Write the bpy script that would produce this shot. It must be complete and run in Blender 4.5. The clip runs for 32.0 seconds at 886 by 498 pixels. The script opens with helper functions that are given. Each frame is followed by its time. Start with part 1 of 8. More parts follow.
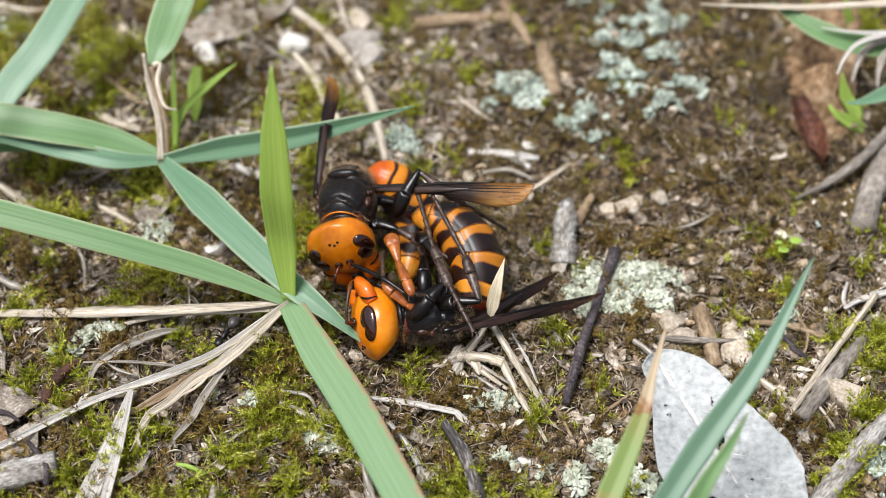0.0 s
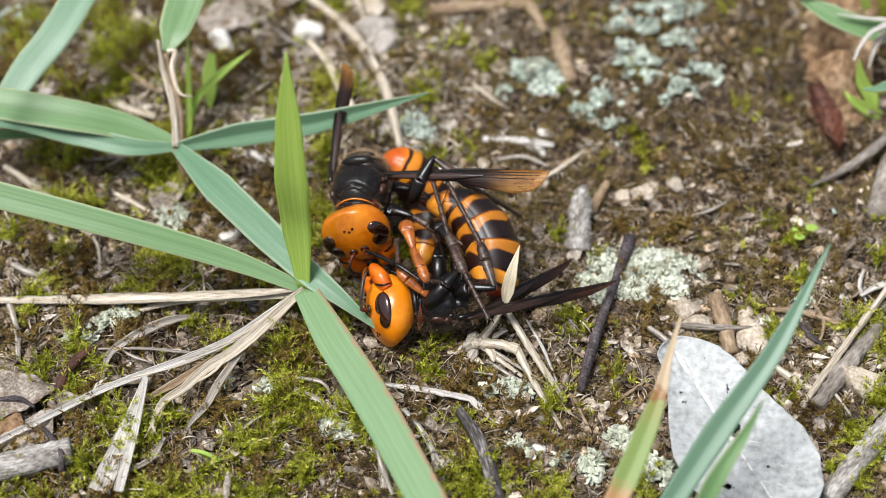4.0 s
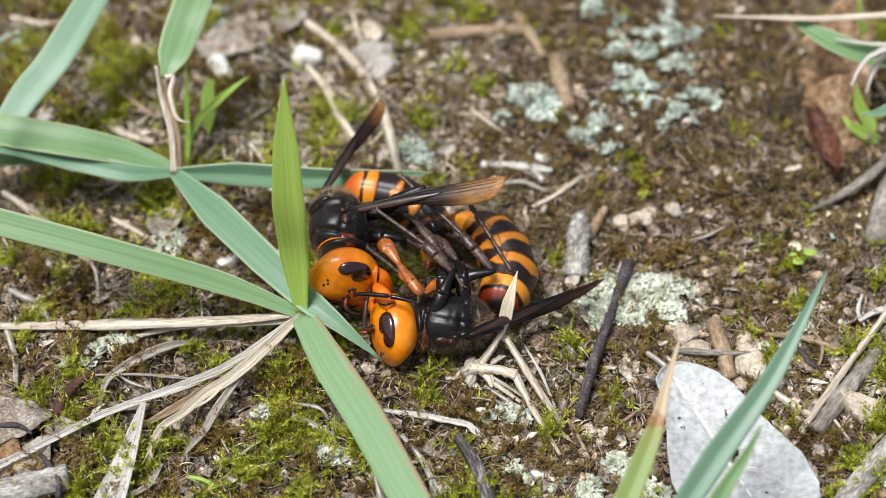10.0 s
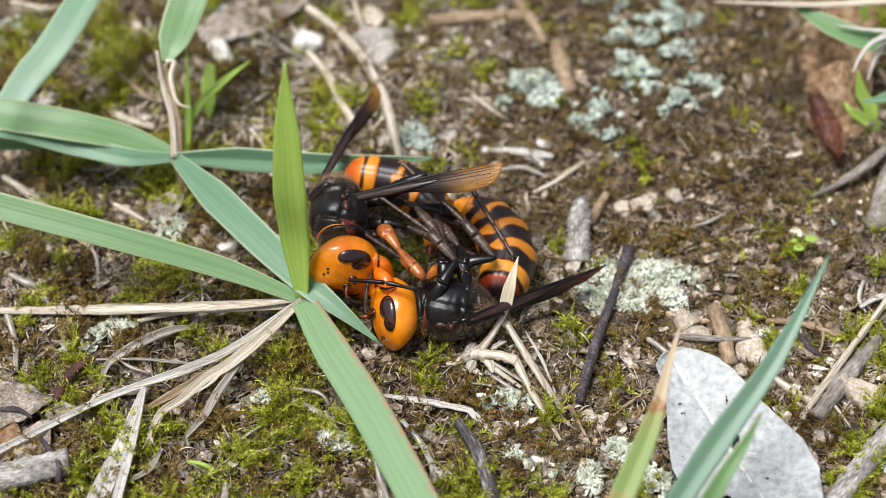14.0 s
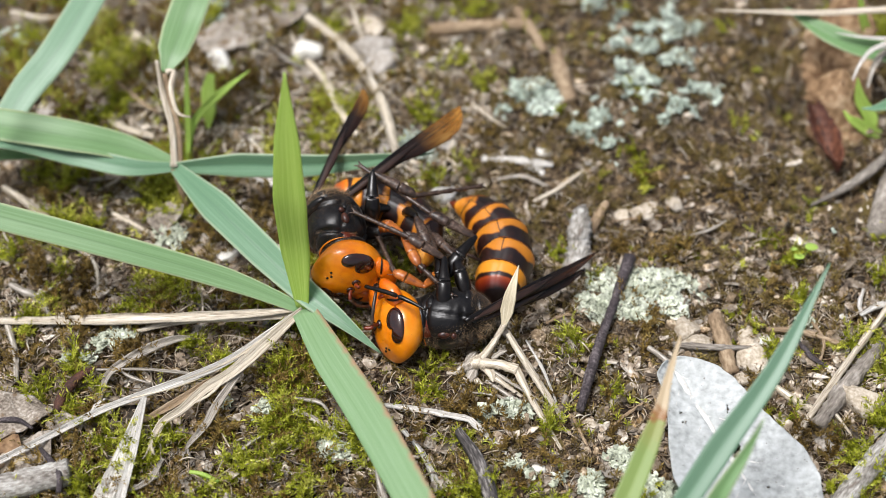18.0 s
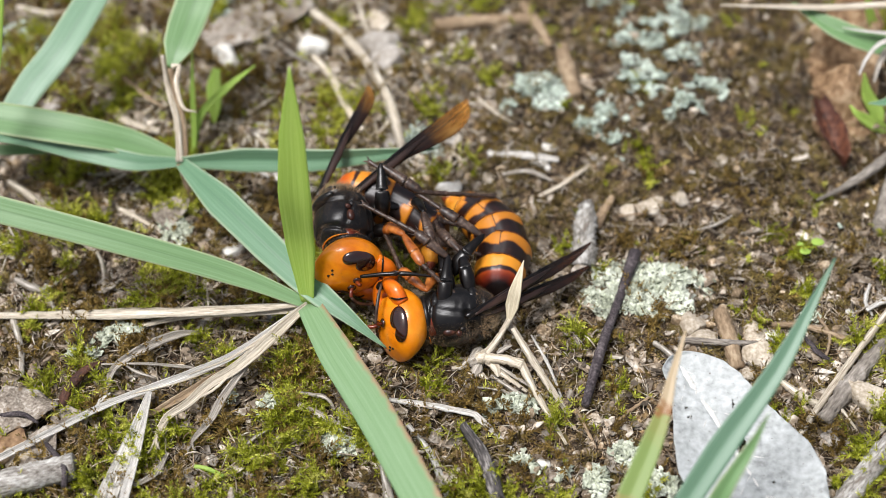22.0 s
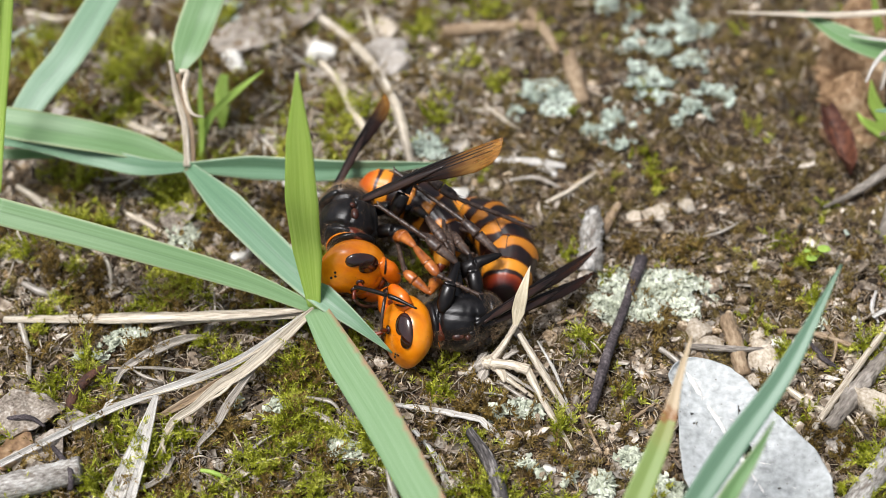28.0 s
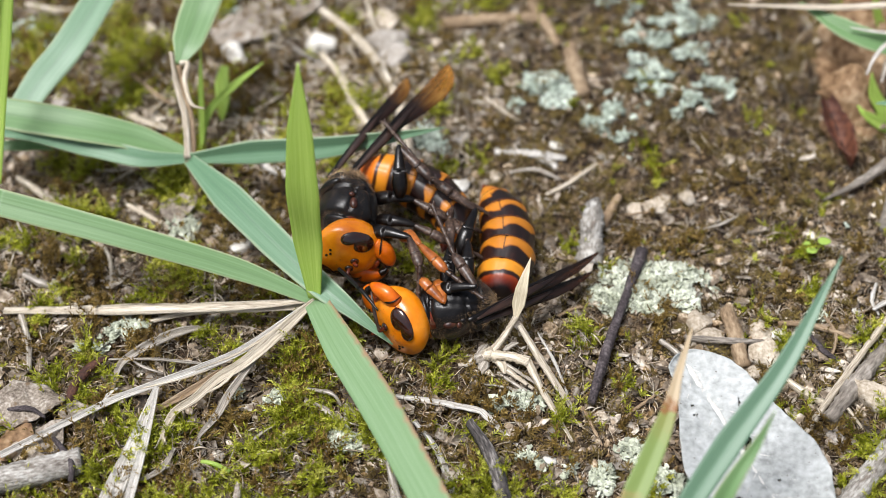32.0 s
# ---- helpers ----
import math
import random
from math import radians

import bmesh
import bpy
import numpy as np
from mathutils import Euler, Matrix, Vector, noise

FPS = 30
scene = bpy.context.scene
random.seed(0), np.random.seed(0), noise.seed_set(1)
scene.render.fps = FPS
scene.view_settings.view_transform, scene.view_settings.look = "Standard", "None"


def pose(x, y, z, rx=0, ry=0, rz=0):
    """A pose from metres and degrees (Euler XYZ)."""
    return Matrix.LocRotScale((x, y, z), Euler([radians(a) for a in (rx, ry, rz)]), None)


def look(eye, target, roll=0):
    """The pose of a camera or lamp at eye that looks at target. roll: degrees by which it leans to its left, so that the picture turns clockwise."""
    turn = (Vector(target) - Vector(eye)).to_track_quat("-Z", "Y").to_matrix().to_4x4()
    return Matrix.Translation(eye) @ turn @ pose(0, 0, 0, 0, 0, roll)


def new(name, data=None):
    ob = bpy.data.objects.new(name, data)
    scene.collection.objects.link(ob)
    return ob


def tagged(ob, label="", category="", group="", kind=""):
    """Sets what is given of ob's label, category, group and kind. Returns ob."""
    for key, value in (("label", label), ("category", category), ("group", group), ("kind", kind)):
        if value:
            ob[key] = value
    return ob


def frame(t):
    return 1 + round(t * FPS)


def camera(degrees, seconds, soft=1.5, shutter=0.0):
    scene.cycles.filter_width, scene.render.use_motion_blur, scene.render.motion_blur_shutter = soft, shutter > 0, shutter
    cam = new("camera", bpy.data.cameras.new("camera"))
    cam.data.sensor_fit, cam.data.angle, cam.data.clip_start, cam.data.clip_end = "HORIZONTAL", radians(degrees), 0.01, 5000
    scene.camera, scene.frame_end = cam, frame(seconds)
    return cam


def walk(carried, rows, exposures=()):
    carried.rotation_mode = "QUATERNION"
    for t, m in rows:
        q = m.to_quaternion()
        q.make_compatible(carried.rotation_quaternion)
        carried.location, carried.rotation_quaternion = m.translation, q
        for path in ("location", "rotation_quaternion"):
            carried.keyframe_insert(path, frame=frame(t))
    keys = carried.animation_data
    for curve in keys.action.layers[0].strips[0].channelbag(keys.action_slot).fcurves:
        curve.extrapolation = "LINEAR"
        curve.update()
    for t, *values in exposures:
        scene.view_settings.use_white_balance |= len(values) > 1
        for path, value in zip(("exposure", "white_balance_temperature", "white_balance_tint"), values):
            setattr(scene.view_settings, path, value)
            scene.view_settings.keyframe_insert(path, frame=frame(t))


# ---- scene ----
cam = camera(30.0, 32.0, soft=0.7, shutter=0.0)
cam.data.dof.use_dof = True
cam.data.dof.focus_distance = 0.2295
cam.data.dof.aperture_fstop = 14.0
MM = 0.001
PATH = (
    (0, (0, -160.7, 191.51), (0, 0, 0), 0.000),
    (0.5, (-0.08, -160.9, 191.14), (-0.76, -0.21, -0.38), -0.112),
    (1, (-0.06, -160.58, 190.84), (-0.55, 0.01, -0.76), -0.022),
    (1.5, (0.31, -160.75, 190.88), (-0.18, -0.62, -1.1), -0.102),
    (2, (-0.02, -160.79, 190.4), (-0.39, -1.14, -1.99), -0.007),
    (2.5, (0.01, -160.46, 190.94), (-0.75, -0.95, -1.56), -0.294),
    (4.5, (-0.14, -160.98, 190.75), (-2.33, -1.33, -1.63), -0.548),
    (5, (0.23, -160.73, 190.64), (-1.89, -1.1, -1.75), -0.561),
    (5.5, (-0.38, -160.74, 190.99), (-3.37, -0.94, -1.24), -0.732),
    (6, (-0.17, -160.48, 190.69), (-1.48, -0.45, -1.37), -0.305),
    (6.5, (0.09, -160.8, 190.52), (-2.17, -0.69, -1.47), -0.469),
    (7, (-0.14, -160.75, 190.75), (-2.34, -0.34, -0.99), -0.542),
    (7.5, (0.07, -160.95, 190.37), (-2.44, -0.77, -1.56), -0.574),
    (8, (0.15, -160.58, 190.48), (-2.45, -0.99, -1.94), -0.663),
    (8.5, (0.5, -160.22, 190.99), (-1.3, 0.36, -0.61), -0.656),
    (9, (0.6, -160.76, 191), (-2.2, 0.86, 0.3), -0.829),
    (9.5, (0.04, -160.63, 190.83), (-1.69, 1.77, 0.77), -0.535),
    (10, (0.34, -160.49, 191.04), (-1.95, 1.73, 0.83), -0.665),
    (10.5, (0.25, -160.84, 190.78), (-3.04, 1.84, 0.98), -0.910),
    (11, (-0.18, -160.51, 190.81), (-2.8, 1.97, 0.83), -0.672),
    (11.5, (0.05, -160.84, 190.51), (-2.43, 1.53, 0.43), -0.674),
    (12, (0.04, -160.59, 190.62), (-1.94, 1.39, 0.2), -0.585),
    (12.5, (0.24, -160.7, 190.48), (-2.21, 0.89, -0.27), -0.606),
    (13, (-0.09, -160.27, 190.71), (-2.11, 0.99, -0.31), -0.537),
    (13.5, (-0.16, -160.63, 190.65), (-1.5, 0.63, -0.39), -0.337),
    (14, (0.21, -160.65, 190.57), (-2.06, 0.22, -0.77), -0.539),
    (14.5, (0.09, -160.69, 190.27), (-2.82, 0.04, -1.19), -0.691),
    (16.5, (0.28, -160.74, 190.09), (-1.55, 0.04, -1.34), -0.390),
    (17, (0.09, -160.84, 190.15), (-1.53, 0.35, -0.93), -0.379),
    (17.5, (0.73, -160.71, 189.85), (-1.35, 0.55, -1.17), -0.486),
    (18, (-0.02, -160.49, 190.61), (-2.09, 1.33, 0.06), -0.623),
    (18.5, (0.11, -160.41, 190.35), (-2.91, 1.51, -0.1), -0.905),
    (19, (0.08, -160.84, 190.23), (-3.85, 0.68, -0.54), -1.127),
    (19.5, (-0.06, -160.43, 190.47), (-4.28, 0.52, -0.79), -1.168),
    (20, (0.62, -160.71, 190.25), (-4.22, 0.06, -1.13), -1.308),
    (20.5, (0.37, -160.65, 190.28), (-3.42, 0.22, -1.06), -1.091),
    (21, (0.62, -161.09, 190.34), (-3.15, 0.19, -0.65), -1.103),
    (21.5, (0.28, -160.85, 190.29), (-3.07, 0.5, -0.64), -0.911),
    (22, (0.56, -160.62, 190.27), (-2.91, 0.85, -0.56), -0.985),
    (22.5, (0.85, -161.1, 190.49), (-3.14, 0.62, -0.11), -1.141),
    (23, (0.64, -160.98, 190.56), (-3.3, 1.05, 0.21), -1.161),
    (23.5, (0.77, -161.14, 190.31), (-2.72, 1.07, 0.11), -1.004),
    (24, (0.44, -161.05, 190.47), (-3.18, 1.15, 0.26), -1.012),
    (24.5, (0.66, -160.88, 190.54), (-3.6, 0.74, -0.15), -1.135),
    (25, (0.43, -161.24, 190.36), (-3.23, 0.84, 0.06), -0.995),
    (25.5, (0.58, -161.23, 190.77), (-4, 1.11, 0.7), -1.240),
    (27.5, (0.86, -161.47, 190.5), (-4.12, 1.89, 1.33), -1.249),
    (28, (0.75, -161.3, 190.21), (-3.91, 1.23, 0.31), -1.091),
    (28.5, (0.74, -161.29, 190.28), (-4.47, 0.97, 0.16), -1.245),
    (29, (0.57, -161.49, 190.3), (-3.36, 0.29, -0.26), -0.933),
    (29.5, (0.81, -161.38, 190.3), (-2.7, 0.27, -0.38), -0.869),
    (30, (0.49, -161.72, 190.2), (-3.45, -0.54, -0.87), -0.788),
    (30.5, (0.77, -161.55, 190.38), (-3.47, -0.29, -0.61), -0.917),
    (31, (0.51, -161.46, 190.39), (-4.11, 0.23, -0.22), -1.108),
    (31.5, (0.52, -161.69, 190.45), (-4.26, -0.02, -0.18), -1.090),
    (32, (0.37, -161.56, 190.03), (-3.96, 0.28, -0.48), -0.933),
)


def mm(p):
    return Vector(p) * MM


walk(cam, [(t, look(mm(e), mm(a), roll)) for t, e, a, roll in PATH], exposures=[(0.0, 0.4), (32.0, 0.4)])

# ---- daylight: a bright overcast sky ----
world = bpy.data.worlds.new("overcast_sky")
world.use_nodes = True
scene.world = world
wn = world.node_tree.nodes
sky = wn.new("ShaderNodeTexSky")
sky.sky_type, sky.sun_disc = "NISHITA", False
sky.sun_elevation, sky.sun_rotation = radians(72), radians(-110)
sky.air_density, sky.dust_density, sky.ozone_density = 1.0, 4.0, 0.6
grey = wn.new("ShaderNodeHueSaturation")
grey.inputs["Saturation"].default_value = 0.6
world.node_tree.links.new(sky.outputs[0], grey.inputs["Color"])
world.node_tree.links.new(grey.outputs[0], wn["Background"].inputs[0])
wn["Background"].inputs[1].default_value = 0.088
sun = new("sun", bpy.data.lights.new("sun", "SUN"))
sun.data.energy, sun.data.angle, sun.data.color = 3.1, radians(22), (0.985, 0.98, 1.0)
sun.matrix_world = look((-0.45, -0.15, 1.5), (0, 0, 0))

# ---- materials ----


def surface(name, dark, mid, light, scale=1.0, rough=0.6, bump=0.3, uv=False, stretch=(1, 1, 1), vary=0.0, island=0.0,
            glow=0.0, coat=0.0, spots=None, depth=0.15, sheen=0.0):
    """A procedural material; scale is in marks per millimetre, stretch per axis. glow: the share of light let through."""
    m = bpy.data.materials.new(name)
    m.use_nodes = True
    n, ln = m.node_tree.nodes, m.node_tree.links
    bsdf = n["Principled BSDF"]
    tc, mp = n.new("ShaderNodeTexCoord"), n.new("ShaderNodeMapping")
    k = 1.0 if uv else 1000.0
    mp.inputs["Scale"].default_value = (k * stretch[0], k * stretch[1], k * stretch[2])
    ln.new(tc.outputs["UV" if uv else "Object"], mp.inputs[0])
    fine, wide = n.new("ShaderNodeTexNoise"), n.new("ShaderNodeTexNoise")
    fine.inputs["Scale"].default_value, fine.inputs["Detail"].default_value = scale * 2.2, 7
    wide.inputs["Scale"].default_value, wide.inputs["Detail"].default_value = scale * 0.33, 3
    for q in (fine, wide):
        ln.new(mp.outputs[0], q.inputs["Vector"])
    mix = n.new("ShaderNodeMath")
    mix.operation = "ADD"
    half = n.new("ShaderNodeMath")
    half.operation, half.inputs[1].default_value = "MULTIPLY", 0.5
    ln.new(fine.outputs[0], mix.inputs[0])
    ln.new(wide.outputs[0], mix.inputs[1])
    ln.new(mix.outputs[0], half.inputs[0])
    ramp = n.new("ShaderNodeValToRGB")
    e = ramp.color_ramp.elements
    e[0].position, e[0].color = 0.36, (*dark, 1)
    e[1].position, e[1].color = 0.64, (*light, 1)
    c = e.new(0.5)
    c.color = (*mid, 1)
    ln.new(half.outputs[0], ramp.inputs[0])
    out = ramp.outputs[0]
    if spots:
        sp = n.new("ShaderNodeTexNoise")
        sp.inputs["Scale"].default_value, sp.inputs["Detail"].default_value = spots[0], 4
        ln.new(mp.outputs[0], sp.inputs["Vector"])
        sr = n.new("ShaderNodeValToRGB")
        sr.color_ramp.elements[0].position, sr.color_ramp.elements[1].position = spots[1], spots[1] + 0.05
        ln.new(sp.outputs[0], sr.inputs[0])
        sm = n.new("ShaderNodeMix")
        sm.data_type = "RGBA"
        ln.new(sr.outputs[0], sm.inputs["Factor"])
        ln.new(out, sm.inputs[6])
        sm.inputs[7].default_value = (*spots[2], 1)
        out = sm.outputs[2]
    if vary or island:
        src = n.new("ShaderNodeNewGeometry").outputs["Random Per Island"] if island else n.new("ShaderNodeObjectInfo").outputs["Random"]
        hsv, rng = n.new("ShaderNodeHueSaturation"), n.new("ShaderNodeMapRange")
        a = island or vary
        rng.inputs["To Min"].default_value, rng.inputs["To Max"].default_value = 1 - a, 1 + a
        ln.new(src, rng.inputs[0])
        ln.new(rng.outputs[0], hsv.inputs["Value"])
        ln.new(out, hsv.inputs["Color"])
        out = hsv.outputs[0]
    ln.new(out, bsdf.inputs["Base Color"])
    bsdf.inputs["Roughness"].default_value = rough
    bsdf.inputs["Coat Weight"].default_value, bsdf.inputs["Coat Roughness"].default_value = coat, 0.18
    bsdf.inputs["Sheen Weight"].default_value = sheen
    bp = n.new("ShaderNodeBump")
    bp.inputs["Strength"].default_value, bp.inputs["Distance"].default_value = bump, depth * MM
    ln.new(fine.outputs[0], bp.inputs["Height"])
    ln.new(bp.outputs[0], bsdf.inputs["Normal"])
    if glow:
        tr, mx = n.new("ShaderNodeBsdfTranslucent"), n.new("ShaderNodeMixShader")
        ln.new(out, tr.inputs[0])
        mx.inputs[0].default_value = glow
        ln.new(bsdf.outputs[0], mx.inputs[1])
        ln.new(tr.outputs[0], mx.inputs[2])
        ln.new(mx.outputs[0], n["Material Output"].inputs[0])
    return m


def rgb(r, g, b):
    """Linear colour from 0-255 paint values."""
    return tuple((v / 255) ** 2.2 for v in (r, g, b))


SOIL = surface("soil", rgb(13, 9, 6), rgb(62, 47, 30), rgb(172, 148, 114), 1.7, 0.95, 1.0, depth=0.6, spots=(0.16, 0.56, rgb(96, 82, 42)))
GRIT = surface("stone_grit", rgb(96, 80, 60), rgb(140, 121, 97), rgb(196, 180, 156), 1.4, 0.9, 0.8, island=0.55)
CRUMB = surface("soil_crumb", rgb(60, 46, 30), rgb(112, 91, 62), rgb(172, 150, 114), 1.2, 0.95, 0.6, island=0.8)
MOSS = surface("moss", rgb(96, 100, 16), rgb(158, 164, 40), rgb(222, 218, 112), 0.9, 0.55, 0.1, island=0.35, glow=0.3)
MOSS_OLIVE = surface("old_moss", rgb(84, 64, 26), rgb(126, 103, 50), rgb(160, 138, 82), 0.9, 0.75, 0.1, island=0.5, glow=0.2)
ROOTLET = surface("rootlet", rgb(30, 22, 16), rgb(62, 46, 34), rgb(104, 80, 60), 0.4, 0.85, 0.3, island=0.5)
FLAKE = surface("bark_flake", rgb(72, 61, 50), rgb(132, 118, 101), rgb(210, 201, 187), 0.5, 0.85, 0.3, island=0.6)
STRAW_CHIP = surface("straw_chip", rgb(142, 128, 108), rgb(192, 180, 160), rgb(232, 226, 212), 0.4, 0.75, 0.3, island=0.35)
MOSS_DRY = surface("dry_moss", rgb(70, 56, 28), rgb(104, 88, 46), rgb(140, 124, 74), 0.3, 0.85, 0.1, island=0.5, glow=0.15)
LITTER = surface("plant_litter", rgb(98, 86, 70), rgb(162, 148, 128), rgb(222, 213, 198), 0.4, 0.85, 0.3, island=0.55)
LICHEN = surface("lichen", rgb(126, 131, 112), rgb(180, 185, 165), rgb(224, 228, 212), 0.7, 0.9, 0.4, island=0.35)
LICHEN_BLUE = surface("blue_lichen", rgb(108, 119, 106), rgb(160, 171, 157), rgb(218, 227, 215), 0.9, 0.9, 0.4, island=0.45)
STONE_WHITE = surface("quartz", rgb(196, 190, 178), rgb(226, 222, 212), rgb(244, 242, 236), 0.7, 0.6, 0.5)
STONE_TAN = surface("tan_stone", rgb(146, 132, 112), rgb(186, 173, 154), rgb(216, 206, 190), 1.0, 0.85, 0.7, vary=0.12, spots=(0.9, 0.62, rgb(120, 100, 76)))
STONE_GREY = surface("grey_stone", rgb(122, 114, 104), rgb(164, 156, 146), rgb(200, 194, 186), 1.0, 0.85, 0.7, vary=0.12)
STRAW = surface("dry_straw", rgb(116, 101, 82), rgb(200, 187, 165), rgb(238, 230, 215), 1.0, 0.6, 0.7, True, (24, 0.2, 1), vary=0.12, spots=(1.6, 0.67, rgb(116, 96, 72)))
STRAW_GREY = surface("weathered_straw", rgb(84, 76, 66), rgb(160, 151, 138), rgb(220, 214, 204), 1.0, 0.7, 0.7, True, (24, 0.22, 1), vary=0.14)
STRAW_PALE = surface("bleached_straw", rgb(124, 116, 106), rgb(202, 197, 188), rgb(240, 238, 233), 1.0, 0.6, 0.7, True, (24, 0.22, 1), spots=(1.6, 0.66, rgb(126, 114, 98)))
PAPER = surface("papery_straw", rgb(190, 174, 140), rgb(222, 208, 178), rgb(240, 232, 210), 1.0, 0.55, 0.3, True, (18, 0.3, 1), glow=0.12, spots=(2.0, 0.66, rgb(176, 152, 112)))
BARK_DARK = surface("dark_bark", rgb(36, 31, 33), rgb(68, 60, 62), rgb(112, 104, 104), 1.0, 0.75, 1.0, True, (6, 1.2, 1), depth=0.35)
BARK_GREY = surface("grey_bark", rgb(92, 84, 76), rgb(134, 126, 116), rgb(176, 168, 158), 1.0, 0.85, 0.9, True, (8, 0.35, 1), depth=0.4, vary=0.1)
BARK_BROWN = surface("brown_bark", rgb(108, 88, 66), rgb(150, 128, 102), rgb(186, 166, 138), 1.0, 0.8, 0.7, True, (7, 0.4, 1), depth=0.3, vary=0.12)
BARK_WHITE = surface("white_bark", rgb(96, 88, 80), rgb(160, 155, 147), rgb(212, 210, 204), 1.0, 0.8, 1.0, True, (18, 0.5, 1), depth=0.35, spots=(0.5, 0.6, rgb(118, 108, 98)))
BARK_CHAR = surface("charred_bark", rgb(28, 26, 26), rgb(84, 79, 77), rgb(172, 166, 160), 1.0, 0.8, 1.0, True, (12, 0.3, 1), depth=0.4)
GRASS = surface("grass_blade", rgb(103, 141, 88), rgb(117, 153, 101), rgb(132, 165, 116), 1.0, 0.42, 0.06, True, (34, 0.05, 1), glow=0.26, vary=0.06, depth=0.05)
GRASS_BLUE = surface("glaucous_blade", rgb(98, 138, 104), rgb(112, 150, 116), rgb(128, 162, 132), 1.0, 0.42, 0.06, True, (34, 0.05, 1), glow=0.22, vary=0.06, depth=0.05)
def edged(m, colour, start):
    """A blade material with a coloured margin along one edge and a pale midrib."""
    n, ln = m.node_tree.nodes, m.node_tree.links
    bsdf = n["Principled BSDF"]
    base = bsdf.inputs["Base Color"].links[0].from_socket
    tc, sep, nz = n.new("ShaderNodeTexCoord"), n.new("ShaderNodeSeparateXYZ"), n.new("ShaderNodeTexNoise")
    ln.new(tc.outputs["UV"], sep.inputs[0])
    ln.new(tc.outputs["UV"], nz.inputs["Vector"])
    nz.inputs["Scale"].default_value = 0.6
    add = n.new("ShaderNodeMath")
    add.operation, add.inputs[1].default_value = "MULTIPLY_ADD", 0.35
    ln.new(nz.outputs[0], add.inputs[0])
    far = n.new("ShaderNodeMath")
    far.operation, far.inputs[0].default_value = "SUBTRACT", 1.0
    ln.new(sep.outputs[0], far.inputs[1])
    ln.new(far.outputs[0], add.inputs[2])
    rng = n.new("ShaderNodeMapRange")
    rng.inputs["From Min"].default_value, rng.inputs["From Max"].default_value = start + 0.17, start + 0.32
    ln.new(add.outputs[0], rng.inputs[0])
    mx = n.new("ShaderNodeMix")
    mx.data_type = "RGBA"
    ln.new(rng.outputs[0], mx.inputs["Factor"])
    ln.new(base, mx.inputs[6])
    mx.inputs[7].default_value = (*colour, 1)
    ln.new(mx.outputs[2], bsdf.inputs["Base Color"])
    return m


def margined(m, pale, dark):
    """A blade material with thin pale margins and a fine dark midline."""
    n, ln = m.node_tree.nodes, m.node_tree.links
    tc, sep = n.new("ShaderNodeTexCoord"), n.new("ShaderNodeSeparateXYZ")
    ln.new(tc.outputs["UV"], sep.inputs[0])
    off, far = n.new("ShaderNodeMath"), n.new("ShaderNodeMath")
    off.operation, off.inputs[1].default_value = "SUBTRACT", 0.5
    far.operation = "ABSOLUTE"
    ln.new(sep.outputs[0], off.inputs[0])
    ln.new(off.outputs[0], far.inputs[0])
    for colour, a, b in ((pale, 0.41, 0.49), (dark, 0.06, 0.0)):
        bsdf = n["Principled BSDF"]
        base = bsdf.inputs["Base Color"].links[0].from_socket
        rng, mx = n.new("ShaderNodeMapRange"), n.new("ShaderNodeMix")
        rng.inputs["From Min"].default_value, rng.inputs["From Max"].default_value = a, b
        rng.inputs["To Max"].default_value = 0.75
        ln.new(far.outputs[0], rng.inputs[0])
        mx.data_type = "RGBA"
        ln.new(rng.outputs[0], mx.inputs["Factor"])
        ln.new(base, mx.inputs[6])
        mx.inputs[7].default_value = (*colour, 1)
        ln.new(mx.outputs[2], bsdf.inputs["Base Color"])


margined(GRASS, rgb(196, 204, 162), rgb(92, 128, 78))
margined(GRASS_BLUE, rgb(188, 200, 168), rgb(86, 122, 92))

GRASS_EDGED = edged(surface("pale_blade", rgb(124, 157, 110), rgb(134, 166, 121), rgb(148, 177, 136), 1.0, 0.42, 0.04, True, (30, 0.05, 1), glow=0.25, depth=0.05), rgb(176, 140, 112), 0.86)
GRASS_DEEP = surface("deep_blade", rgb(96, 131, 104), rgb(109, 142, 116), rgb(125, 155, 130), 1.0, 0.42, 0.06, True, (34, 0.05, 1), glow=0.2, depth=0.05)
GRASS_BRIGHT = surface("bright_blade", rgb(172, 204, 90), rgb(186, 215, 106), rgb(206, 228, 130), 1.0, 0.5, 0.05, True, (34, 0.05, 1), glow=0.42, depth=0.05)
DEAD_LEAF = surface("silvery_dead_leaf", rgb(132, 134, 132), rgb(168, 171, 169), rgb(194, 197, 196), 0.5, 0.7, 0.4, spots=(1.6, 0.68, rgb(116, 111, 104)), depth=0.2)
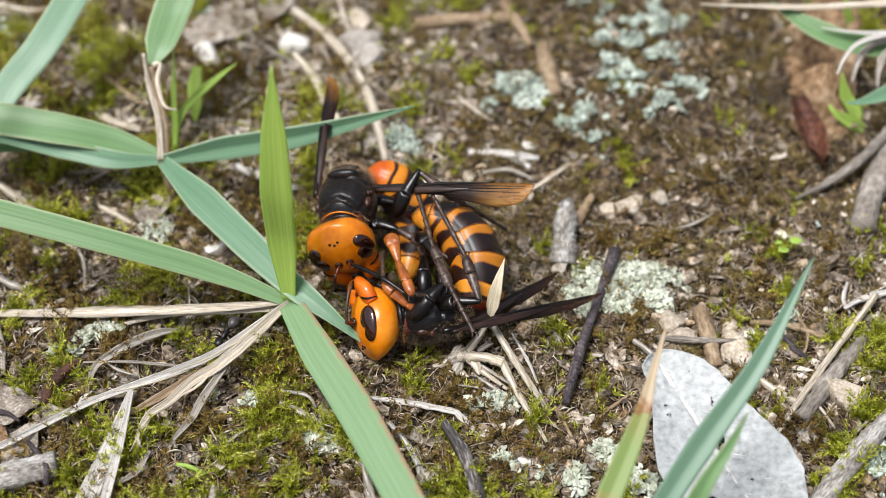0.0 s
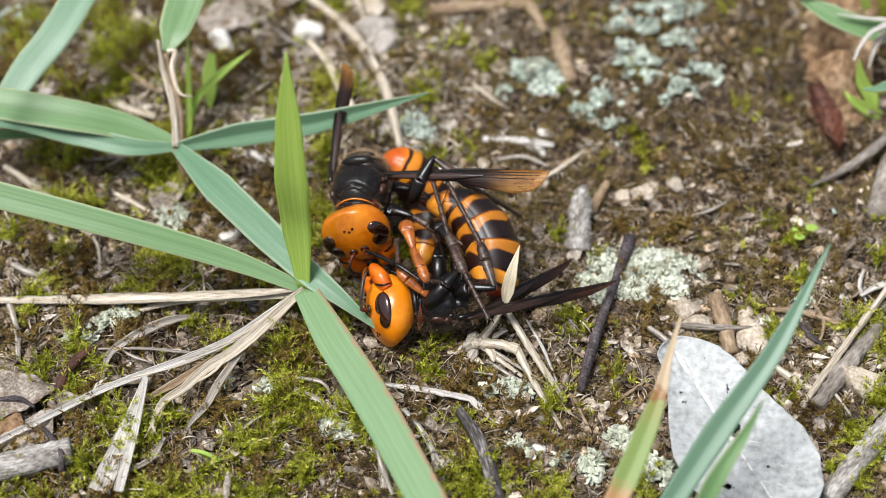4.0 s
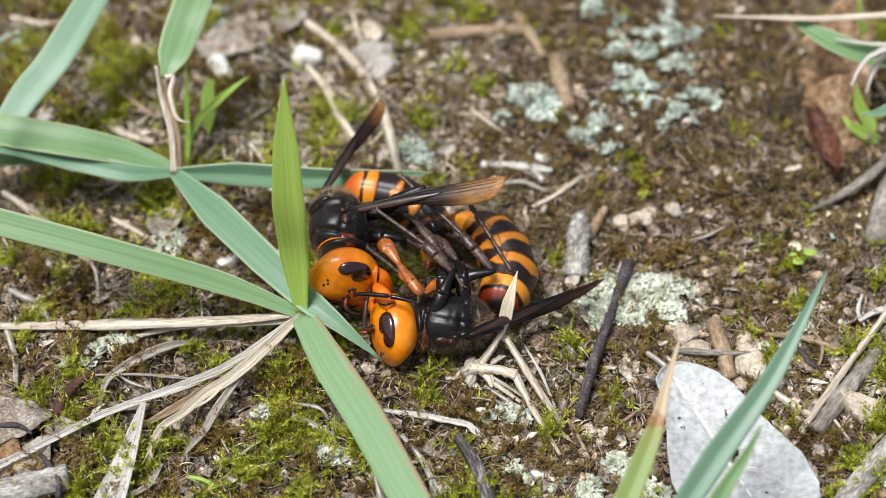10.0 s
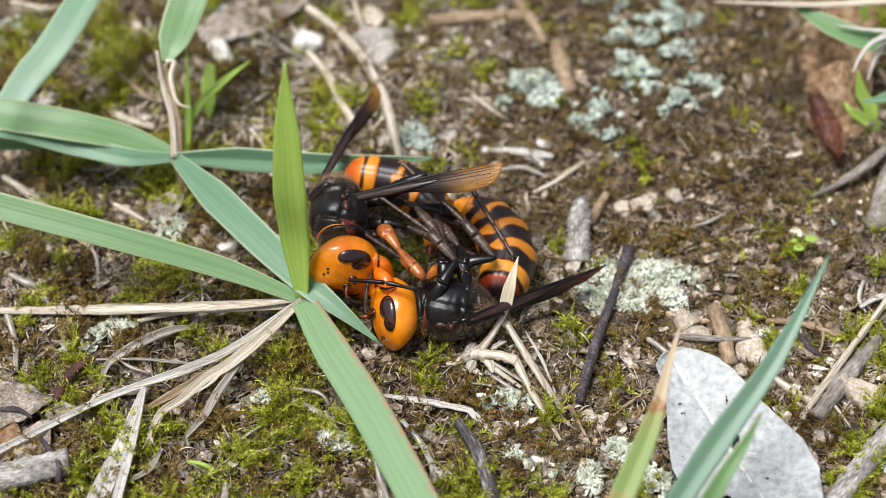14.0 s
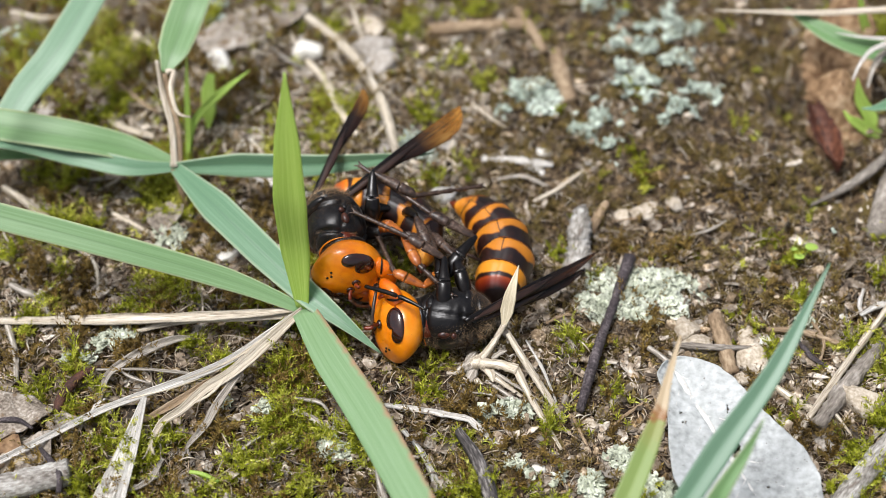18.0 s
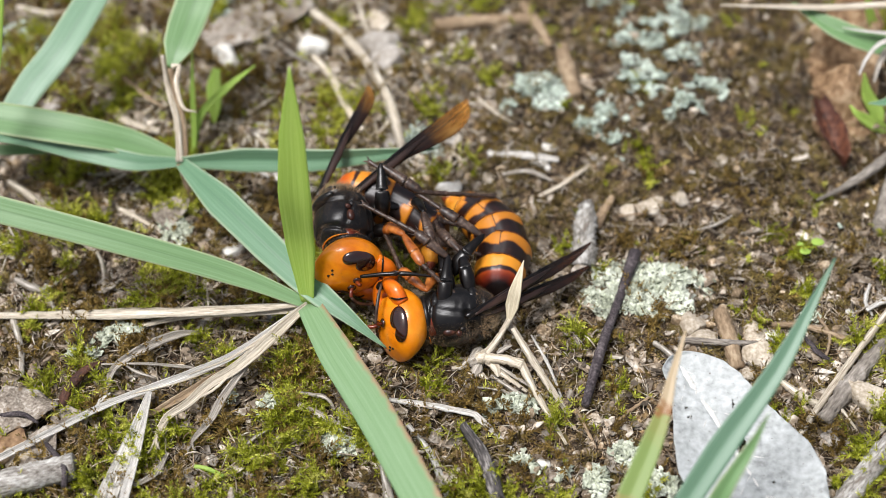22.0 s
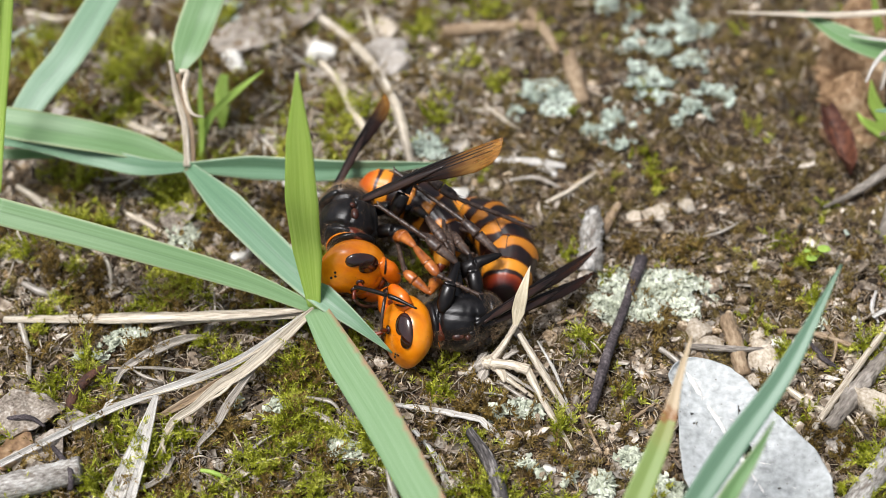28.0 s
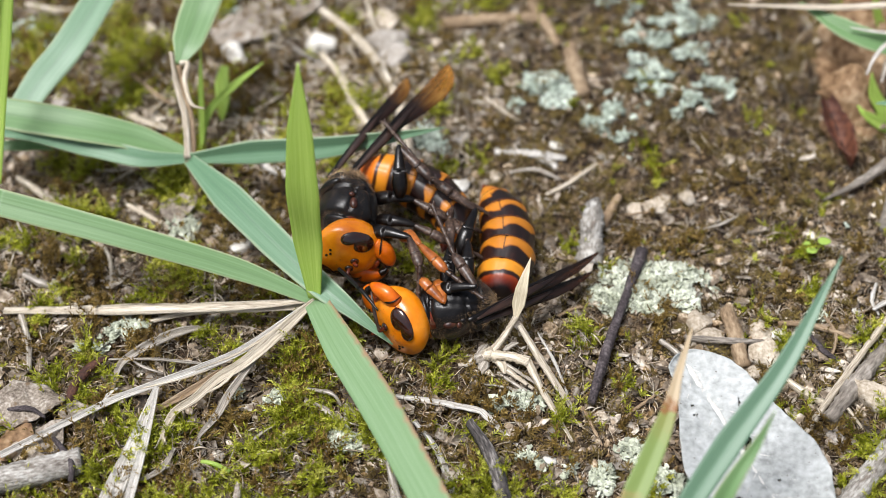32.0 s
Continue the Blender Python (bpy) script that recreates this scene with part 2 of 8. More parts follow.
def withered(m, stops):
    """Paints a blade along its length by stops of millimetres and paint."""
    n, ln = m.node_tree.nodes, m.node_tree.links
    bsdf = n["Principled BSDF"]
    base = bsdf.inputs["Base Color"].links[0].from_socket
    tc, sep, nz = n.new("ShaderNodeTexCoord"), n.new("ShaderNodeSeparateXYZ"), n.new("ShaderNodeTexNoise")
    ln.new(tc.outputs["UV"], sep.inputs[0])
    ln.new(tc.outputs["UV"], nz.inputs["Vector"])
    nz.inputs["Scale"].default_value = 1.4
    add = n.new("ShaderNodeMath")
    add.operation, add.inputs[1].default_value = "MULTIPLY_ADD", 4.0
    ln.new(nz.outputs[0], add.inputs[0])
    ln.new(sep.outputs[1], add.inputs[2])
    for at, over, colour in stops:
        rng, mx = n.new("ShaderNodeMapRange"), n.new("ShaderNodeMix")
        rng.inputs["From Min"].default_value, rng.inputs["From Max"].default_value = at + 2, at + 2 + over
        ln.new(add.outputs[0], rng.inputs[0])
        mx.data_type = "RGBA"
        ln.new(rng.outputs[0], mx.inputs["Factor"])
        ln.new(base, mx.inputs[6])
        mx.inputs[7].default_value = (*colour, 1)
        base = mx.outputs[2]
    ln.new(base, bsdf.inputs["Base Color"])
    for q in n:
        if q.bl_idname == "ShaderNodeBsdfTranslucent":
            ln.new(base, q.inputs[0])
    return m


GRASS_WITHERED = withered(surface("withered_blade", rgb(176, 128, 84), rgb(192, 148, 104), rgb(206, 170, 128), 1.0, 0.5, 0.06, True, (34, 0.05, 1), glow=0.3, depth=0.05),
                          ((4.4, 2.5, rgb(142, 164, 94)), (13, 3, rgb(152, 160, 92)), (17.2, 0.8, rgb(160, 112, 68)), (18.2, 1.5, rgb(204, 184, 150))))
DEAD_STEM = surface("dead_moss_stem", rgb(80, 64, 48), rgb(142, 121, 97), rgb(204, 187, 164), 0.6, 0.85, 0.3, island=0.55)
DEAD_VEIN = surface("leaf_vein", rgb(172, 170, 164), rgb(198, 196, 191), rgb(216, 214, 209), 0.8, 0.7, 0.3)
BROWN_LEAF = surface("brown_dead_leaf", rgb(86, 60, 37), rgb(146, 117, 86), rgb(196, 170, 138), 0.35, 0.75, 0.8, depth=0.4, glow=0.08)
# dark red-brown for the piece that stands in for a leaf fold
DARK_FOLD = surface("dark_leaf_fold", rgb(46, 25, 17), rgb(78, 44, 30), rgb(112, 70, 50), 0.35, 0.7, 0.5, depth=0.3)
GREY_LEAF = surface("grey_dead_leaf", rgb(86, 76, 66), rgb(142, 131, 118), rgb(190, 182, 171), 1.1, 0.85, 0.7, depth=0.3, spots=(0.5, 0.6, rgb(116, 98, 78)))
POD = surface("red_brown_husk", rgb(40, 23, 18), rgb(66, 40, 30), rgb(96, 62, 46), 1.6, 0.7, 0.8, depth=0.25)
ORANGE = surface("orange_cuticle", rgb(210, 108, 9), rgb(228, 130, 17), rgb(238, 148, 36), 0.3, 0.3, 0.08, coat=0.3, depth=0.05)
AMBER = surface("red_amber_cuticle", rgb(66, 24, 12), rgb(106, 42, 18), rgb(146, 68, 30), 0.3, 0.35, 0.1, coat=0.2)
LEG_ORANGE = surface("orange_leg", rgb(112, 56, 22), rgb(160, 90, 38), rgb(196, 124, 60), 0.4, 0.36, 0.1, coat=0.15)
LEG_BROWN = surface("brown_leg", rgb(34, 24, 20), rgb(70, 55, 47), rgb(122, 103, 90), 0.7, 0.4, 0.2)
BLACK = surface("black_cuticle", rgb(12, 9, 8), rgb(20, 16, 14), rgb(36, 30, 27), 0.6, 0.3, 0.2, coat=0.15, depth=0.05)
THORAX = surface("velvet_cuticle", rgb(9, 8, 8), rgb(18, 16, 16), rgb(36, 34, 34), 2.4, 0.33, 0.4, depth=0.06, sheen=0.04)
TEGULA = surface("wing_hinge", rgb(38, 20, 15), rgb(62, 34, 25), rgb(92, 56, 42), 0.8, 0.4, 0.3, depth=0.05)
ORANGE_JAW = surface("jaw_cuticle", rgb(176, 74, 8), rgb(208, 98, 14), rgb(226, 120, 24), 0.3, 0.32, 0.06, coat=0.25, depth=0.05)
for m_ in (BLACK, THORAX):
    m_.node_tree.nodes["Principled BSDF"].inputs["Specular IOR Level"].default_value = 0.36 if m_ == THORAX else 0.32
EYE = surface("dark_eye", rgb(34, 14, 9), rgb(50, 23, 14), rgb(72, 36, 22), 0.3, 0.1, 0.0, coat=1.0)
HAIR = surface("brown_fuzz", rgb(64, 48, 34), rgb(104, 82, 60), rgb(150, 124, 94), 0.5, 0.7, 0.0, island=0.4)
FLEECE = surface("tan_fuzz", rgb(120, 92, 62), rgb(166, 134, 98), rgb(206, 178, 140), 0.5, 0.7, 0.0, island=0.3)
WING = surface("smoky_wing", rgb(104, 66, 20), rgb(150, 98, 36), rgb(196, 146, 74), 0.25, 0.38, 0.3, stretch=(0.5, 3, 1), depth=0.05)


def smoky(m, start, stop, clear):
    """Dark towards the wing's root, clear amber towards its tip."""
    n, ln = m.node_tree.nodes, m.node_tree.links
    bsdf = n["Principled BSDF"]
    tc, sep, rng = n.new("ShaderNodeTexCoord"), n.new("ShaderNodeSeparateXYZ"), n.new("ShaderNodeMapRange")
    ln.new(tc.outputs["Object"], sep.inputs[0])
    ln.new(sep.outputs[0], rng.inputs[0])
    rng.inputs["From Min"].default_value, rng.inputs["From Max"].default_value = start, stop
    base = bsdf.inputs["Base Color"].links[0].from_socket
    mx = n.new("ShaderNodeMix")
    mx.data_type = "RGBA"
    ln.new(rng.outputs[0], mx.inputs["Factor"])
    mx.inputs[6].default_value = (*rgb(40, 27, 22), 1)
    ln.new(base, mx.inputs[7])
    ln.new(mx.outputs[2], bsdf.inputs["Base Color"])
    al = n.new("ShaderNodeMapRange")
    ln.new(sep.outputs[0], al.inputs[0])
    al.inputs["From Min"].default_value, al.inputs["From Max"].default_value = start, stop
    al.inputs["To Min"].default_value, al.inputs["To Max"].default_value = 0.97, clear
    ln.new(al.outputs[0], bsdf.inputs["Alpha"])


smoky(WING, 0.0165, 0.0245, 0.6)
WING_DARK = surface("dark_wing", rgb(46, 26, 16), rgb(70, 40, 22), rgb(96, 60, 32), 0.25, 0.3, 0.3, stretch=(0.5, 3, 1), coat=0.2, depth=0.05)
smoky(WING_DARK, 0.016, 0.030, 0.66)
for m_ in (WING, WING_DARK):
    m_.node_tree.nodes["Principled BSDF"].inputs["Specular IOR Level"].default_value = 0.25
ANT_BLACK = surface("ant_cuticle", rgb(14, 13, 13), rgb(26, 24, 24), rgb(40, 38, 38), 1.0, 0.4, 0.1)

# the abdomen's greyish sheen is put into a lighter base colour
ANT_SHEEN = surface("ant_abdomen_sheen", rgb(40, 38, 36), rgb(64, 62, 60), rgb(92, 90, 86), 1.0, 0.4, 0.1)


def banded(name, start):
    """Dark brown plate with a scalloped orange hind margin and a thin rusty seam between the two."""
    m = surface(name, rgb(22, 13, 11), rgb(36, 20, 16), rgb(56, 30, 22), 0.4, 0.42, 0.15, coat=0.03, depth=0.06)
    n, ln = m.node_tree.nodes, m.node_tree.links
    bsdf = n["Principled BSDF"]
    dark = bsdf.inputs["Base Color"].links[0].from_socket
    tc, sep = n.new("ShaderNodeTexCoord"), n.new("ShaderNodeSeparateXYZ")
    ln.new(tc.outputs["Object"], sep.inputs[0])
    nz = n.new("ShaderNodeTexNoise")
    nz.inputs["Scale"].default_value = 300
    ln.new(tc.outputs["Object"], nz.inputs["Vector"])

    def maths(op, a, b=None, c=None):
        q = n.new("ShaderNodeMath")
        q.operation = op
        for k, v in enumerate((a, b, c)):
            if isinstance(v, (int, float)):
                q.inputs[k].default_value = v
            elif v is not None:
                ln.new(v, q.inputs[k])
        return q.outputs[0]

    angle = maths("ARCTAN2", sep.outputs[0], sep.outputs[1])
    scallop = maths("COSINE", maths("MULTIPLY", angle, 5.0))
    edge = maths("MULTIPLY_ADD", nz.outputs[0], 0.0020, start)
    edge = maths("MULTIPLY_ADD", scallop, 0.00042, edge)
    turn = maths("ABSOLUTE", angle)
    edge = maths("MULTIPLY_ADD", maths("GREATER_THAN", turn, 1.75), -0.00045, edge)
    seam = maths("LESS_THAN", maths("ABSOLUTE", maths("SUBTRACT", turn, 1.75)), 0.02)
    past = maths("SUBTRACT", sep.outputs[2], edge)
    rng = n.new("ShaderNodeMapRange")
    rng.inputs["From Min"].default_value, rng.inputs["From Max"].default_value = -0.0003, 0.0003
    ln.new(past, rng.inputs[0])
    ramp = n.new("ShaderNodeValToRGB")
    e = ramp.color_ramp.elements
    e[0].position, e[0].color = 0.2, (*rgb(84, 36, 16), 1)
    e[1].position, e[1].color = 0.75, (*rgb(200, 124, 36), 1)
    ln.new(rng.outputs[0], ramp.inputs[0])
    tone = n.new("ShaderNodeHueSaturation")
    ln.new(ramp.outputs[0], tone.inputs["Color"])
    ln.new(maths("MULTIPLY_ADD", nz.outputs[0], 0.8, 0.52), tone.inputs["Value"])
    mx = n.new("ShaderNodeMix")
    mx.data_type = "RGBA"
    ln.new(maths("SUBTRACT", maths("GREATER_THAN", past, -0.00022), maths("MULTIPLY", seam, 0.75)), mx.inputs["Factor"])
    mx.clamp_factor = True
    ln.new(dark, mx.inputs[6])
    ln.new(tone.outputs[0], mx.inputs[7])
    ln.new(mx.outputs[2], bsdf.inputs["Base Color"])
    return m


BANDED = banded("banded_cuticle", 0.0020)
BANDED_DARK = banded("dark_banded_cuticle", 0.0026)


def first_plate(name, stops):
    """Plate banded along its length by stops of position and paint."""
    m = surface(name, rgb(206, 108, 18), rgb(226, 134, 32), rgb(238, 154, 50), 0.3, 0.42, 0.1, coat=0.03, depth=0.05)
    n, ln = m.node_tree.nodes, m.node_tree.links
    bsdf = n["Principled BSDF"]
    base = bsdf.inputs["Base Color"].links[0].from_socket
    tc, sep, nz = n.new("ShaderNodeTexCoord"), n.new("ShaderNodeSeparateXYZ"), n.new("ShaderNodeTexNoise")
    ln.new(tc.outputs["Object"], sep.inputs[0])
    ln.new(tc.outputs["Object"], nz.inputs["Vector"])
    nz.inputs["Scale"].default_value = 260
    add = n.new("ShaderNodeMath")
    add.operation, add.inputs[1].default_value = "MULTIPLY_ADD", 0.0016
    ln.new(nz.outputs[0], add.inputs[0])
    ln.new(sep.outputs[2], add.inputs[2])
    rng = n.new("ShaderNodeMapRange")
    rng.inputs["From Max"].default_value = 0.006
    ln.new(add.outputs[0], rng.inputs[0])
    ramp = n.new("ShaderNodeValToRGB")
    e = ramp.color_ramp.elements
    for k, (q, *c) in enumerate(stops):
        k = e[k] if k < 2 else e.new(q)
        k.position, k.color = q, (*rgb(*c), 1)
    ln.new(rng.outputs[0], ramp.inputs[0])
    ln.new(ramp.outputs[0], bsdf.inputs["Base Color"])
    return m

# ---- geometry helpers (millimetres in, metres out) ----


def lattice(x, y, seed):
    h = np.sin(x * 127.1 + y * 311.7 + seed * 74.7) * 43758.5453
    return h - np.floor(h)


def value_noise(x, y, seed):
    xi, yi = np.floor(x), np.floor(y)
    u, v = x - xi, y - yi
    u, v = u * u * (3 - 2 * u), v * v * (3 - 2 * v)
    a, b = lattice(xi, yi, seed), lattice(xi + 1, yi, seed)
    c, d = lattice(xi, yi + 1, seed), lattice(xi + 1, yi + 1, seed)
    return a + (b - a) * u + (c - a) * v + (a - b - c + d) * u * v


def fbm(x, y, size, octaves=4, seed=0):
    x, y = np.asarray(x, float) / size, np.asarray(y, float) / size
    total, amp, norm = 0.0, 1.0, 0.0
    for k in range(octaves):
        total = total + amp * value_noise(x, y, seed + k * 13)
        norm, amp, x, y = norm + amp, amp * 0.5, x * 2.03 + 5.2, y * 2.03 + 1.7
    return total / norm - 0.5


def ground(x, y):
    """Height of the soil in millimetres at a place in millimetres; a low bank and a hollow lie beside the brown leaf."""
    x, y = np.asarray(x, float), np.asarray(y, float)
    bank = 1.8 * np.exp(-((x - 40) ** 2 / 90 + (y - 30) ** 2 / 500)) - 9 * np.exp(-((x - 55.4) ** 2 / 10 + (y - 40) ** 2 / 190))
    clods = 4.2 * fbm(x, y, 8.5, 3, 31) * np.clip((y - 8) / 14, 0, 1)
    return clods + 1.6 * fbm(x, y, 26, 3, 3) + 1.1 * fbm(x, y, 5, 3, 21) - 0.25 + bank


def build(name, verts, faces, material, parent=None, label="", at=(0, 0, 0), smooth=True, uvs=None):
    """ONE mesh object from points in millimetres; at: its own origin in millimetres."""
    me = bpy.data.meshes.new(name)
    v = (np.asarray(verts, float) - np.asarray(at, float)) * MM
    me.from_pydata(v.tolist(), [], faces.tolist() if isinstance(faces, np.ndarray) else faces)
    if smooth:
        me.polygons.foreach_set("use_smooth", [True] * len(me.polygons))
    if uvs is not None:
        layer = me.uv_layers.new(name="UVMap")
        idx = np.empty(len(me.loops), dtype=np.int32)
        me.loops.foreach_get("vertex_index", idx)
        layer.data.foreach_set("uv", np.asarray(uvs, float)[idx].ravel())
    me.materials.append(material)
    me.update()
    ob = new(name, me)
    ob.location = mm(at)
    if parent is not None:
        ob.parent = parent
        ob.location = mm(np.asarray(at, float) - np.asarray(parent.location) / MM)
    if label:
        ob["label"] = label
    return ob


def group_at(name, at, label, category, group=""):
    ob = new(name)
    ob.empty_display_size = 0.002
    ob.location = mm(at)
    return tagged(ob, label, category, group)


def spline(points, n):
    """A smooth curve through the points, n samples at even steps."""
    p = np.asarray(points, float)
    p = np.vstack([2 * p[0] - p[1], p, 2 * p[-1] - p[-2]])
    out = []
    for i in range(1, len(p) - 2):
        for t in np.linspace(0, 1, 24, endpoint=False):
            a, b, c, d = p[i - 1], p[i], p[i + 1], p[i + 2]
            out.append(0.5 * (2 * b + (c - a) * t + (2 * a - 5 * b + 4 * c - d) * t * t + (3 * b - a - 3 * c + d) * t ** 3))
    out = np.array(out + [p[-2]])
    s = np.concatenate([[0], np.cumsum(np.linalg.norm(np.diff(out, axis=0), axis=1))])
    u = np.linspace(0, s[-1], n)
    return np.stack([np.interp(u, s, out[:, k]) for k in range(3)], 1), s[-1]


def frames_along(c, hint=(0, 0, 1)):
    t = np.gradient(c, axis=0)
    t /= np.linalg.norm(t, axis=1)[:, None] + 1e-12
    h = np.asarray(hint, float)
    side = np.cross(t, h)
    side /= np.linalg.norm(side, axis=1)[:, None] + 1e-9
    return t, side, np.cross(side, t)


def grid_faces(n, m, closed):
    k = m if closed else m - 1
    i, j = np.meshgrid(np.arange(n - 1), np.arange(k), indexing="ij")
    a = i * m + j
    b = i * m + (j + 1) % m
    return np.stack([a, b, b + m, a + m], -1).reshape(-1, 4).tolist()


def stem_data(points, radii, sides=9, n=28, flat=1.0, rough=0.08, seed=0, groove=0.0):
    c, length = spline(points, n)
    t, s, u = frames_along(c)
    r = np.interp(np.linspace(0, 1, n), np.linspace(0, 1, len(radii)), radii)
    ang = np.linspace(0, 2 * math.pi, sides, endpoint=False)
    g = np.random.default_rng(seed)
    wob = 1 + rough * g.normal(size=(n, sides)) + rough * np.interp(np.linspace(0, 7, n), range(8), g.normal(size=8))[:, None]
    wob = wob * (1 - groove * (np.cos(ang * 2) > 0.5) * 0.5)
    v = c[:, None] + (r[:, None] * wob)[..., None] * (np.cos(ang)[None, :, None] * s[:, None] + flat * np.sin(ang)[None, :, None] * u[:, None])
    uv = np.stack(np.broadcast_arrays((ang / (2 * math.pi))[None, :], np.linspace(0, length, n)[:, None]), -1).reshape(-1, 2)
    f = grid_faces(n, sides, True) + [list(range(sides))[::-1], list(range((n - 1) * sides, n * sides))]
    return v.reshape(-1, 3), f, uv


def stem(name, points, radii, material, parent=None, label="", **kw):
    v, f, uv = stem_data(points, radii, **kw)
    return build(name, v, f, material, parent, label, at=points[0], uvs=uv)


def on_ground(points):
    """Lays a line on the soil, and over the moss where it crosses a bed of it."""
    out = []
    for x, y, z in points:
        up = float(ground(x, y)) + 1.5 * float(bed(x, y))
        out.append((x, y - 0.84 * up, z + up))
    return out
MOSS_BEDS = (  # place, reach
    ((-49.1, -36.3, 0), 15), ((-37, -40.8, 0), 13), ((-26.4, -39, 0), 7), ((-20.4, -23, 0), 9), ((-29.8, -15.9, 0), 9), ((-5, -31.2, 0), 4.5), ((15.9, -19, 0), 5.5), ((-48.2, -25.9, 0), 9),
    ((-66.7, 42.2, 0), 12), ((-54.2, 40.8, 0), 10), ((-65.5, 1.2, 0), 7), ((46.9, 2.4, 0), 3.5), ((63.6, -1, 0), 5), ((-8.2, 53.4, 0), 7), ((-40.2, -10.7, 0), 8), ((-19, -35.4, 0), 4), ((-0.3, -41.7, 0), 3.5),
    ((57.5, -12.8, 0), 3), ((-58.4, -22, 0), 6), ((-17.9, 30.2, 0), 6), ((61.9, -21, 0), 6), ((-11.2, -36.3, 0), 3), ((-41.9, 31.5, 0), 6), ((33, 0.1, 0), 4))


def bed(x, y):
    total = np.zeros_like(np.asarray(x, float))
    for (px, py, _), r in MOSS_BEDS:
        total = np.maximum(total, np.exp(-((x - px) ** 2 + (y - py) ** 2) / (r * r)))
    return total


# ---- the ground: one sheet of soil, fine near the animals, reaching the horizon ----
def ground_sheet():
    fine = np.arange(-92, 92.01, 0.5)
    far = np.array([98, 110, 135, 190, 320, 700, 2000, 8000, 40000, 200000.0])
    xs = np.concatenate([-far[::-1], fine, far])
    ys = np.concatenate([-far[::-1] + 0, np.arange(-80, 110.01, 0.5), far[1:] + 20])
    x, y = np.meshgrid(xs, ys)
    z = ground(x, y) + 1.9 * fbm(x, y, 2.1, 3, 5) + 0.7 * np.maximum(0, fbm(x, y, 3.3, 2, 9))
    v = np.stack([x, y, z], -1).reshape(-1, 3)
    ob = build("ground", v, grid_faces(len(ys), len(xs), False), SOIL)
    return tagged(ob, "damp brown soil with grit and moss", "ground", kind="structure")


ground_sheet()
# ---- grass ----
def blade(name, points, widths, material, parent, label="", fold=0.25, face=(0, -0.5, 0.85), n=40, wave=0.0):
    """A grass blade along the points, folded at its midrib; face: the way its upper side looks."""
    c, length = spline(points, n)
    t, s, u = frames_along(c, face)
    w = np.interp(np.linspace(0, 1, n), np.linspace(0, 1, len(widths)), widths)
    q = np.linspace(-1, 1, 11)
    rib = fold * np.abs(q) + 0.0012 * np.cos(q * 16)
    ripple = wave * np.sin(np.linspace(0, 9, n))[:, None] * q[None, :]
    v = c[:, None] + (w[:, None] / 2)[..., None] * (q[None, :, None] * s[:, None] + (rib[None, :] + ripple)[..., None] * u[:, None])
    uv = np.stack(np.broadcast_arrays((q * 0.5 + 0.5)[None, :], np.linspace(0, length, n)[:, None]), -1).reshape(-1, 2)
    ob = build(name, v.reshape(-1, 3), grid_faces(n, 11, False), material, parent, label, at=points[0], uvs=uv)
    so = ob.modifiers.new("thickness", "SOLIDIFY")
    so.thickness, so.offset = 0.18 * MM, 0
    return ob


KNOT = (-21.9, -14.9, 6)
near_grass = group_at("grass_tuft", (KNOT[0], KNOT[1], 0), "green grass tuft with broad blades and dry old sheaths", "grass")
blade("blade", [KNOT, (-22.3, -12.3, 16), (-22.3, -11.7, 27), (-21.9, -7.4, 45)], [1.8, 4.4, 4.9, 3.6, 0.2], GRASS_BRIGHT, near_grass, "bright upright green blade", 0.14, (-0.3, -0.85, 0.45))
blade("blade", [KNOT, (-32.5, -11.9, 9), (-48.3, -9.2, 13), (-67.2, -6, 17)], [1.6, 3.2, 3.6, 3.8, 3.9], GRASS, near_grass, "", 0.05)
blade("blade", [KNOT, (-17.3, -25.6, 9), (-10.7, -38.6, 11), (-1, -59.8, 13)], [3.4, 4.9, 5.1, 4.9, 4.6], GRASS_EDGED, near_grass, "pale blade with a reddish edge", 0.12)
stem("culm", [(KNOT[0] + 0.6, KNOT[1] + 0.5, -0.8), (KNOT[0] + 0.3, KNOT[1] + 0.2, 3), KNOT], [1.2, 1.3, 1.1], STRAW, near_grass, "", sides=10)
stem("dry_sheath", [KNOT, (-31.8, -15.2, 5), (-47.6, -14.4, 3), (-67.7, -13.5, 1.4)], [0.5, 1.2, 1.1, 0.8], STRAW, near_grass, "", flat=0.28, rough=0.06, seed=2, groove=0.5)
stem("dry_sheath", [(KNOT[0], KNOT[1] - 0.4, 5), (-29.5, -15, 4.2), (-39.5, -14.4, 2.6), (-50.1, -16.1, 0.9)], [0.4, 0.7, 0.6, 0.2], STRAW, near_grass, "", flat=0.4, rough=0.06, seed=3)
def ribbon(points, widths, material, label, fold=0.3, parent=near_grass, name="dry_sheath", seed=0, frayed=0):
    """A dry flat sheath, channelled along its length, with frayed strands at its end."""
    ob = blade(name, points, widths, material, parent, label, fold, (0.05, -0.6, 0.8), 60, wave=0.05)
    g = random.Random(seed)
    a, b = Vector(points[-2]), Vector(points[-1])
    for k in range(frayed):
        d = Vector((g.uniform(-0.9, 0.9), g.uniform(-0.5, 0.5), g.uniform(-0.3, 0.3)))
        stem("dry_strand", [tuple(a.lerp(b, 0.5) + d * 0.4), tuple(b + d), tuple(b + (b - a) * g.uniform(0.2, 0.5) + d * 1.7)], [0.22, 0.16, 0.05], material, parent, "", sides=5, n=10, rough=0.03)
    return ob


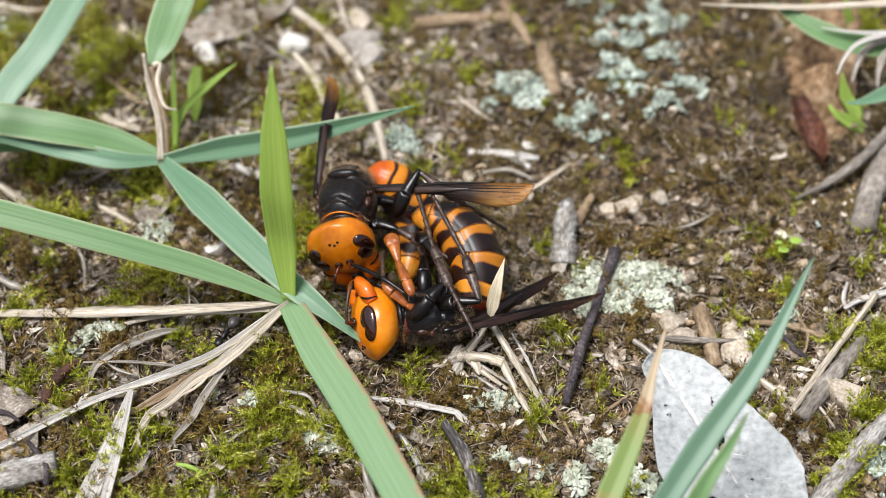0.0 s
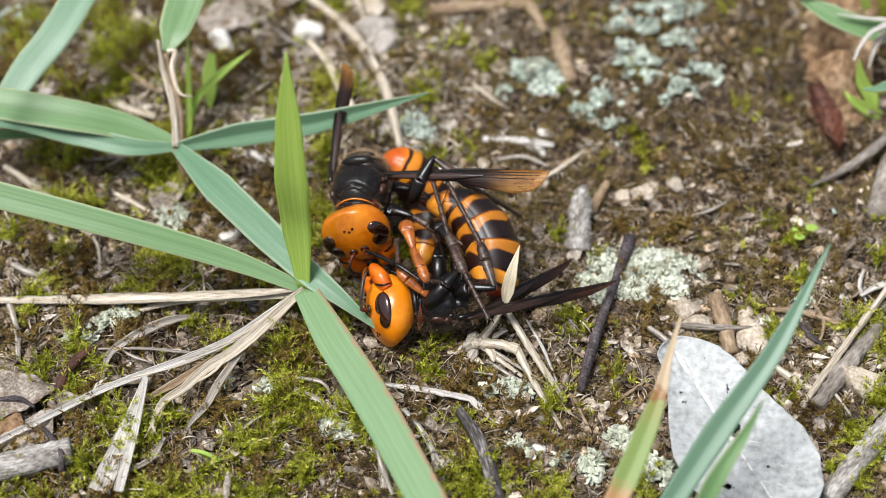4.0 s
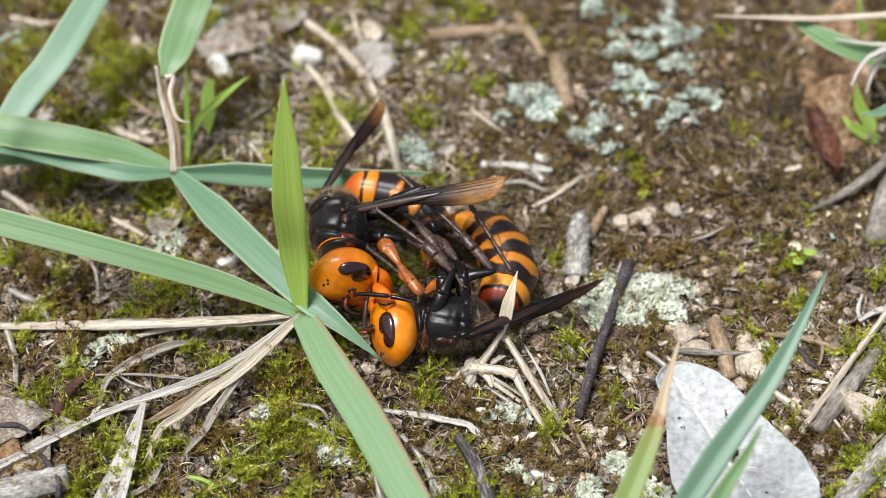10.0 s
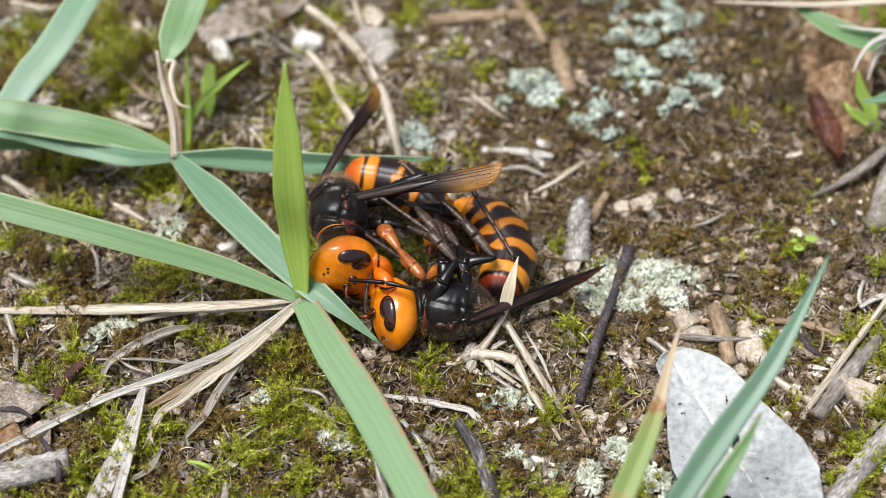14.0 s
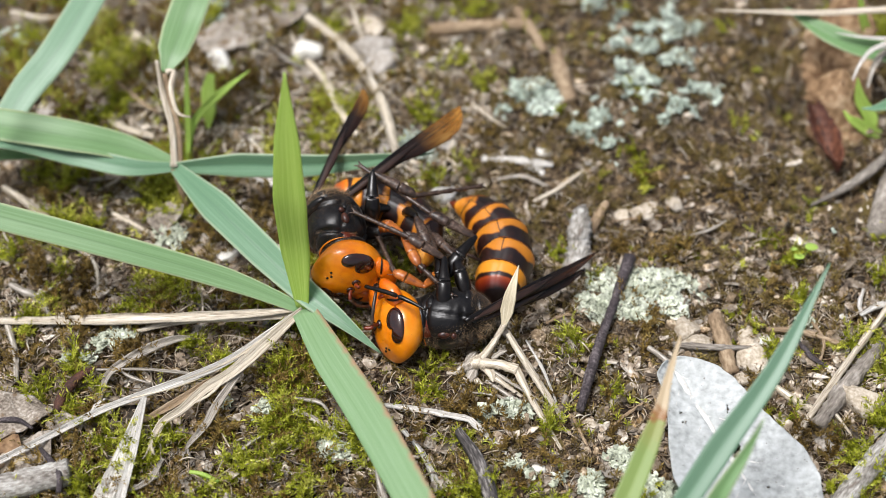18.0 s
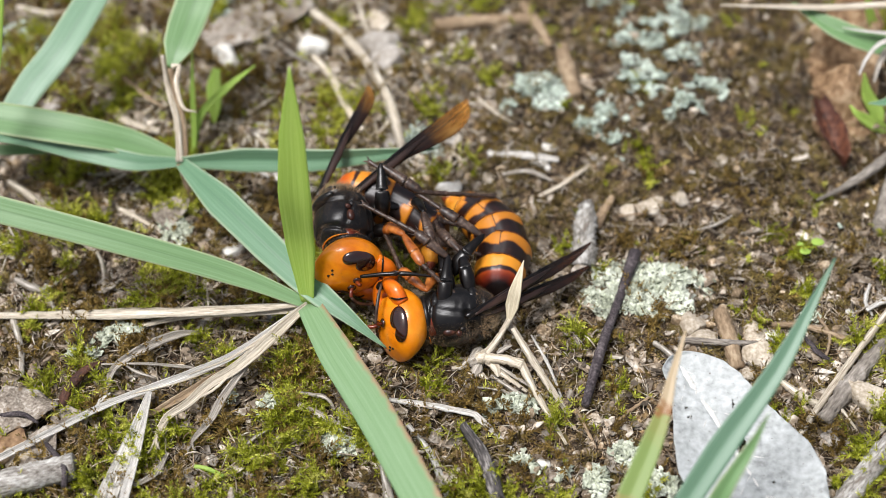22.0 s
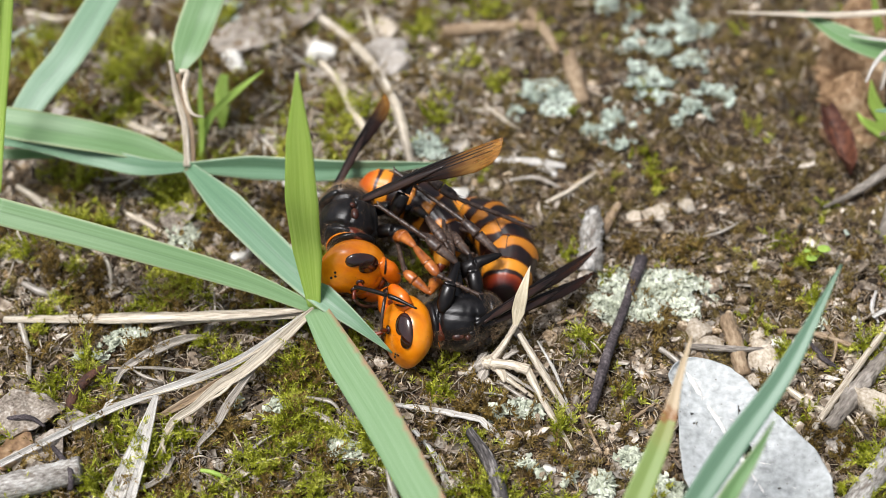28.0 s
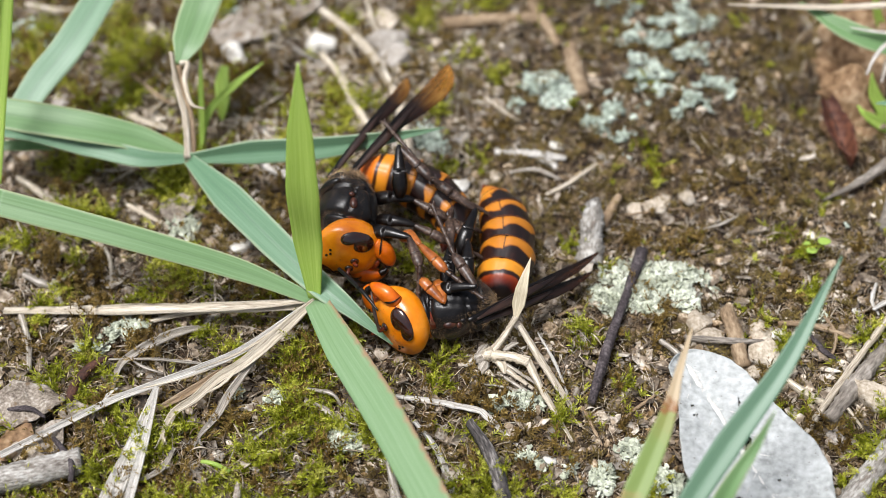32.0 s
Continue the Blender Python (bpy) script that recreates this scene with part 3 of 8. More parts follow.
ribbon([KNOT, (-31.4, -22.4, 4.5), (-38.2, -25.6, 3.7), (-43.2, -27.6, 3.3), (-49.4, -30.6, 3.2), (-54.9, -34.2, 3.2), (-63, -39.6, 3.2)], [0.8, 1.05, 1.1, 1.0, 0.95, 0.95, 0.9], STRAW_PALE, "long bleached sheath", 0.4)
ribbon([KNOT, (-30.3, -24, 4.7), (-34.8, -27.3, 4), (-37.8, -30.3, 3.4), (-40.4, -32.4, 3.1), (-41.5, -35.2, 2.7), (-41.6, -37.0, 2.4)], [0.9, 1.6, 1.7, 1.5, 1.3, 1.0, 0.4], STRAW, "cream sheath split at its end", 0.32, seed=3, frayed=4)
ribbon([(-31.0, -22.9, 3.0), (-35.5, -25.9, 2.6), (-39.5, -28.8, 2.3), (-44.4, -32.1, 2.0)], [0.6, 1.2, 1.1, 0.4], BARK_BROWN, "brown weathered sheath", 0.3, seed=4, frayed=2)
ribbon([(-29.6, -23.6, 4.2), (-32.9, -28.6, 2.9), (-34.5, -32.3, 2.5), (-36.5, -35.4, 2.3), (-37.2, -37.0, 1.9)], [0.5, 1.0, 1.2, 0.9, 0.3], STRAW_GREY, "grey twisted sheath", 0.45, seed=5, frayed=3)
ribbon([(-39.8, -37.6, 2.2), (-41.1, -40.8, 2.2), (-43.8, -42.8, 2.0)], [0.5, 0.9, 0.4], STRAW_GREY, "grey sheath scrap", 0.3, seed=6, frayed=2)

for k in range(6):  # split strands of the old sheaths
    g = random.Random(40 + k)
    lines = ([KNOT, (-31.9, -14.9, 4.6), (-47.7, -14.1, 2.6), (-67.8, -13.2, 1)], [KNOT, (-31.4, -22.4, 4.4), (-38.2, -25.6, 3.6), (-49.4, -30.6, 3.1), (-62.1, -39, 3)],
             [KNOT, (-30.3, -24, 4.6), (-34.8, -27.3, 3.8), (-38.5, -30.9, 3.0), (-40.7, -37.3, 2)])
    line = lines[k % 3]
    off = [(g.uniform(-1.0, 1.0), g.uniform(-0.9, 0.9), g.uniform(-0.3, 0.5)) for _ in line]
    keep = g.choice((2, 3, 4)) + 1
    pts = [tuple(a + b * min(1, i * 0.7) for a, b in zip(p, o)) for i, (p, o) in enumerate(zip(line, off))][:keep]
    stem("dry_strand", pts, [0.3, g.uniform(0.2, 0.4), g.uniform(0.15, 0.35), 0.08], g.choice((STRAW_PALE, STRAW, STRAW_GREY)), near_grass, "", flat=0.4, rough=0.05, seed=k, sides=6)

for spot in ((-37.4, -10.8, 9.9), (-24.6, -13.4, 6.6)):
    stem("pale_spot", [spot, (spot[0] + 1.1, spot[1] - 0.3, spot[2] - 0.1)], [0.2, 0.46, 0.2], STRAW_PALE, near_grass, "pale blemish on a blade", flat=0.25, sides=8, n=8)

NODE = (-42.7, 10.9, 8)
far_grass = group_at("grass_tuft", (NODE[0], NODE[1], 0), "bluish green grass tuft with a dry culm", "grass")
blade("blade", [NODE, (-34.5, 0.7, 9), (-22.9, -11.9, 8), (-16.3, -17.3, 6.5), (-10.7, -21.2, 4)], [1.8, 4.8, 4.6, 3.4, 0.2], GRASS_BLUE, far_grass, "", 0.2)
moving_blade = blade("blade", [NODE, (-33.7, 12, 9.5), (-20.7, 12.5, 12), (-4.2, 15.5, 15)], [1.6, 3.8, 3.6, 2.2, 0.1], GRASS_BLUE, far_grass, "blade pushed by the struggling insects", 0.3, (0.1, -0.85, 0.5))
blade("blade", [NODE, (-49.4, 10, 9), (-58, 11.6, 10), (-67.4, 11.9, 12), (-74, 11.7, 13)], [1.4, 3.0, 3.2, 1.6, 1.0], GRASS_BLUE, far_grass, "", 0.1, (0, -0.6, 0.8))
blade("blade", [(NODE[0] - 0.3, NODE[1] + 0.6, 8), (-50, 13, 10), (-58.3, 13.6, 12), (-74.4, 15.3, 14)], [2.2, 4.4, 5.2, 5.4, 5.0], GRASS, far_grass, "", 0.1, (0, -0.3, 0.95))
blade("blade", [(-73.6, 15.4, 6), (-68.4, 15.4, 6), (-64.3, 15.6, 5)], [1.6, 1.8, 0.2], GRASS, far_grass, "", 0.1)
stem("culm", [(NODE[0] + 1.4, NODE[1] - 2.0, -0.8), (NODE[0] + 0.5, NODE[1] - 0.6, 4), NODE], [0.5, 0.55, 0.6], BARK_BROWN, far_grass, "brown stalk")
stem("culm", [NODE, (-43.1, 15.4, 12), (-44.6, 19.8, 15), (-45.3, 22.7, 19)], [0.7, 0.6, 0.5, 0.3], STRAW, far_grass, "dry standing stalk", seed=9, rough=0.03)
stem("dry_sheath", [(NODE[0] + 0.7, NODE[1] + 0.2, 8), (-42.2, 14.7, 11), (-43.2, 18.3, 14), (-44.2, 21.4, 17.5)], [0.5, 0.55, 0.5, 0.35], BARK_BROWN, far_grass, "", flat=0.6, seed=10, rough=0.03)
stem("tendril", [(-44, 21.6, 17.6), (-42.8, 21.8, 17.5), (-43.2, 19.6, 16), (-42, 16.1, 14.5), (-40, 15.6, 14)], [0.45, 0.45, 0.4, 0.32, 0.12], STRAW, far_grass, "curled dry tip", seed=11, rough=0.02)
blade("blade", [(-39.2, 40.7, 24), (-40.6, 33.4, 22), (-41.8, 29.2, 20.5), (-43.1, 24, 19), (-44.1, 21.5, 17.6)], [5.4, 5.8, 5.8, 5.8, 5.6, 4.8, 1.2], GRASS, far_grass, "", 0.12)
blade("shoot", [(-42.6, 18.2, 0), (-42.2, 21.2, 4), (-42.2, 24.9, 9), (-42.1, 28.9, 14)], [0.5, 0.9, 0.8, 0.1], GRASS_BRIGHT, far_grass, "", 0.4)
blade("shoot", [(-42.5, 19.1, 1), (-41.4, 23.3, 5), (-37.8, 26, 8), (-32.5, 29, 11)], [0.4, 1.2, 1.3, 0.1], GRASS_BRIGHT, far_grass, "", 0.4)
blade("shoot", [(-40, 26.6, 0.4), (-39.7, 27.8, 3), (-39.8, 30.3, 5), (-39.4, 32.4, 7)], [0.5, 2.2, 2.4, 1.2], GRASS_BRIGHT, far_grass, "", 0.3)
blade("blade", [(-70.2, 15.4, 10), (-66.4, 22.1, 13), (-61.9, 27.7, 16), (-56.3, 39, 20)], [4.0, 5.0, 5.2, 4.8], GRASS_BLUE, far_grass, "", 0.06)
blade("blade", [(-69.8, 1.9, 12), (-69.2, 9.1, 20), (-68, 14.9, 28), (-66.5, 20.3, 36)], [2.0, 2.8, 3.2, 2.6], GRASS_BRIGHT, far_grass, "hairy upright blade", 0.4, (0.4, -0.8, 0.2))

corner_root = (24, -51.5, 2)
corner_grass = group_at("grass_tuft", (corner_root[0], corner_root[1] - 8, 0), "young grass blades with a dried tip", "grass")
blade("blade", [(17.6, -58.5, 14), (21.3, -51.5, 17), (24.8, -43.9, 20), (26.4, -38.8, 22), (28.3, -33.4, 24)], [2.6, 3.1, 2.6, 1.2, 0.3], GRASS_WITHERED, corner_grass, "green blade withered rusty and tan towards its tip", 0.2)
blade("blade", [(24.1, -57.3, 12), (31.9, -47.8, 19), (39.4, -39.2, 25), (46.8, -27.4, 31)], [2.7, 3.4, 2.3, 0.2], GRASS_DEEP, corner_grass, "", 0.25)
blade("blade", [(28.3, -58.5, 14), (31.1, -54.9, 20), (34.4, -51.1, 24), (36.5, -48.7, 28)], [2.0, 2.4, 1.5, 0.1], GRASS, corner_grass, "", 0.3)

side_root = (75.1, 30.2, 0)
side_grass = group_at("grass_tuft", (side_root[0], side_root[1], 0), "mixed green and bleached grass at the soil bank", "grass")
blade("blade", [(73.8, 33.3, 9), (64.4, 33.8, 11), (58.4, 36.6, 12), (52.9, 40.9, 13)], [2.4, 3.6, 3.2, 0.4], GRASS, side_grass, "", 0.3)
blade("blade", [(66.4, 24.4, 0), (65.8, 25.9, 3), (63.9, 27.3, 6), (63.2, 29, 9)], [0.8, 2.4, 2.0, 0.2], GRASS_BRIGHT, side_grass, "", 0.3)
blade("blade", [(67.5, 24.1, 1), (64.4, 24, 3), (62, 23.9, 5), (60.9, 24.8, 6)], [1.5, 2.2, 1.6, 0.2], GRASS_BRIGHT, side_grass, "", 0.3)
blade("blade", [(76.7, 28.5, 8), (69.9, 25.3, 8), (65.6, 23.4, 8), (63.1, 23.2, 8)], [3.0, 3.2, 2.0, 0.2], GRASS_BLUE, side_grass, "", 0.2)
blade("blade", [(68.8, 40.3, 3), (67.1, 41.5, 7), (65.9, 42.2, 10), (64.9, 43.2, 14)], [1.2, 1.6, 1.4, 0.6], GRASS_BRIGHT, side_grass, "", 0.3)
for dry, mat_, r in (([(41.1, 39.4, 14), (49.3, 39, 14), (60.1, 38.8, 14), (77.6, 40.4, 14)], STRAW, [0.15, 0.6, 0.8, 0.9]),
                     ([(60, 35.1, 13), (64.1, 34.1, 13), (69.4, 33.8, 13), (76.8, 34.9, 13)], STRAW_PALE, [0.12, 0.4, 0.5, 0.5]),
                     ([(61.3, 25.4, 12), (63.1, 28.9, 12.5), (66.4, 32, 13), (77, 36.2, 13)], STRAW_PALE, [0.15, 0.45, 0.6, 0.6]),
                     ([(64.4, 26.8, 9), (66, 30.9, 10), (68.7, 33.4, 11), (77.2, 36, 12)], STRAW_GREY, [0.2, 0.6, 0.7, 0.6]),
                     ([(68.2, 25.6, 9), (68.9, 29, 10), (70.8, 31.8, 11), (77, 34.7, 12)], STRAW_GREY, [0.2, 0.6, 0.7, 0.6])):
    stem("dry_blade", dry, r, mat_, side_grass, "bleached dry blade", flat=0.3, rough=0.05, seed=int(r[1] * 100))

# ---- dead leaves ----
def dead_leaf(name, stalk, tip, half, material, label, curl=1.2, lift=0.5, vein=DEAD_VEIN, teeth=0.0, seed=0, droop=0.0, crumple=0.5):
    a, b = np.array(stalk), np.array(tip)
    axis = b - a
    length = np.linalg.norm(axis[:2])
    d = axis / length
    s = np.array([d[1], -d[0], 0])
    us, ws = np.linspace(0, 1, 46), np.linspace(-1, 1, 27)
    g = np.random.default_rng(seed)
    edge = half * np.sin(np.pi * np.clip(us * 0.95 + 0.035, 0, 1) ** 0.82) ** 0.58 * (1 + teeth * g.normal(size=46))
    v = []
    for u_, e_ in zip(us, edge):
        for w_ in ws:
            p = a + axis * u_ + s * e_ * w_
            z = curl * (w_ * w_) * (0.4 + 0.6 * u_) - droop * u_ * u_ + crumple * fbm(p[0] * 1.0, p[1] * 1.0, 6, 3, seed + 2)
            z -= 0.18 * abs(math.sin((u_ * 7 - abs(w_) * 1.6) * math.pi)) * (1 - abs(w_)) * 0.6
            v.append((p[0], p[1], p[2] + lift + float(z)))
    ob = build(name, v, grid_faces(46, 27, False), material, None, "", at=(a[0], a[1], 0))
    so = ob.modifiers.new("thickness", "SOLIDIFY")
    so.thickness, so.offset = 0.22 * MM, 0
    tagged(ob, label, "leaf")
    if vein:
        mid = [tuple(np.array(v[i * 27 + 13]) + (0, 0, 0.1)) for i in (0, 9, 18, 27, 36, 45)]
        stem("midrib", mid, [0.34, 0.28, 0.2, 0.14, 0.08], vein, ob, "pale midrib", flat=0.5)
        for k in range(4, 40, 6):
            for sgn in (-1, 1):
                row = [tuple(np.array(v[min(45, k + j * 2) * 27 + 13 + sgn * 3 * j]) + (0, 0, 0.04)) for j in range(5)]
                stem("side_vein", row, [0.07, 0.05, 0.03], vein, ob, "", sides=5, n=8)
    return ob


def silver_leaf():
    """Broad silvery leaf lying on the soil: lobed base, torn hole by the midrib, small insect holes, edges curling up."""
    a, axis = np.array((29.9, -21.7, 2.2)), np.array((13.6, -31.5, 0.5))
    length = np.linalg.norm(axis[:2])
    s_ = np.array((axis[1], -axis[0], 0)) / length
    rows, cols = 110, 81
    us, ws = np.linspace(0, 1, rows), np.linspace(-1, 1, cols)
    left = np.interp(us, (0, 0.02, 0.05, 0.09, 0.14, 0.25, 0.38, 0.52, 0.66, 0.8, 0.92, 1), (0.4, 1.7, 3.1, 3.4, 3.4, 5.0, 7.2, 9.0, 9.3, 7.6, 4.6, 0.3))
    right = np.interp(us, (0, 0.02, 0.06, 0.12, 0.2, 0.32, 0.46, 0.6, 0.74, 0.86, 0.95, 1), (0.4, 2.0, 3.6, 5.4, 6.4, 7.1, 8.1, 9.1, 9.0, 7.0, 3.6, 0.3))
    wob = 0.16 * fbm(us * 40, us * 0, 2.4, 3, 5) * 2
    u, w = np.meshgrid(us, ws, indexing="ij")
    half = np.where(w < 0, (left + wob)[:, None], (right - wob)[:, None])
    x = a[0] + axis[0] * u + s_[0] * half * -w
    y = a[1] + axis[1] * u + s_[1] * half * -w
    ribs = 0.16 * np.abs(np.sin((u * 7.5 - np.abs(w) * 1.5) * math.pi)) * (1 - np.abs(w) ** 3)
    z = a[2] + axis[2] * u + 0.9 * np.abs(w) ** 2.6 - 0.5 * np.exp(-(w * half / 0.7) ** 2) * (1 - u) + ribs + 1.0 * fbm(x, y, 6, 4, 6) + 0.25 * fbm(x, y, 1.1, 2, 8) + 0.5
    v = np.stack([x, y, z], -1).reshape(-1, 3)
    f = np.array(grid_faces(rows, cols, False))
    c = v[f].mean(1)
    gone = np.zeros(len(f), bool)
    for px, py, rx, ry in ((37.6, -36.4, 0.8, 1.1), (38.1, -37.8, 0.5, 0.5), (30.7, -30.8, 0.28, 0.22), (31.0, -32.4, 0.36, 0.3), (37.1, -30.2, 0.14, 0.7), (41.2, -42.8, 0.18, 0.16), (35.4, -45.8, 0.9, 0.4)):
        d = np.hypot((c[:, 0] - px) / rx, (c[:, 1] - py) / ry) + 0.5 * fbm(c[:, 0], c[:, 1], 0.5, 2, 3)
        gone |= d < 1
    leaf = build("dead_leaf", v, f[~gone].tolist(), DEAD_LEAF, None, "", at=(a[0], a[1], 0))
    so = leaf.modifiers.new("thickness", "SOLIDIFY")
    so.thickness, so.offset = 0.22 * MM, 0
    tagged(leaf, "silvery grey dead leaf with holes and a pale midrib", "leaf")
    g = v.reshape(rows, cols, 3)
    mid = [tuple(g[k, 40] + (0, 0, 0.06)) for k in range(0, rows, 9)]
    stem("midrib", mid, [0.5, 0.42, 0.3, 0.2, 0.1], DEAD_VEIN, leaf, "pale midrib", flat=0.45, n=60)
    for k in range(8, 92, 12):
        for sgn in (-1, 1):
            row = [tuple(g[min(rows - 1, k + q * 4), 40 + sgn * q * 7] + (0, 0, 0.02)) for q in range(6)]
            stem("side_vein", row, [0.1, 0.08, 0.04], DEAD_VEIN, leaf, "", sides=5, n=14)
    stem("leaf_stalk", [(a[0] - 2.4, a[1] + 3.6, 1.0), (a[0] - 1.0, a[1] + 1.6, 1.8), tuple(g[1, 40])], [0.45, 0.4, 0.5], STRAW_GREY, leaf, "grey leaf stalk", n=16)
    return leaf


silver_leaf()
dead_leaf("dead_leaf", (64.2, 49.5, 6), (59.3, 17.3, 1), 5.6, BROWN_LEAF, "curled brown dead leaf against the soil bank", -3.6, 2.6, BROWN_LEAF, 0.13, 8, crumple=12.0)
# added piece in place of the brown leaf's dark fold, no scrap of its own
dead_leaf("dead_leaf", (56.6, 27.2, 3), (59.2, 15.3, 0.5), 2.0, DARK_FOLD, "red-brown curled piece added as the dark fold of a dead leaf", 2.6, 1.0, POD, 0.06, 9, crumple=3.0)
dead_leaf("dead_leaf", (-43.2, 45.1, 0.5), (-25.7, 55, 0.5), 4.0, GREY_LEAF, "flat grey dead leaf on the soil", 0.3, 0.8, STRAW_GREY, 0.06, 12)
def leaf_scrap(at, size, long, turn, material, label, seed):
    """A torn flat scrap of leaf with straight broken edges and a curled side."""
    g = np.random.default_rng(seed)
    cuts = [(a_, g.uniform(0.62, 0.95)) for a_ in np.sort(g.uniform(0, 2 * np.pi, 7))]
    rings, segs = 9, 60
    v = [(0.0, 0.0, 0.0)]
    for i_ in range(1, rings + 1):
        for a_ in np.linspace(0, 2 * np.pi, segs, endpoint=False):
            r = min([1.15] + [d / math.cos(a_ - c) for c, d in cuts if math.cos(a_ - c) > 0.2]) * i_ / rings
            v.append((r * math.cos(a_) * long, r * math.sin(a_), 0.16 * r * r * math.cos(a_ * 2 + seed)))
    v = np.array(v) * size
    c, q = math.cos(turn), math.sin(turn)
    x, y = at[0] + v[:, 0] * c - v[:, 1] * q, at[1] + v[:, 0] * q + v[:, 1] * c
    z = at[2] + v[:, 2] + 2.0 * fbm(x, y, 3.0, 4, seed)
    f = [(0, 1 + k, 1 + (k + 1) % segs) for k in range(segs)]
    f += [(1 + (i_ - 1) * segs + k, 1 + i_ * segs + k, 1 + i_ * segs + (k + 1) % segs, 1 + (i_ - 1) * segs + (k + 1) % segs) for i_ in range(1, rings) for k in range(segs)]
    ob = build("leaf_scrap", np.stack([x, y, z], 1), f, material, None, "", at=(at[0], at[1], 0))
    so = ob.modifiers.new("thickness", "SOLIDIFY")
    so.thickness, so.offset = 0.2 * MM, 0
    return tagged(ob, label, "leaf")


leaf_scrap((-61, -30.6, 2.6), 4.0, 1.35, 0.5, GREY_LEAF, "torn grey-brown leaf scrap on moss", 15)
leaf_scrap((-57.6, -36.8, 2.2), 3.6, 1.2, -0.6, GREY_LEAF, "grey broken leaf scrap beside a stick", 16)
leaf_scrap((-54.8, -31.6, 2.5), 1.9, 1.6, -0.15, GREY_LEAF, "small grey curled leaf scrap on moss", 17)
leaf_scrap((-61.8, -36.2, 2.0), 3.0, 1.1, 0.9, BROWN_LEAF, "brown broken leaf scrap beside a stick", 19)
leaf_scrap((-44.2, 6.6, 2.2), 2.6, 1.5, 1.5, GREY_LEAF, "grey leaf scrap leaning beneath the grass", 21)
dead_leaf("dead_leaf", (-15, -26.3, 0.5), (-14.1, -29.6, 0.5), 1.2, GREY_LEAF, "small grey leaf scrap on moss", 0.4, 1.6, POD, 0.1, 18)
# ---- twigs, sticks and straws on the soil ----
def twig(name, points, radii, material, label, category="twig", group="", **kw):
    label = label if len(label.split()) > 3 else label + " on damp soil"
    p = on_ground(points)
    v, f, uv = stem_data(p, radii, **kw)
    return tagged(build(name, v, f, material, None, "", at=p[0], uvs=uv), label, category, group)


twig("twig", [(25.8, -2.4, 2.6), (23, -10.4, 1.6), (19.8, -19.5, 2), (17, -29.4, 1.6)], [1.0, 0.65, 0.65, 0.75, 0.5], BARK_DARK, "dark purplish twig with a swollen end", sides=12, n=40, rough=0.05, seed=31)
twig("stump", [(18.1, -3.2, 0.2), (18.4, 1.2, 2), (18.7, 4.2, 4.6), (18.4, 4.8, 5.4)], [1.9, 1.85, 1.75, 1.1], BARK_WHITE, "short pale broken plant stump with a ragged top", "stump", sides=16, rough=0.1, seed=32, n=34)
twig("twig", [(20.3, 3.9, 0.8), (21.8, 7.2, 1), (23.2, 10, 1)], [0.8, 0.8, 0.5], BARK_BROWN, "short tan twig piece", seed=33)
twig("straw", [(4.1, 19.5, 0.8), (9.5, 19, 0.9), (15.2, 18, 0.9)], [0.7, 0.85, 0.5], STRAW_PALE, "white broken straw chip", "straw", flat=0.5, seed=34)
twig("straw", [(10.8, 18.2, 0.7), (12.6, 17.5, 0.6), (13.7, 16.4, 0.3)], [0.7, 0.9, 0.5], STRAW_PALE, "white broken straw chip", "straw", flat=0.5, seed=35)
twig("straw", [(-27, 54.1, 0.8), (-21.4, 48.2, 1.2), (-17.3, 42.5, 1.4), (-13.9, 36, 1.4), (-11.1, 28.4, 1.2), (-9, 17.4, 0.8)], [0.9, 0.9, 0.85, 0.8, 0.75, 0.6], STRAW, "long arched pale straw", "straw", seed=36, rough=0.02, n=50)
twig("straw", [(-25, 42.1, 0.8), (-21.5, 36.5, 1.2), (-19.3, 31.1, 1.2), (-15.9, 24.1, 0.8)], [0.5, 0.75, 0.8, 0.6], STRAW, "pale arched straw stalk", "straw", seed=37, rough=0.02, n=40)
twig("twig", [(-4.7, 49.2, 1), (3.5, 50.3, 1), (12.6, 50.6, 1)], [1.2, 1.1, 1.0], BARK_BROWN, "pale broken twig", seed=38)
twig("twig", [(10.3, 54.5, 1), (12.6, 49.4, 1), (14.8, 43.8, 1)], [0.9, 1.0, 0.7], BARK_BROWN, "pale broken twig", seed=39)
twig("twig", [(16.7, 43.8, 1), (17.2, 38.4, 1), (18.6, 32.1, 0.7)], [1.3, 1.5, 1.3], BARK_BROWN, "tan twig piece", seed=40)
twig("twig", [(54.3, 8.8, 1.5), (59.5, 11.4, 2.2), (64.7, 15.2, 3.2), (73.2, 24.3, 4)], [0.25, 0.7, 0.9, 0.9], BARK_GREY, "thin grey curved twig", seed=41)
twig("twig", [(63.6, 3.2, 1), (66.9, 11.4, 1.5), (73.7, 24.4, 2)], [1.9, 2.1, 2.0], BARK_GREY, "weathered grey stick", seed=42, n=20)
twig("straw", [(-70.8, 13.3, 1), (-65.5, 8.6, 2), (-58.2, 1.4, 2.4), (-53.9, -2.9, 1.6), (-52.7, -8.4, 0.4)], [0.5, 0.6, 0.6, 0.5, 0.15], STRAW, "curved tan straw", "straw", seed=43)
def flat_straw(points, widths, material, label, fold=0.3):
    ob = blade("straw", points, widths, material, None, "", fold, (0.05, -0.6, 0.8), 50, wave=0.06)
    return tagged(ob, label, "straw")


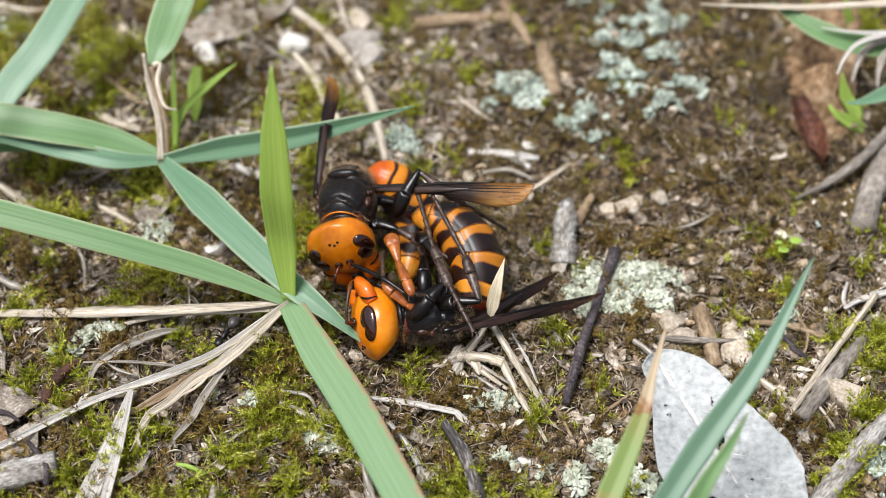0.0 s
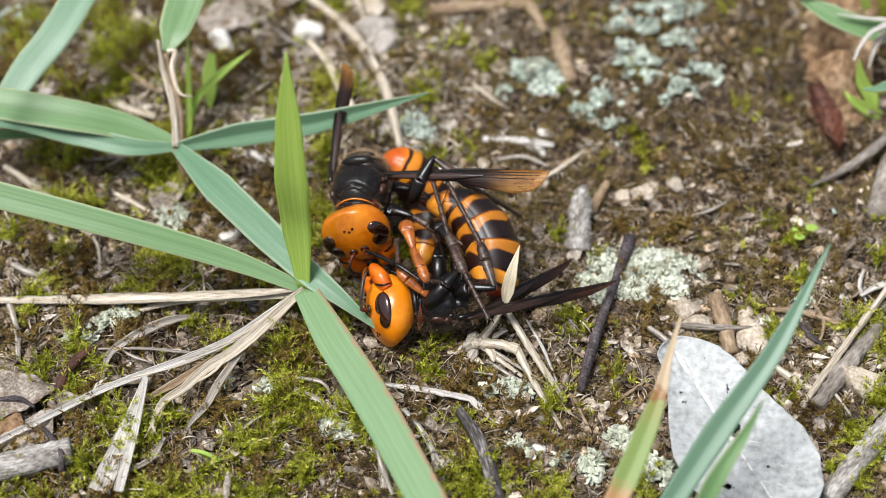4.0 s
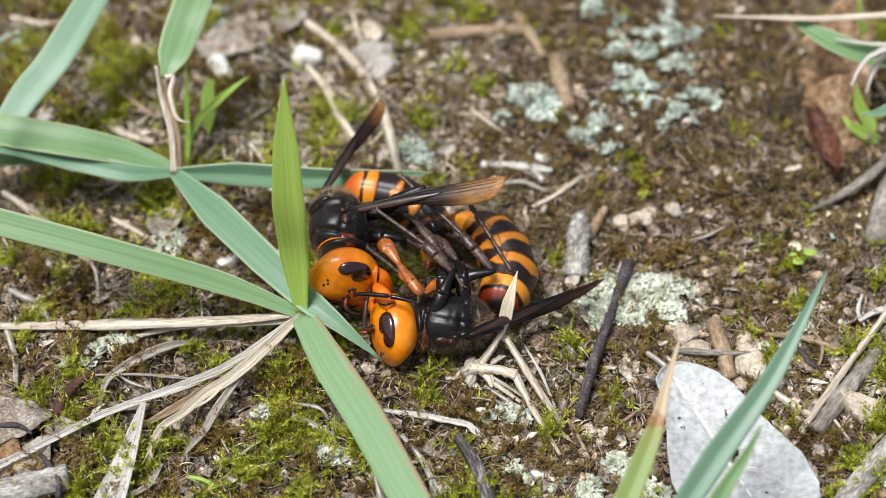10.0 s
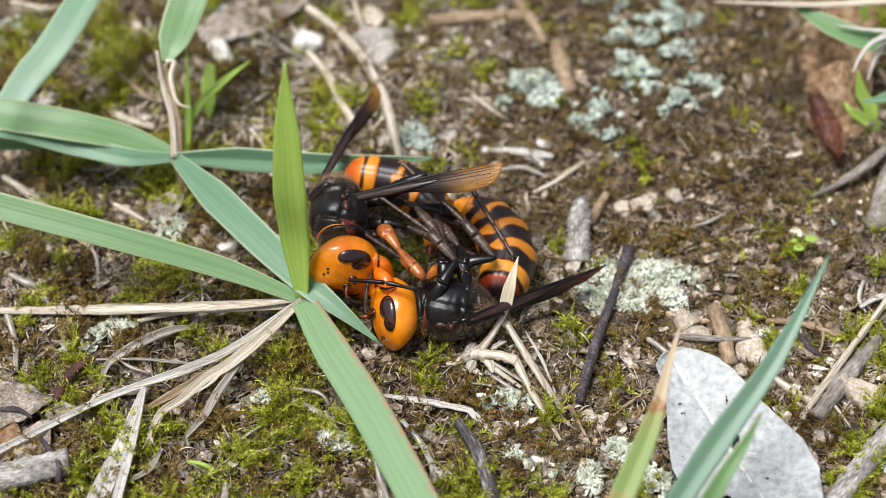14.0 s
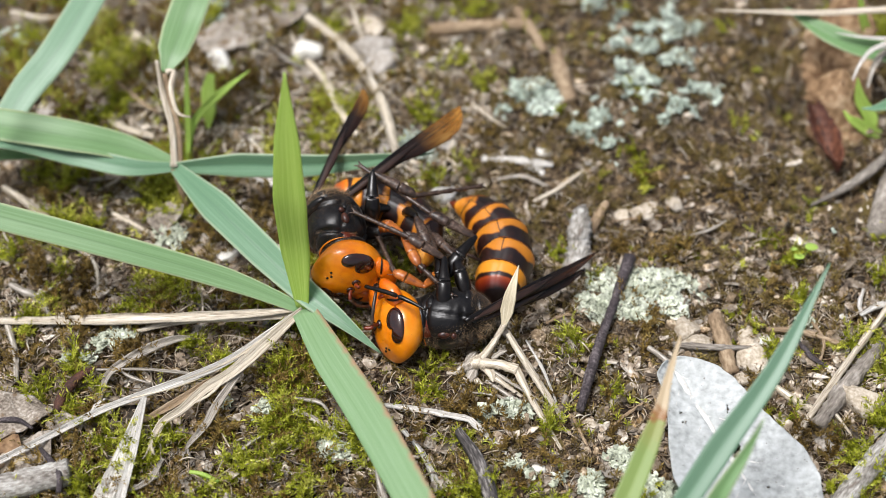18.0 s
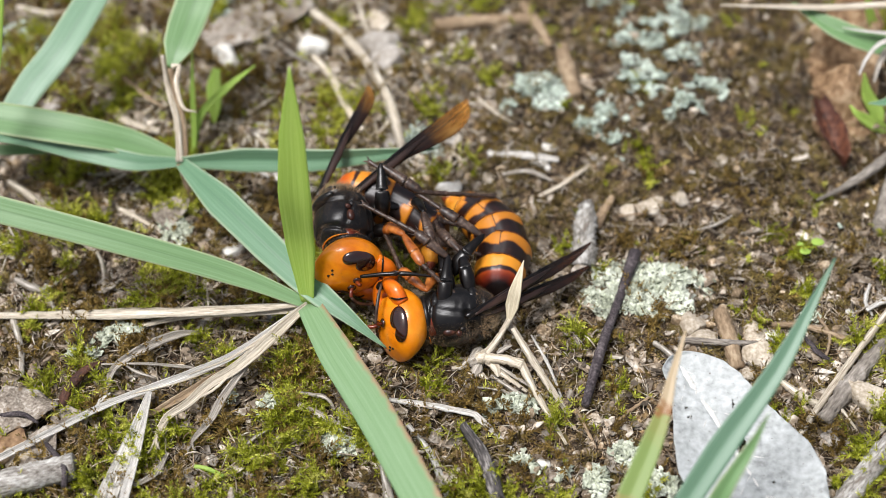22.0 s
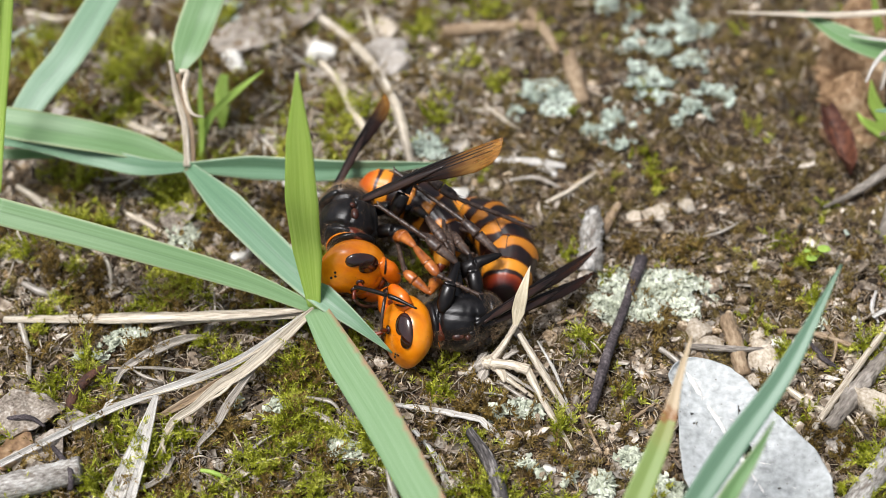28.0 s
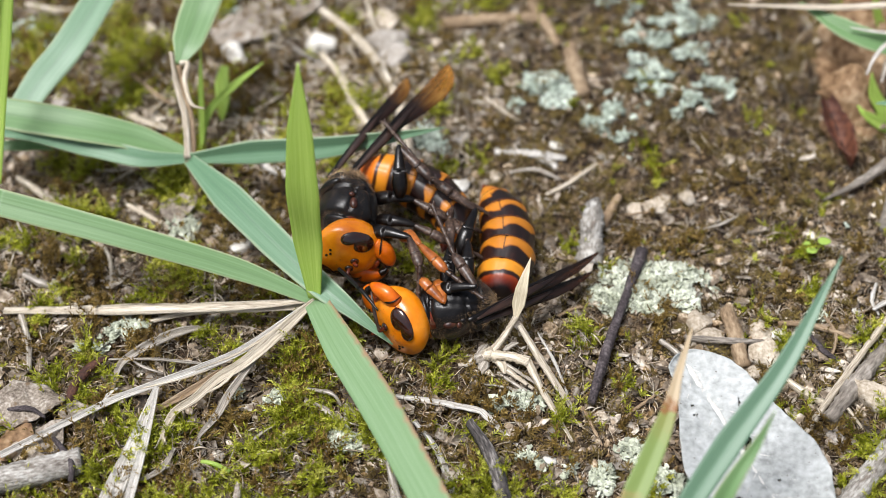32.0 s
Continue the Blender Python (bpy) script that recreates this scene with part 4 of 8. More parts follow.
flat_straw([(-43.3, -27.8, 3.2), (-44.7, -35.4, 3.0), (-47.3, -46.6, 2.9)], [0.5, 2.0, 2.9], STRAW_PALE, "wide split weathered straw blade on moss", 0.22)
flat_straw([(-43.0, -28.6, 3.6), (-43.5, -36.8, 3.8), (-44.6, -47, 3.6)], [0.4, 1.1, 1.3], STRAW_PALE, "narrow split weathered straw blade on moss", 0.35)
flat_straw([(-49.7, -29.3, 2.0), (-49.3, -24.2, 2.2), (-47.3, -22.1, 2.8), (-43.8, -19.7, 3.0), (-40.6, -17.6, 2.4), (-37.6, -16.6, 1.6)], [0.4, 0.8, 1.1, 1.4, 1.2, 0.5], STRAW_GREY, "curled grey straw sheath on moss", 0.45)
twig("stem", [(-35.8, -39.1, 1.6), (-34, -39.6, 1.8), (-31.9, -40.6, 1.4)], [0.28, 0.32, 0.25], GRASS_BRIGHT, "short piece of green grass stem on moss", "stem", rough=0.02, sides=8, seed=91)
twig("stick", [(-63.9, -42.8, 1.4), (-57.4, -40.8, 1.6), (-51.8, -39, 1.6)], [2.0, 1.9, 1.8], BARK_WHITE, "thick whitish stick", "stick", sides=14, rough=0.04, seed=50)
twig("twig", [(-56.4, -35.5, 1.6), (-54.4, -38, 2.4), (-52.7, -40.4, 3.0), (-52.6, -43, 2.6)], [0.3, 0.42, 0.45, 0.4], BARK_DARK, "dark curved stem over a whitish stick", seed=51, rough=0.02)
twig("twig", [(-64.5, -31.6, 2), (-60.4, -31.4, 2.6), (-57.9, -32.6, 2.3)], [0.4, 0.42, 0.2], BARK_DARK, "short dark stem", seed=52, rough=0.02)
twig("husk", [(-55.2, -29.4, 1.4), (-55.0, -27.6, 1.8), (-54.2, -25.6, 2.0), (-52.7, -23.4, 2.0), (-50.4, -21.4, 1.4)], [0.5, 0.75, 0.78, 0.55, 0.2], POD, "red-brown curved husk on moss", "husk", flat=0.7, seed=53, rough=0.03, sides=14)
twig("stick", [(0.2, -32.8, 2.0), (2.8, -38, 2.4), (4.6, -44.2, 2.4), (5.8, -50, 2.2)], [0.7, 1.25, 1.3, 1.2], BARK_CHAR, "dark grey weathered split stick", "stick", sides=9, seed=54, groove=0.5, rough=0.05)
twig("straw", [(-10.2, -27.6, 0.6), (-3.5, -28.8, 0.8), (1.7, -30.6, 1.4), (2.2, -31.1, 1.4), (7.4, -36.4, 0.5)], [0.3, 0.5, 0.5, 0.45, 0.25], STRAW_PALE, "bent grey straw", "straw", flat=0.5, seed=55)
twig("straw", [(-22.7, -28.6, 0.8), (-19.9, -30.5, 1), (-16.7, -32.3, 0.7)], [0.5, 0.8, 0.4], STRAW_GREY, "frayed purplish straw end", "straw", flat=0.5, seed=56)
twig("straw", [(-7.4, -31.7, 0.7), (-4.2, -36.6, 0.5), (-1.1, -45.4, 0.3)], [0.3, 0.5, 0.5], STRAW_PALE, "pale straw under a grass blade", "straw", flat=0.5, seed=57)
twig("straw", [(-10.4, -39.4, 0.6), (-9.7, -44.7, 0.6)], [0.6, 0.6], STRAW_GREY, "straw stub", "straw", flat=0.5, seed=58)
twig("twig", [(46.2, -33.9, 0.9), (53.1, -24.1, 1.6), (63.3, -10.7, 2.4)], [0.5, 0.55, 0.5], STRAW, "straight tan stalk", seed=59, n=30)
twig("stick", [(49.8, -31.6, 1), (54.6, -24.9, 1.3), (60.5, -17.5, 1)], [1.0, 1.2, 0.9], BARK_GREY, "cracked grey bark stick", "stick", sides=12, seed=60, rough=0.12)
twig("stick", [(49.1, -46.8, 1.2), (55.6, -38.6, 1.5), (65.1, -28.1, 1.8)], [1.55, 1.45, 1.35], BARK_WHITE, "thick weathered stick", "stick", sides=14, seed=61)
twig("twig", [(37.4, -12.5, 1.2), (38.1, -16.8, 1.2), (38.9, -22.4, 0.6)], [1.1, 1.2, 1.0], BARK_BROWN, "short brown twig among pebbles", seed=62)
twig("twig", [(30.6, -17.4, 0.8), (36, -18.9, 2.2), (42.6, -18.6, 1.6)], [0.5, 0.5, 0.3], BARK_GREY, "thin grey twig across pebbles", seed=63)
twig("twig", [(43.8, -23.4, 0.6), (46.5, -26.5, 0.8), (49.5, -28.5, 0.6)], [0.4, 0.6, 0.5], STRAW, "small tan straw piece", seed=64)
twig("twig", [(44.7, -14.8, 1), (49.5, -15.5, 1.4), (55.8, -17.6, 0.8)], [0.4, 0.5, 0.3], BARK_BROWN, "thin brown twig", seed=65)
twig("straw", [(58.2, -12.2, 1.2), (61.7, -10.6, 1.4), (67.8, -8.8, 1.6)], [0.3, 0.6, 0.6], STRAW_PALE, "pale straw end", "straw", flat=0.5, seed=66)
twig("straw", [(-55.4, 9.9, 0.6), (-51.6, 7.1, 0.8), (-45.6, 3.6, 0.5)], [0.3, 0.45, 0.3], STRAW, "thin straw on soil", "straw", seed=67)
twig("straw", [(-35.6, 17.8, 0.8), (-30.5, 15.2, 1), (-25, 12.1, 0.8), (-19.7, 12.2, 0.6)], [0.5, 0.8, 0.7, 0.3], STRAW_PALE, "pale straw under grass", "straw", flat=0.5, seed=68)
twig("straw", [(-61.7, -8.2, 0.8), (-59.3, -6.7, 1), (-57.1, -5, 0.9)], [0.5, 0.4, 0.4], STRAW_GREY, "forked grey straw", "straw", seed=69)
twig("straw", [(-61.4, -7.2, 0.9), (-60, -10.8, 0.8), (-58.7, -13.1, 0.4)], [0.4, 0.35, 0.2], STRAW_GREY, "forked grey straw", "straw", seed=70)
twig("straw", [(-65.3, -13.5, 0.8), (-63.2, -18.6, 0.8), (-62, -23.4, 0.6)], [0.5, 0.5, 0.3], STRAW_GREY, "grey straw piece", "straw", seed=71)
twig("straw", [(-76.1, 53.7, 0.8), (-70, 52.3, 1), (-61.7, 54.7, 0.8)], [0.6, 0.7, 0.5], STRAW, "pale straw piece", "straw", seed=72)
twig("straw", [(-58.1, 29.4, 0.8), (-53.1, 26, 1), (-48.4, 24.3, 0.8)], [0.9, 0.8, 0.5], STRAW, "broken straw", "straw", flat=0.5, seed=73)
twig("straw", [(11.9, 10.6, 0.5), (15.5, 12.7, 0.8), (20.1, 16.9, 0.8)], [0.35, 0.45, 0.3], STRAW, "thin tan straw", "straw", seed=74)

for k, (line, r, mat_) in enumerate((
        ([(-47.7, -22, 1.4), (-45.5, -23.5, 1.4), (-43, -24.2, 1)], 0.3, STRAW_GREY), ([(-50.8, -22.1, 1.5), (-44.1, -22, 1.4), (-35.6, -22.7, 1)], 0.3, STRAW_GREY),
        ([(-50.7, -29.2, 1.2), (-49.7, -27.9, 1.4), (-48.8, -26.8, 1.2)], 0.35, STRAW_PALE), ([(-30, -36.2, 1.2), (-28.2, -34.3, 1.2), (-26.5, -32.7, 0.8)], 0.3, STRAW_GREY),
        ([(-22.5, -26.6, 1), (-18.9, -27.7, 1.2), (-17.6, -29.4, 0.8)], 0.35, STRAW_GREY), ([(-11.1, -37.1, 1.2), (-10.2, -41.6, 1.2), (-8.6, -45.8, 1)], 0.45, STRAW_GREY),
        ([(9.9, -16.8, 1.2), (12.1, -21.9, 1.2), (13.9, -27.4, 0.8)], 0.25, STRAW_PALE), ([(1.3, -25.5, 0.8), (6, -26.6, 1), (10.7, -29.2, 0.6)], 0.28, STRAW_GREY),
        ([(4.1, -23.6, 0.8), (7.6, -26.6, 1), (9.6, -27.3, 0.6)], 0.35, STRAW_GREY), ([(21.7, -31.1, 0.6), (23.7, -29.4, 0.9), (26.2, -27.3, 0.6)], 0.3, BARK_BROWN),
        ([(50.4, -27.4, 0.8), (52.4, -29.5, 1), (54.3, -33, 0.6)], 0.3, STRAW), ([(53.8, -35.9, 0.8), (56.4, -34.2, 1), (60, -30.8, 0.8)], 0.3, STRAW_GREY),
        ([(49, -16.5, 0.8), (50.6, -19.7, 1), (52.9, -21.4, 0.6)], 0.45, BARK_DARK), ([(50.6, -11.4, 0.8), (52.6, -16.8, 1.2), (51.2, -21.4, 0.6)], 0.3, BARK_BROWN),
        ([(59.9, -7.1, 0.8), (58.5, -10.5, 1), (59.1, -12.8, 0.6)], 0.35, STRAW_PALE), ([(50.2, -4.8, 0.6), (50.4, -9.4, 1), (50.1, -13.3, 0.6)], 0.4, STRAW_GREY),
        ([(34.9, 3.5, 0.6), (38.4, 4.3, 1), (42.7, 7.6, 0.6)], 0.28, STRAW_GREY), ([(23.9, 6.4, 0.6), (29.2, 7.1, 0.8), (32.7, 7.9, 0.5)], 0.25, BARK_BROWN),
        ([(1.5, 33.5, 0.6), (6, 27.9, 1), (8.7, 26.4, 0.6)], 0.35, STRAW), ([(-13.3, 33.5, 0.6), (-11.3, 26.6, 1), (-10.5, 22, 0.6)], 0.35, STRAW_GREY),
        ([(-35, 49.9, 0.6), (-28.7, 42.5, 1), (-24.8, 40.2, 0.6)], 0.4, STRAW_GREY), ([(-56.4, 37.3, 0.8), (-51, 31.6, 1.2), (-47.9, 29.6, 0.6)], 0.5, BARK_BROWN),
        ([(-64.5, 17, 0.6), (-57.8, 14.9, 1), (-52.7, 15.8, 0.6)], 0.35, STRAW_GREY), ([(-50.9, 12.2, 0.6), (-49.4, 14.9, 1), (-48.4, 16.4, 0.6)], 0.35, STRAW),
        ([(-55.9, 12.8, 0.6), (-53, 14.9, 1), (-50.7, 17, 0.6)], 0.25, STRAW), ([(-66.2, -6, 0.8), (-63.3, -7.8, 1), (-60.4, -8.6, 0.6)], 0.7, STRAW_GREY),
        ([(6.3, 15.2, 0.6), (10.3, 15.6, 0.8), (14.2, 13.8, 0.5)], 0.5, STRAW_GREY), ([(-17.9, 55.4, 0.8), (-16.5, 49.4, 1), (-15.4, 45.7, 0.6)], 0.5, STRAW),
        ([(15.9, -29.2, 0.5), (17.2, -33.1, 0.8), (18.3, -35.6, 0.4)], 0.3, BARK_BROWN), ([(12.9, -13.2, 0.5), (15.8, -11.9, 0.8), (17.9, -11.9, 0.4)], 0.3, BARK_BROWN))):
    twig("straw" if mat_ in (STRAW, STRAW_GREY, STRAW_PALE) else "twig", line, [r * 0.6, r, r * 0.5], mat_, "short dry straw bit on damp soil" if mat_ in (STRAW, STRAW_GREY, STRAW_PALE) else "short dark twig bit on damp soil", "straw" if mat_ in (STRAW, STRAW_GREY, STRAW_PALE) else "twig", "bits of straw and twig", flat=0.6, sides=7, n=14, rough=0.1, seed=200 + k)

# the dry stalk beside the insects, with a papery folded leaf
joint = (3, -21.4, 2.2)
dry_stalk = group_at("dry_grass_stalk", (joint[0], joint[1], 0), "bleached dry grass stalk with a papery leaf tip", "straw")
blade("papery_leaf", [(6.6, -18, 6), (7, -17, 8), (7.6, -15.8, 11), (8.6, -13.5, 14)], [0.6, 1.9, 1.8, 1.0, 0.08], PAPER, dry_stalk, "papery pointed leaf", 0.12, (-0.25, -0.6, 0.75))
elbow = (8.5, -23.2, 2.8)
stem("stalk", [joint, (4.9, -19.8, 4), (6.7, -17.8, 6.2)], [0.8, 0.75, 0.6, 0.55], STRAW, dry_stalk, flat=0.5, seed=80, groove=0.4)
stem("stalk", [(joint[0] - 0.6, joint[1], joint[2]), (5.9, -22.3, 2.8), elbow], [1.0, 0.85, 0.8], STRAW, dry_stalk, flat=0.6, seed=81, groove=0.3)
stem("stalk", [(elbow[0] - 0.3, elbow[1] + 0.4, elbow[2]), (10.6, -28.1, 1.8), (14.3, -34.9, 0.3)], [0.78, 0.6, 0.5, 0.25], STRAW, dry_stalk, flat=0.5, seed=82, groove=0.4)
stem("stalk", [(7.2, -18.5, 5), (10.8, -24.1, 2.6), (14.8, -30, 0.3)], [0.5, 0.68, 0.66, 0.4], STRAW, dry_stalk, flat=0.5, seed=83, groove=0.4)
stem("stalk", [joint, (5.3, -23.6, 1.6), (9.1, -26.3, 0.6)], [0.7, 0.5, 0.25], STRAW, dry_stalk, flat=0.5, seed=84)
stem("stalk", [joint, (9.6, -25.7, 1), (15.1, -29.3, 0.4)], [0.3, 0.24, 0.14], STRAW_GREY, dry_stalk, flat=0.5, seed=86)
for k, (a, b, r) in enumerate((((2.5, -22.2, 1.6), (1.3, -24.6, 1.2), 0.5), ((4.1, -22.5, 2), (5.1, -24.5, 1.6), 0.45), ((1.3, -21.3, 1.8), (2.7, -19.5, 2), 0.4), ((0.5, -23.2, 1), (3.7, -24.6, 1.2), 0.4), ((4.9, -21.1, 2.6), (7.1, -20, 3), 0.3))):
    stem("torn_sheath", [a, tuple((p + q) / 2 + 0.2 for p, q in zip(a, b)), b], [r * 0.8, r * 1.8, r * 1.4, 0.12], STRAW if k % 2 else STRAW_GREY, dry_stalk, "torn pale sheath", flat=0.25, seed=100 + k, sides=8, n=12, rough=0.12)
stem("node", [(joint[0] - 1.0, joint[1] - 0.4, joint[2] - 0.2), joint, (joint[0] + 1.2, joint[1] - 0.4, joint[2])], [0.7, 1.3, 0.75], STRAW, dry_stalk, "swollen stalk joint", flat=0.7, seed=87, rough=0.12)
stem("torn_sheath", [joint, (1.3, -21.8, 1.6), (-0.5, -22.6, 0.8)], [0.9, 1.2, 0.8, 0.25], STRAW_GREY, dry_stalk, "torn grey sheath", flat=0.25, seed=85, groove=0.5)

twig("seedling_stalk", [(-30.7, -48, 0.3), (-30.6, -45.5, 1.8), (-30.4, -43.5, 3.2)], [0.35, 0.45, 0.5, 0.2], GREY_LEAF, "grey downy stalk end on moss", "plant", seed=90)
# a tiny round-leaved seedling
sprout_at = (52.2, -0.3, 0.5)
seedling = group_at("seedling", (sprout_at[0], sprout_at[1], 0), "tiny green round-leaved seedling on damp soil", "seedling")
for k, (at, r) in enumerate((((52.7, -0.9, 3), 0.95), ((50.8, -2.2, 2.4), 0.8), ((50.4, -0.3, 1.8), 0.5))):
    rim = [(0.0, 0.0, 0.0)] + [(r * q * math.cos(a) * (1 + 0.06 * math.cos(3 * a + k)), r * 0.9 * q * math.sin(a), 0.18 * q * q) for q in (0.5, 1.0) for a in np.linspace(0, 2 * math.pi, 14, endpoint=False)]
    faces = [(0, 1 + j, 1 + (j + 1) % 14) for j in range(14)] + [(1 + j, 15 + j, 15 + (j + 1) % 14, 1 + (j + 1) % 14) for j in range(14)]
    leaflet = build("leaflet", [(at[0] + x_, at[1] + y_, at[2] + z_ - 0.25 * y_) for x_, y_, z_ in rim], faces, GRASS_BRIGHT, seedling, "", at=at)
    so = leaflet.modifiers.new("thickness", "SOLIDIFY")
    so.thickness = 0.12 * MM
    stem("leaf_stalk", [(sprout_at[0], sprout_at[1], 0), tuple((p + q) / 2 for p, q in zip(sprout_at, at)), at], [0.14, 0.12, 0.1], GRASS_BRIGHT, seedling, "", sides=6, n=8)
# ---- pebbles ----
def pebble(at, size, material, label, seed, squash=0.7, long=1.2):
    bm = bmesh.new()
    bmesh.ops.create_icosphere(bm, subdivisions=3, radius=1)
    g = random.Random(seed)
    planes = [(Vector((g.gauss(0, 1), g.gauss(0, 1), g.gauss(0, 1))).normalized(), g.uniform(0.48, 0.82)) for _ in range(12)]
    turn = g.uniform(0, 6.28)
    for v in bm.verts:
        for nrm, d in planes:
            k = v.co.dot(nrm) - d
            if k > 0:
                v.co -= nrm * k * 0.96
        v.co *= 1 + 0.07 * noise.noise(v.co * 4.0 + Vector((seed, 0, 0)))
        x, y = v.co.x * long, v.co.y
        v.co = Vector((x * math.cos(turn) - y * math.sin(turn), x * math.sin(turn) + y * math.cos(turn), v.co.z * squash)) * size / 1.75 * MM
    for f in bm.faces:
        f.smooth = True
    me = bpy.data.meshes.new("pebble")
    bm.to_mesh(me)
    bm.free()
    me.materials.append(material)
    ob = new("pebble", me)
    ob.location = mm((at[0], at[1], float(ground(at[0], at[1])) + size * squash * 0.22))
    return tagged(ob, label if len(label.split()) > 3 else label + " on damp soil", "pebble", "pebbles on the soil")


for k, (at, size, mat_, label) in enumerate((
        ((-39.2, 41.4, 1), 5.6, STONE_WHITE, "white quartz pebble"), ((-25.2, 44.9, 1), 5.0, STONE_WHITE, "white quartz pebble"),
        ((-14.1, 44.4, 1), 5.8, STONE_GREY, "pale grey pebble"), ((-12.6, 40.4, 1), 5.2, STONE_GREY, "pale grey pebble"), ((-13.9, 50.6, 1), 4.6, STONE_TAN, "tan pebble"),
        ((-42.9, 40, 1), 2.2, STONE_TAN, "small orange-tan pebble"), ((33.7, 10.1, 1), 3.0, STONE_TAN, "pale tan pebble"), ((28.9, 8.8, 1), 3.9, STONE_TAN, "tan pebble"),
        ((25.7, 8.1, 1), 3.0, STONE_TAN, "tan pebble"), ((33.7, -14.1, 1), 3.8, STONE_TAN, "tan pebble beside a twig"), ((34.5, -16.9, 1), 4.2, STONE_TAN, "tan pebble beside a twig"),
        ((42, -15.9, 1), 3.6, STONE_TAN, "angular pale pebble"), ((44.7, -16.3, 1), 2.8, STONE_WHITE, "small white pebble"), ((41.9, -19.7, 1), 4.8, STONE_TAN, "angular tan pebble"),
        ((40.1, -23.2, 1), 2.4, STONE_TAN, "small tan pebble"), ((55.9, -27.1, 1), 5.8, STONE_TAN, "angular tan stone"), ((-59.6, -38, 1), 5.6, STONE_TAN, "greenish tan stone by a stick"),
        ((-34.4, -0.2, 1), 3.0, STONE_WHITE, "small white pebble in moss"), ((-1.3, 33.7, 1), 2.6, STONE_GREY, "grey pebble"), ((-11.6, 21.6, 1), 2.2, STONE_GREY, "grey pebble"),
        ((40.1, 17.3, 1), 2.4, STONE_TAN, "small tan pebble"), ((14, 22.1, 1), 2.0, STONE_WHITE, "small white chip"), ((-16.4, -30.2, 1), 3.0, STONE_GREY, "brownish grey pebble"),
        ((11.2, -38, 1), 2.0, STONE_WHITE, "small white chip"), ((18.5, -30.9, 1), 2.2, STONE_TAN, "small tan pebble"), ((-1.7, 24.1, 1), 2.4, STONE_GREY, "small grey pebble"),
        ((56.8, -12, 1), 1.8, STONE_WHITE, "small white chip"), ((45.4, -22.7, 1), 2.6, STONE_TAN, "reddish tan pebble"), ((51, -33.7, 1), 3.0, STONE_GREY, "grey bark chip"),
        ((62.5, -13.6, 1), 2.6, STONE_GREY, "grey pebble"), ((-7.1, 50.1, 1), 3.2, STONE_TAN, "tan pebble"), ((34.3, -33.3, 1), 2.2, STONE_GREY, "grey pebble by a leaf"),
        ((-57.9, 31.1, 1), 2.8, STONE_GREY, "grey pebble"), ((-66.5, 30.5, 1), 3.4, STONE_GREY, "grey pebble"), ((-2.2, 12.6, 1), 4.2, STONE_WHITE, "white pebble behind the insects"),
        ((4.1, 14.9, 1), 2.4, STONE_TAN, "tan pebble"), ((21.9, -26.6, 1), 2.0, STONE_TAN, "small tan pebble"), ((-14.5, -30, 1), 2.0, STONE_TAN, "small tan pebble"))):
    pebble(at, size, mat_, label, k + 1)
# ---- moss, crumbs, litter and lichen ----
def turned(n, g, tilt):
    """n random frames: a main way leaning from the vertical, and two sides."""
    a, t = g.uniform(0, 2 * np.pi, n), np.abs(g.normal(0, tilt, n))
    up = np.stack([np.cos(a) * np.sin(t), np.sin(a) * np.sin(t), np.cos(t)], 1)
    b = g.normal(size=(n, 3))
    s = np.cross(up, b)
    s /= np.linalg.norm(s, axis=1)[:, None]
    return up, s, np.cross(up, s)


def under_leaf(x, y):
    """Where the broad silvery leaf lies."""
    across, along = (x - 36.6) * 0.918 + (y + 37.2) * 0.396, (x - 36.6) * 0.396 - (y + 37.2) * 0.918
    return (across / 9.6) ** 2 + (along / 18.5) ** 2 < 1


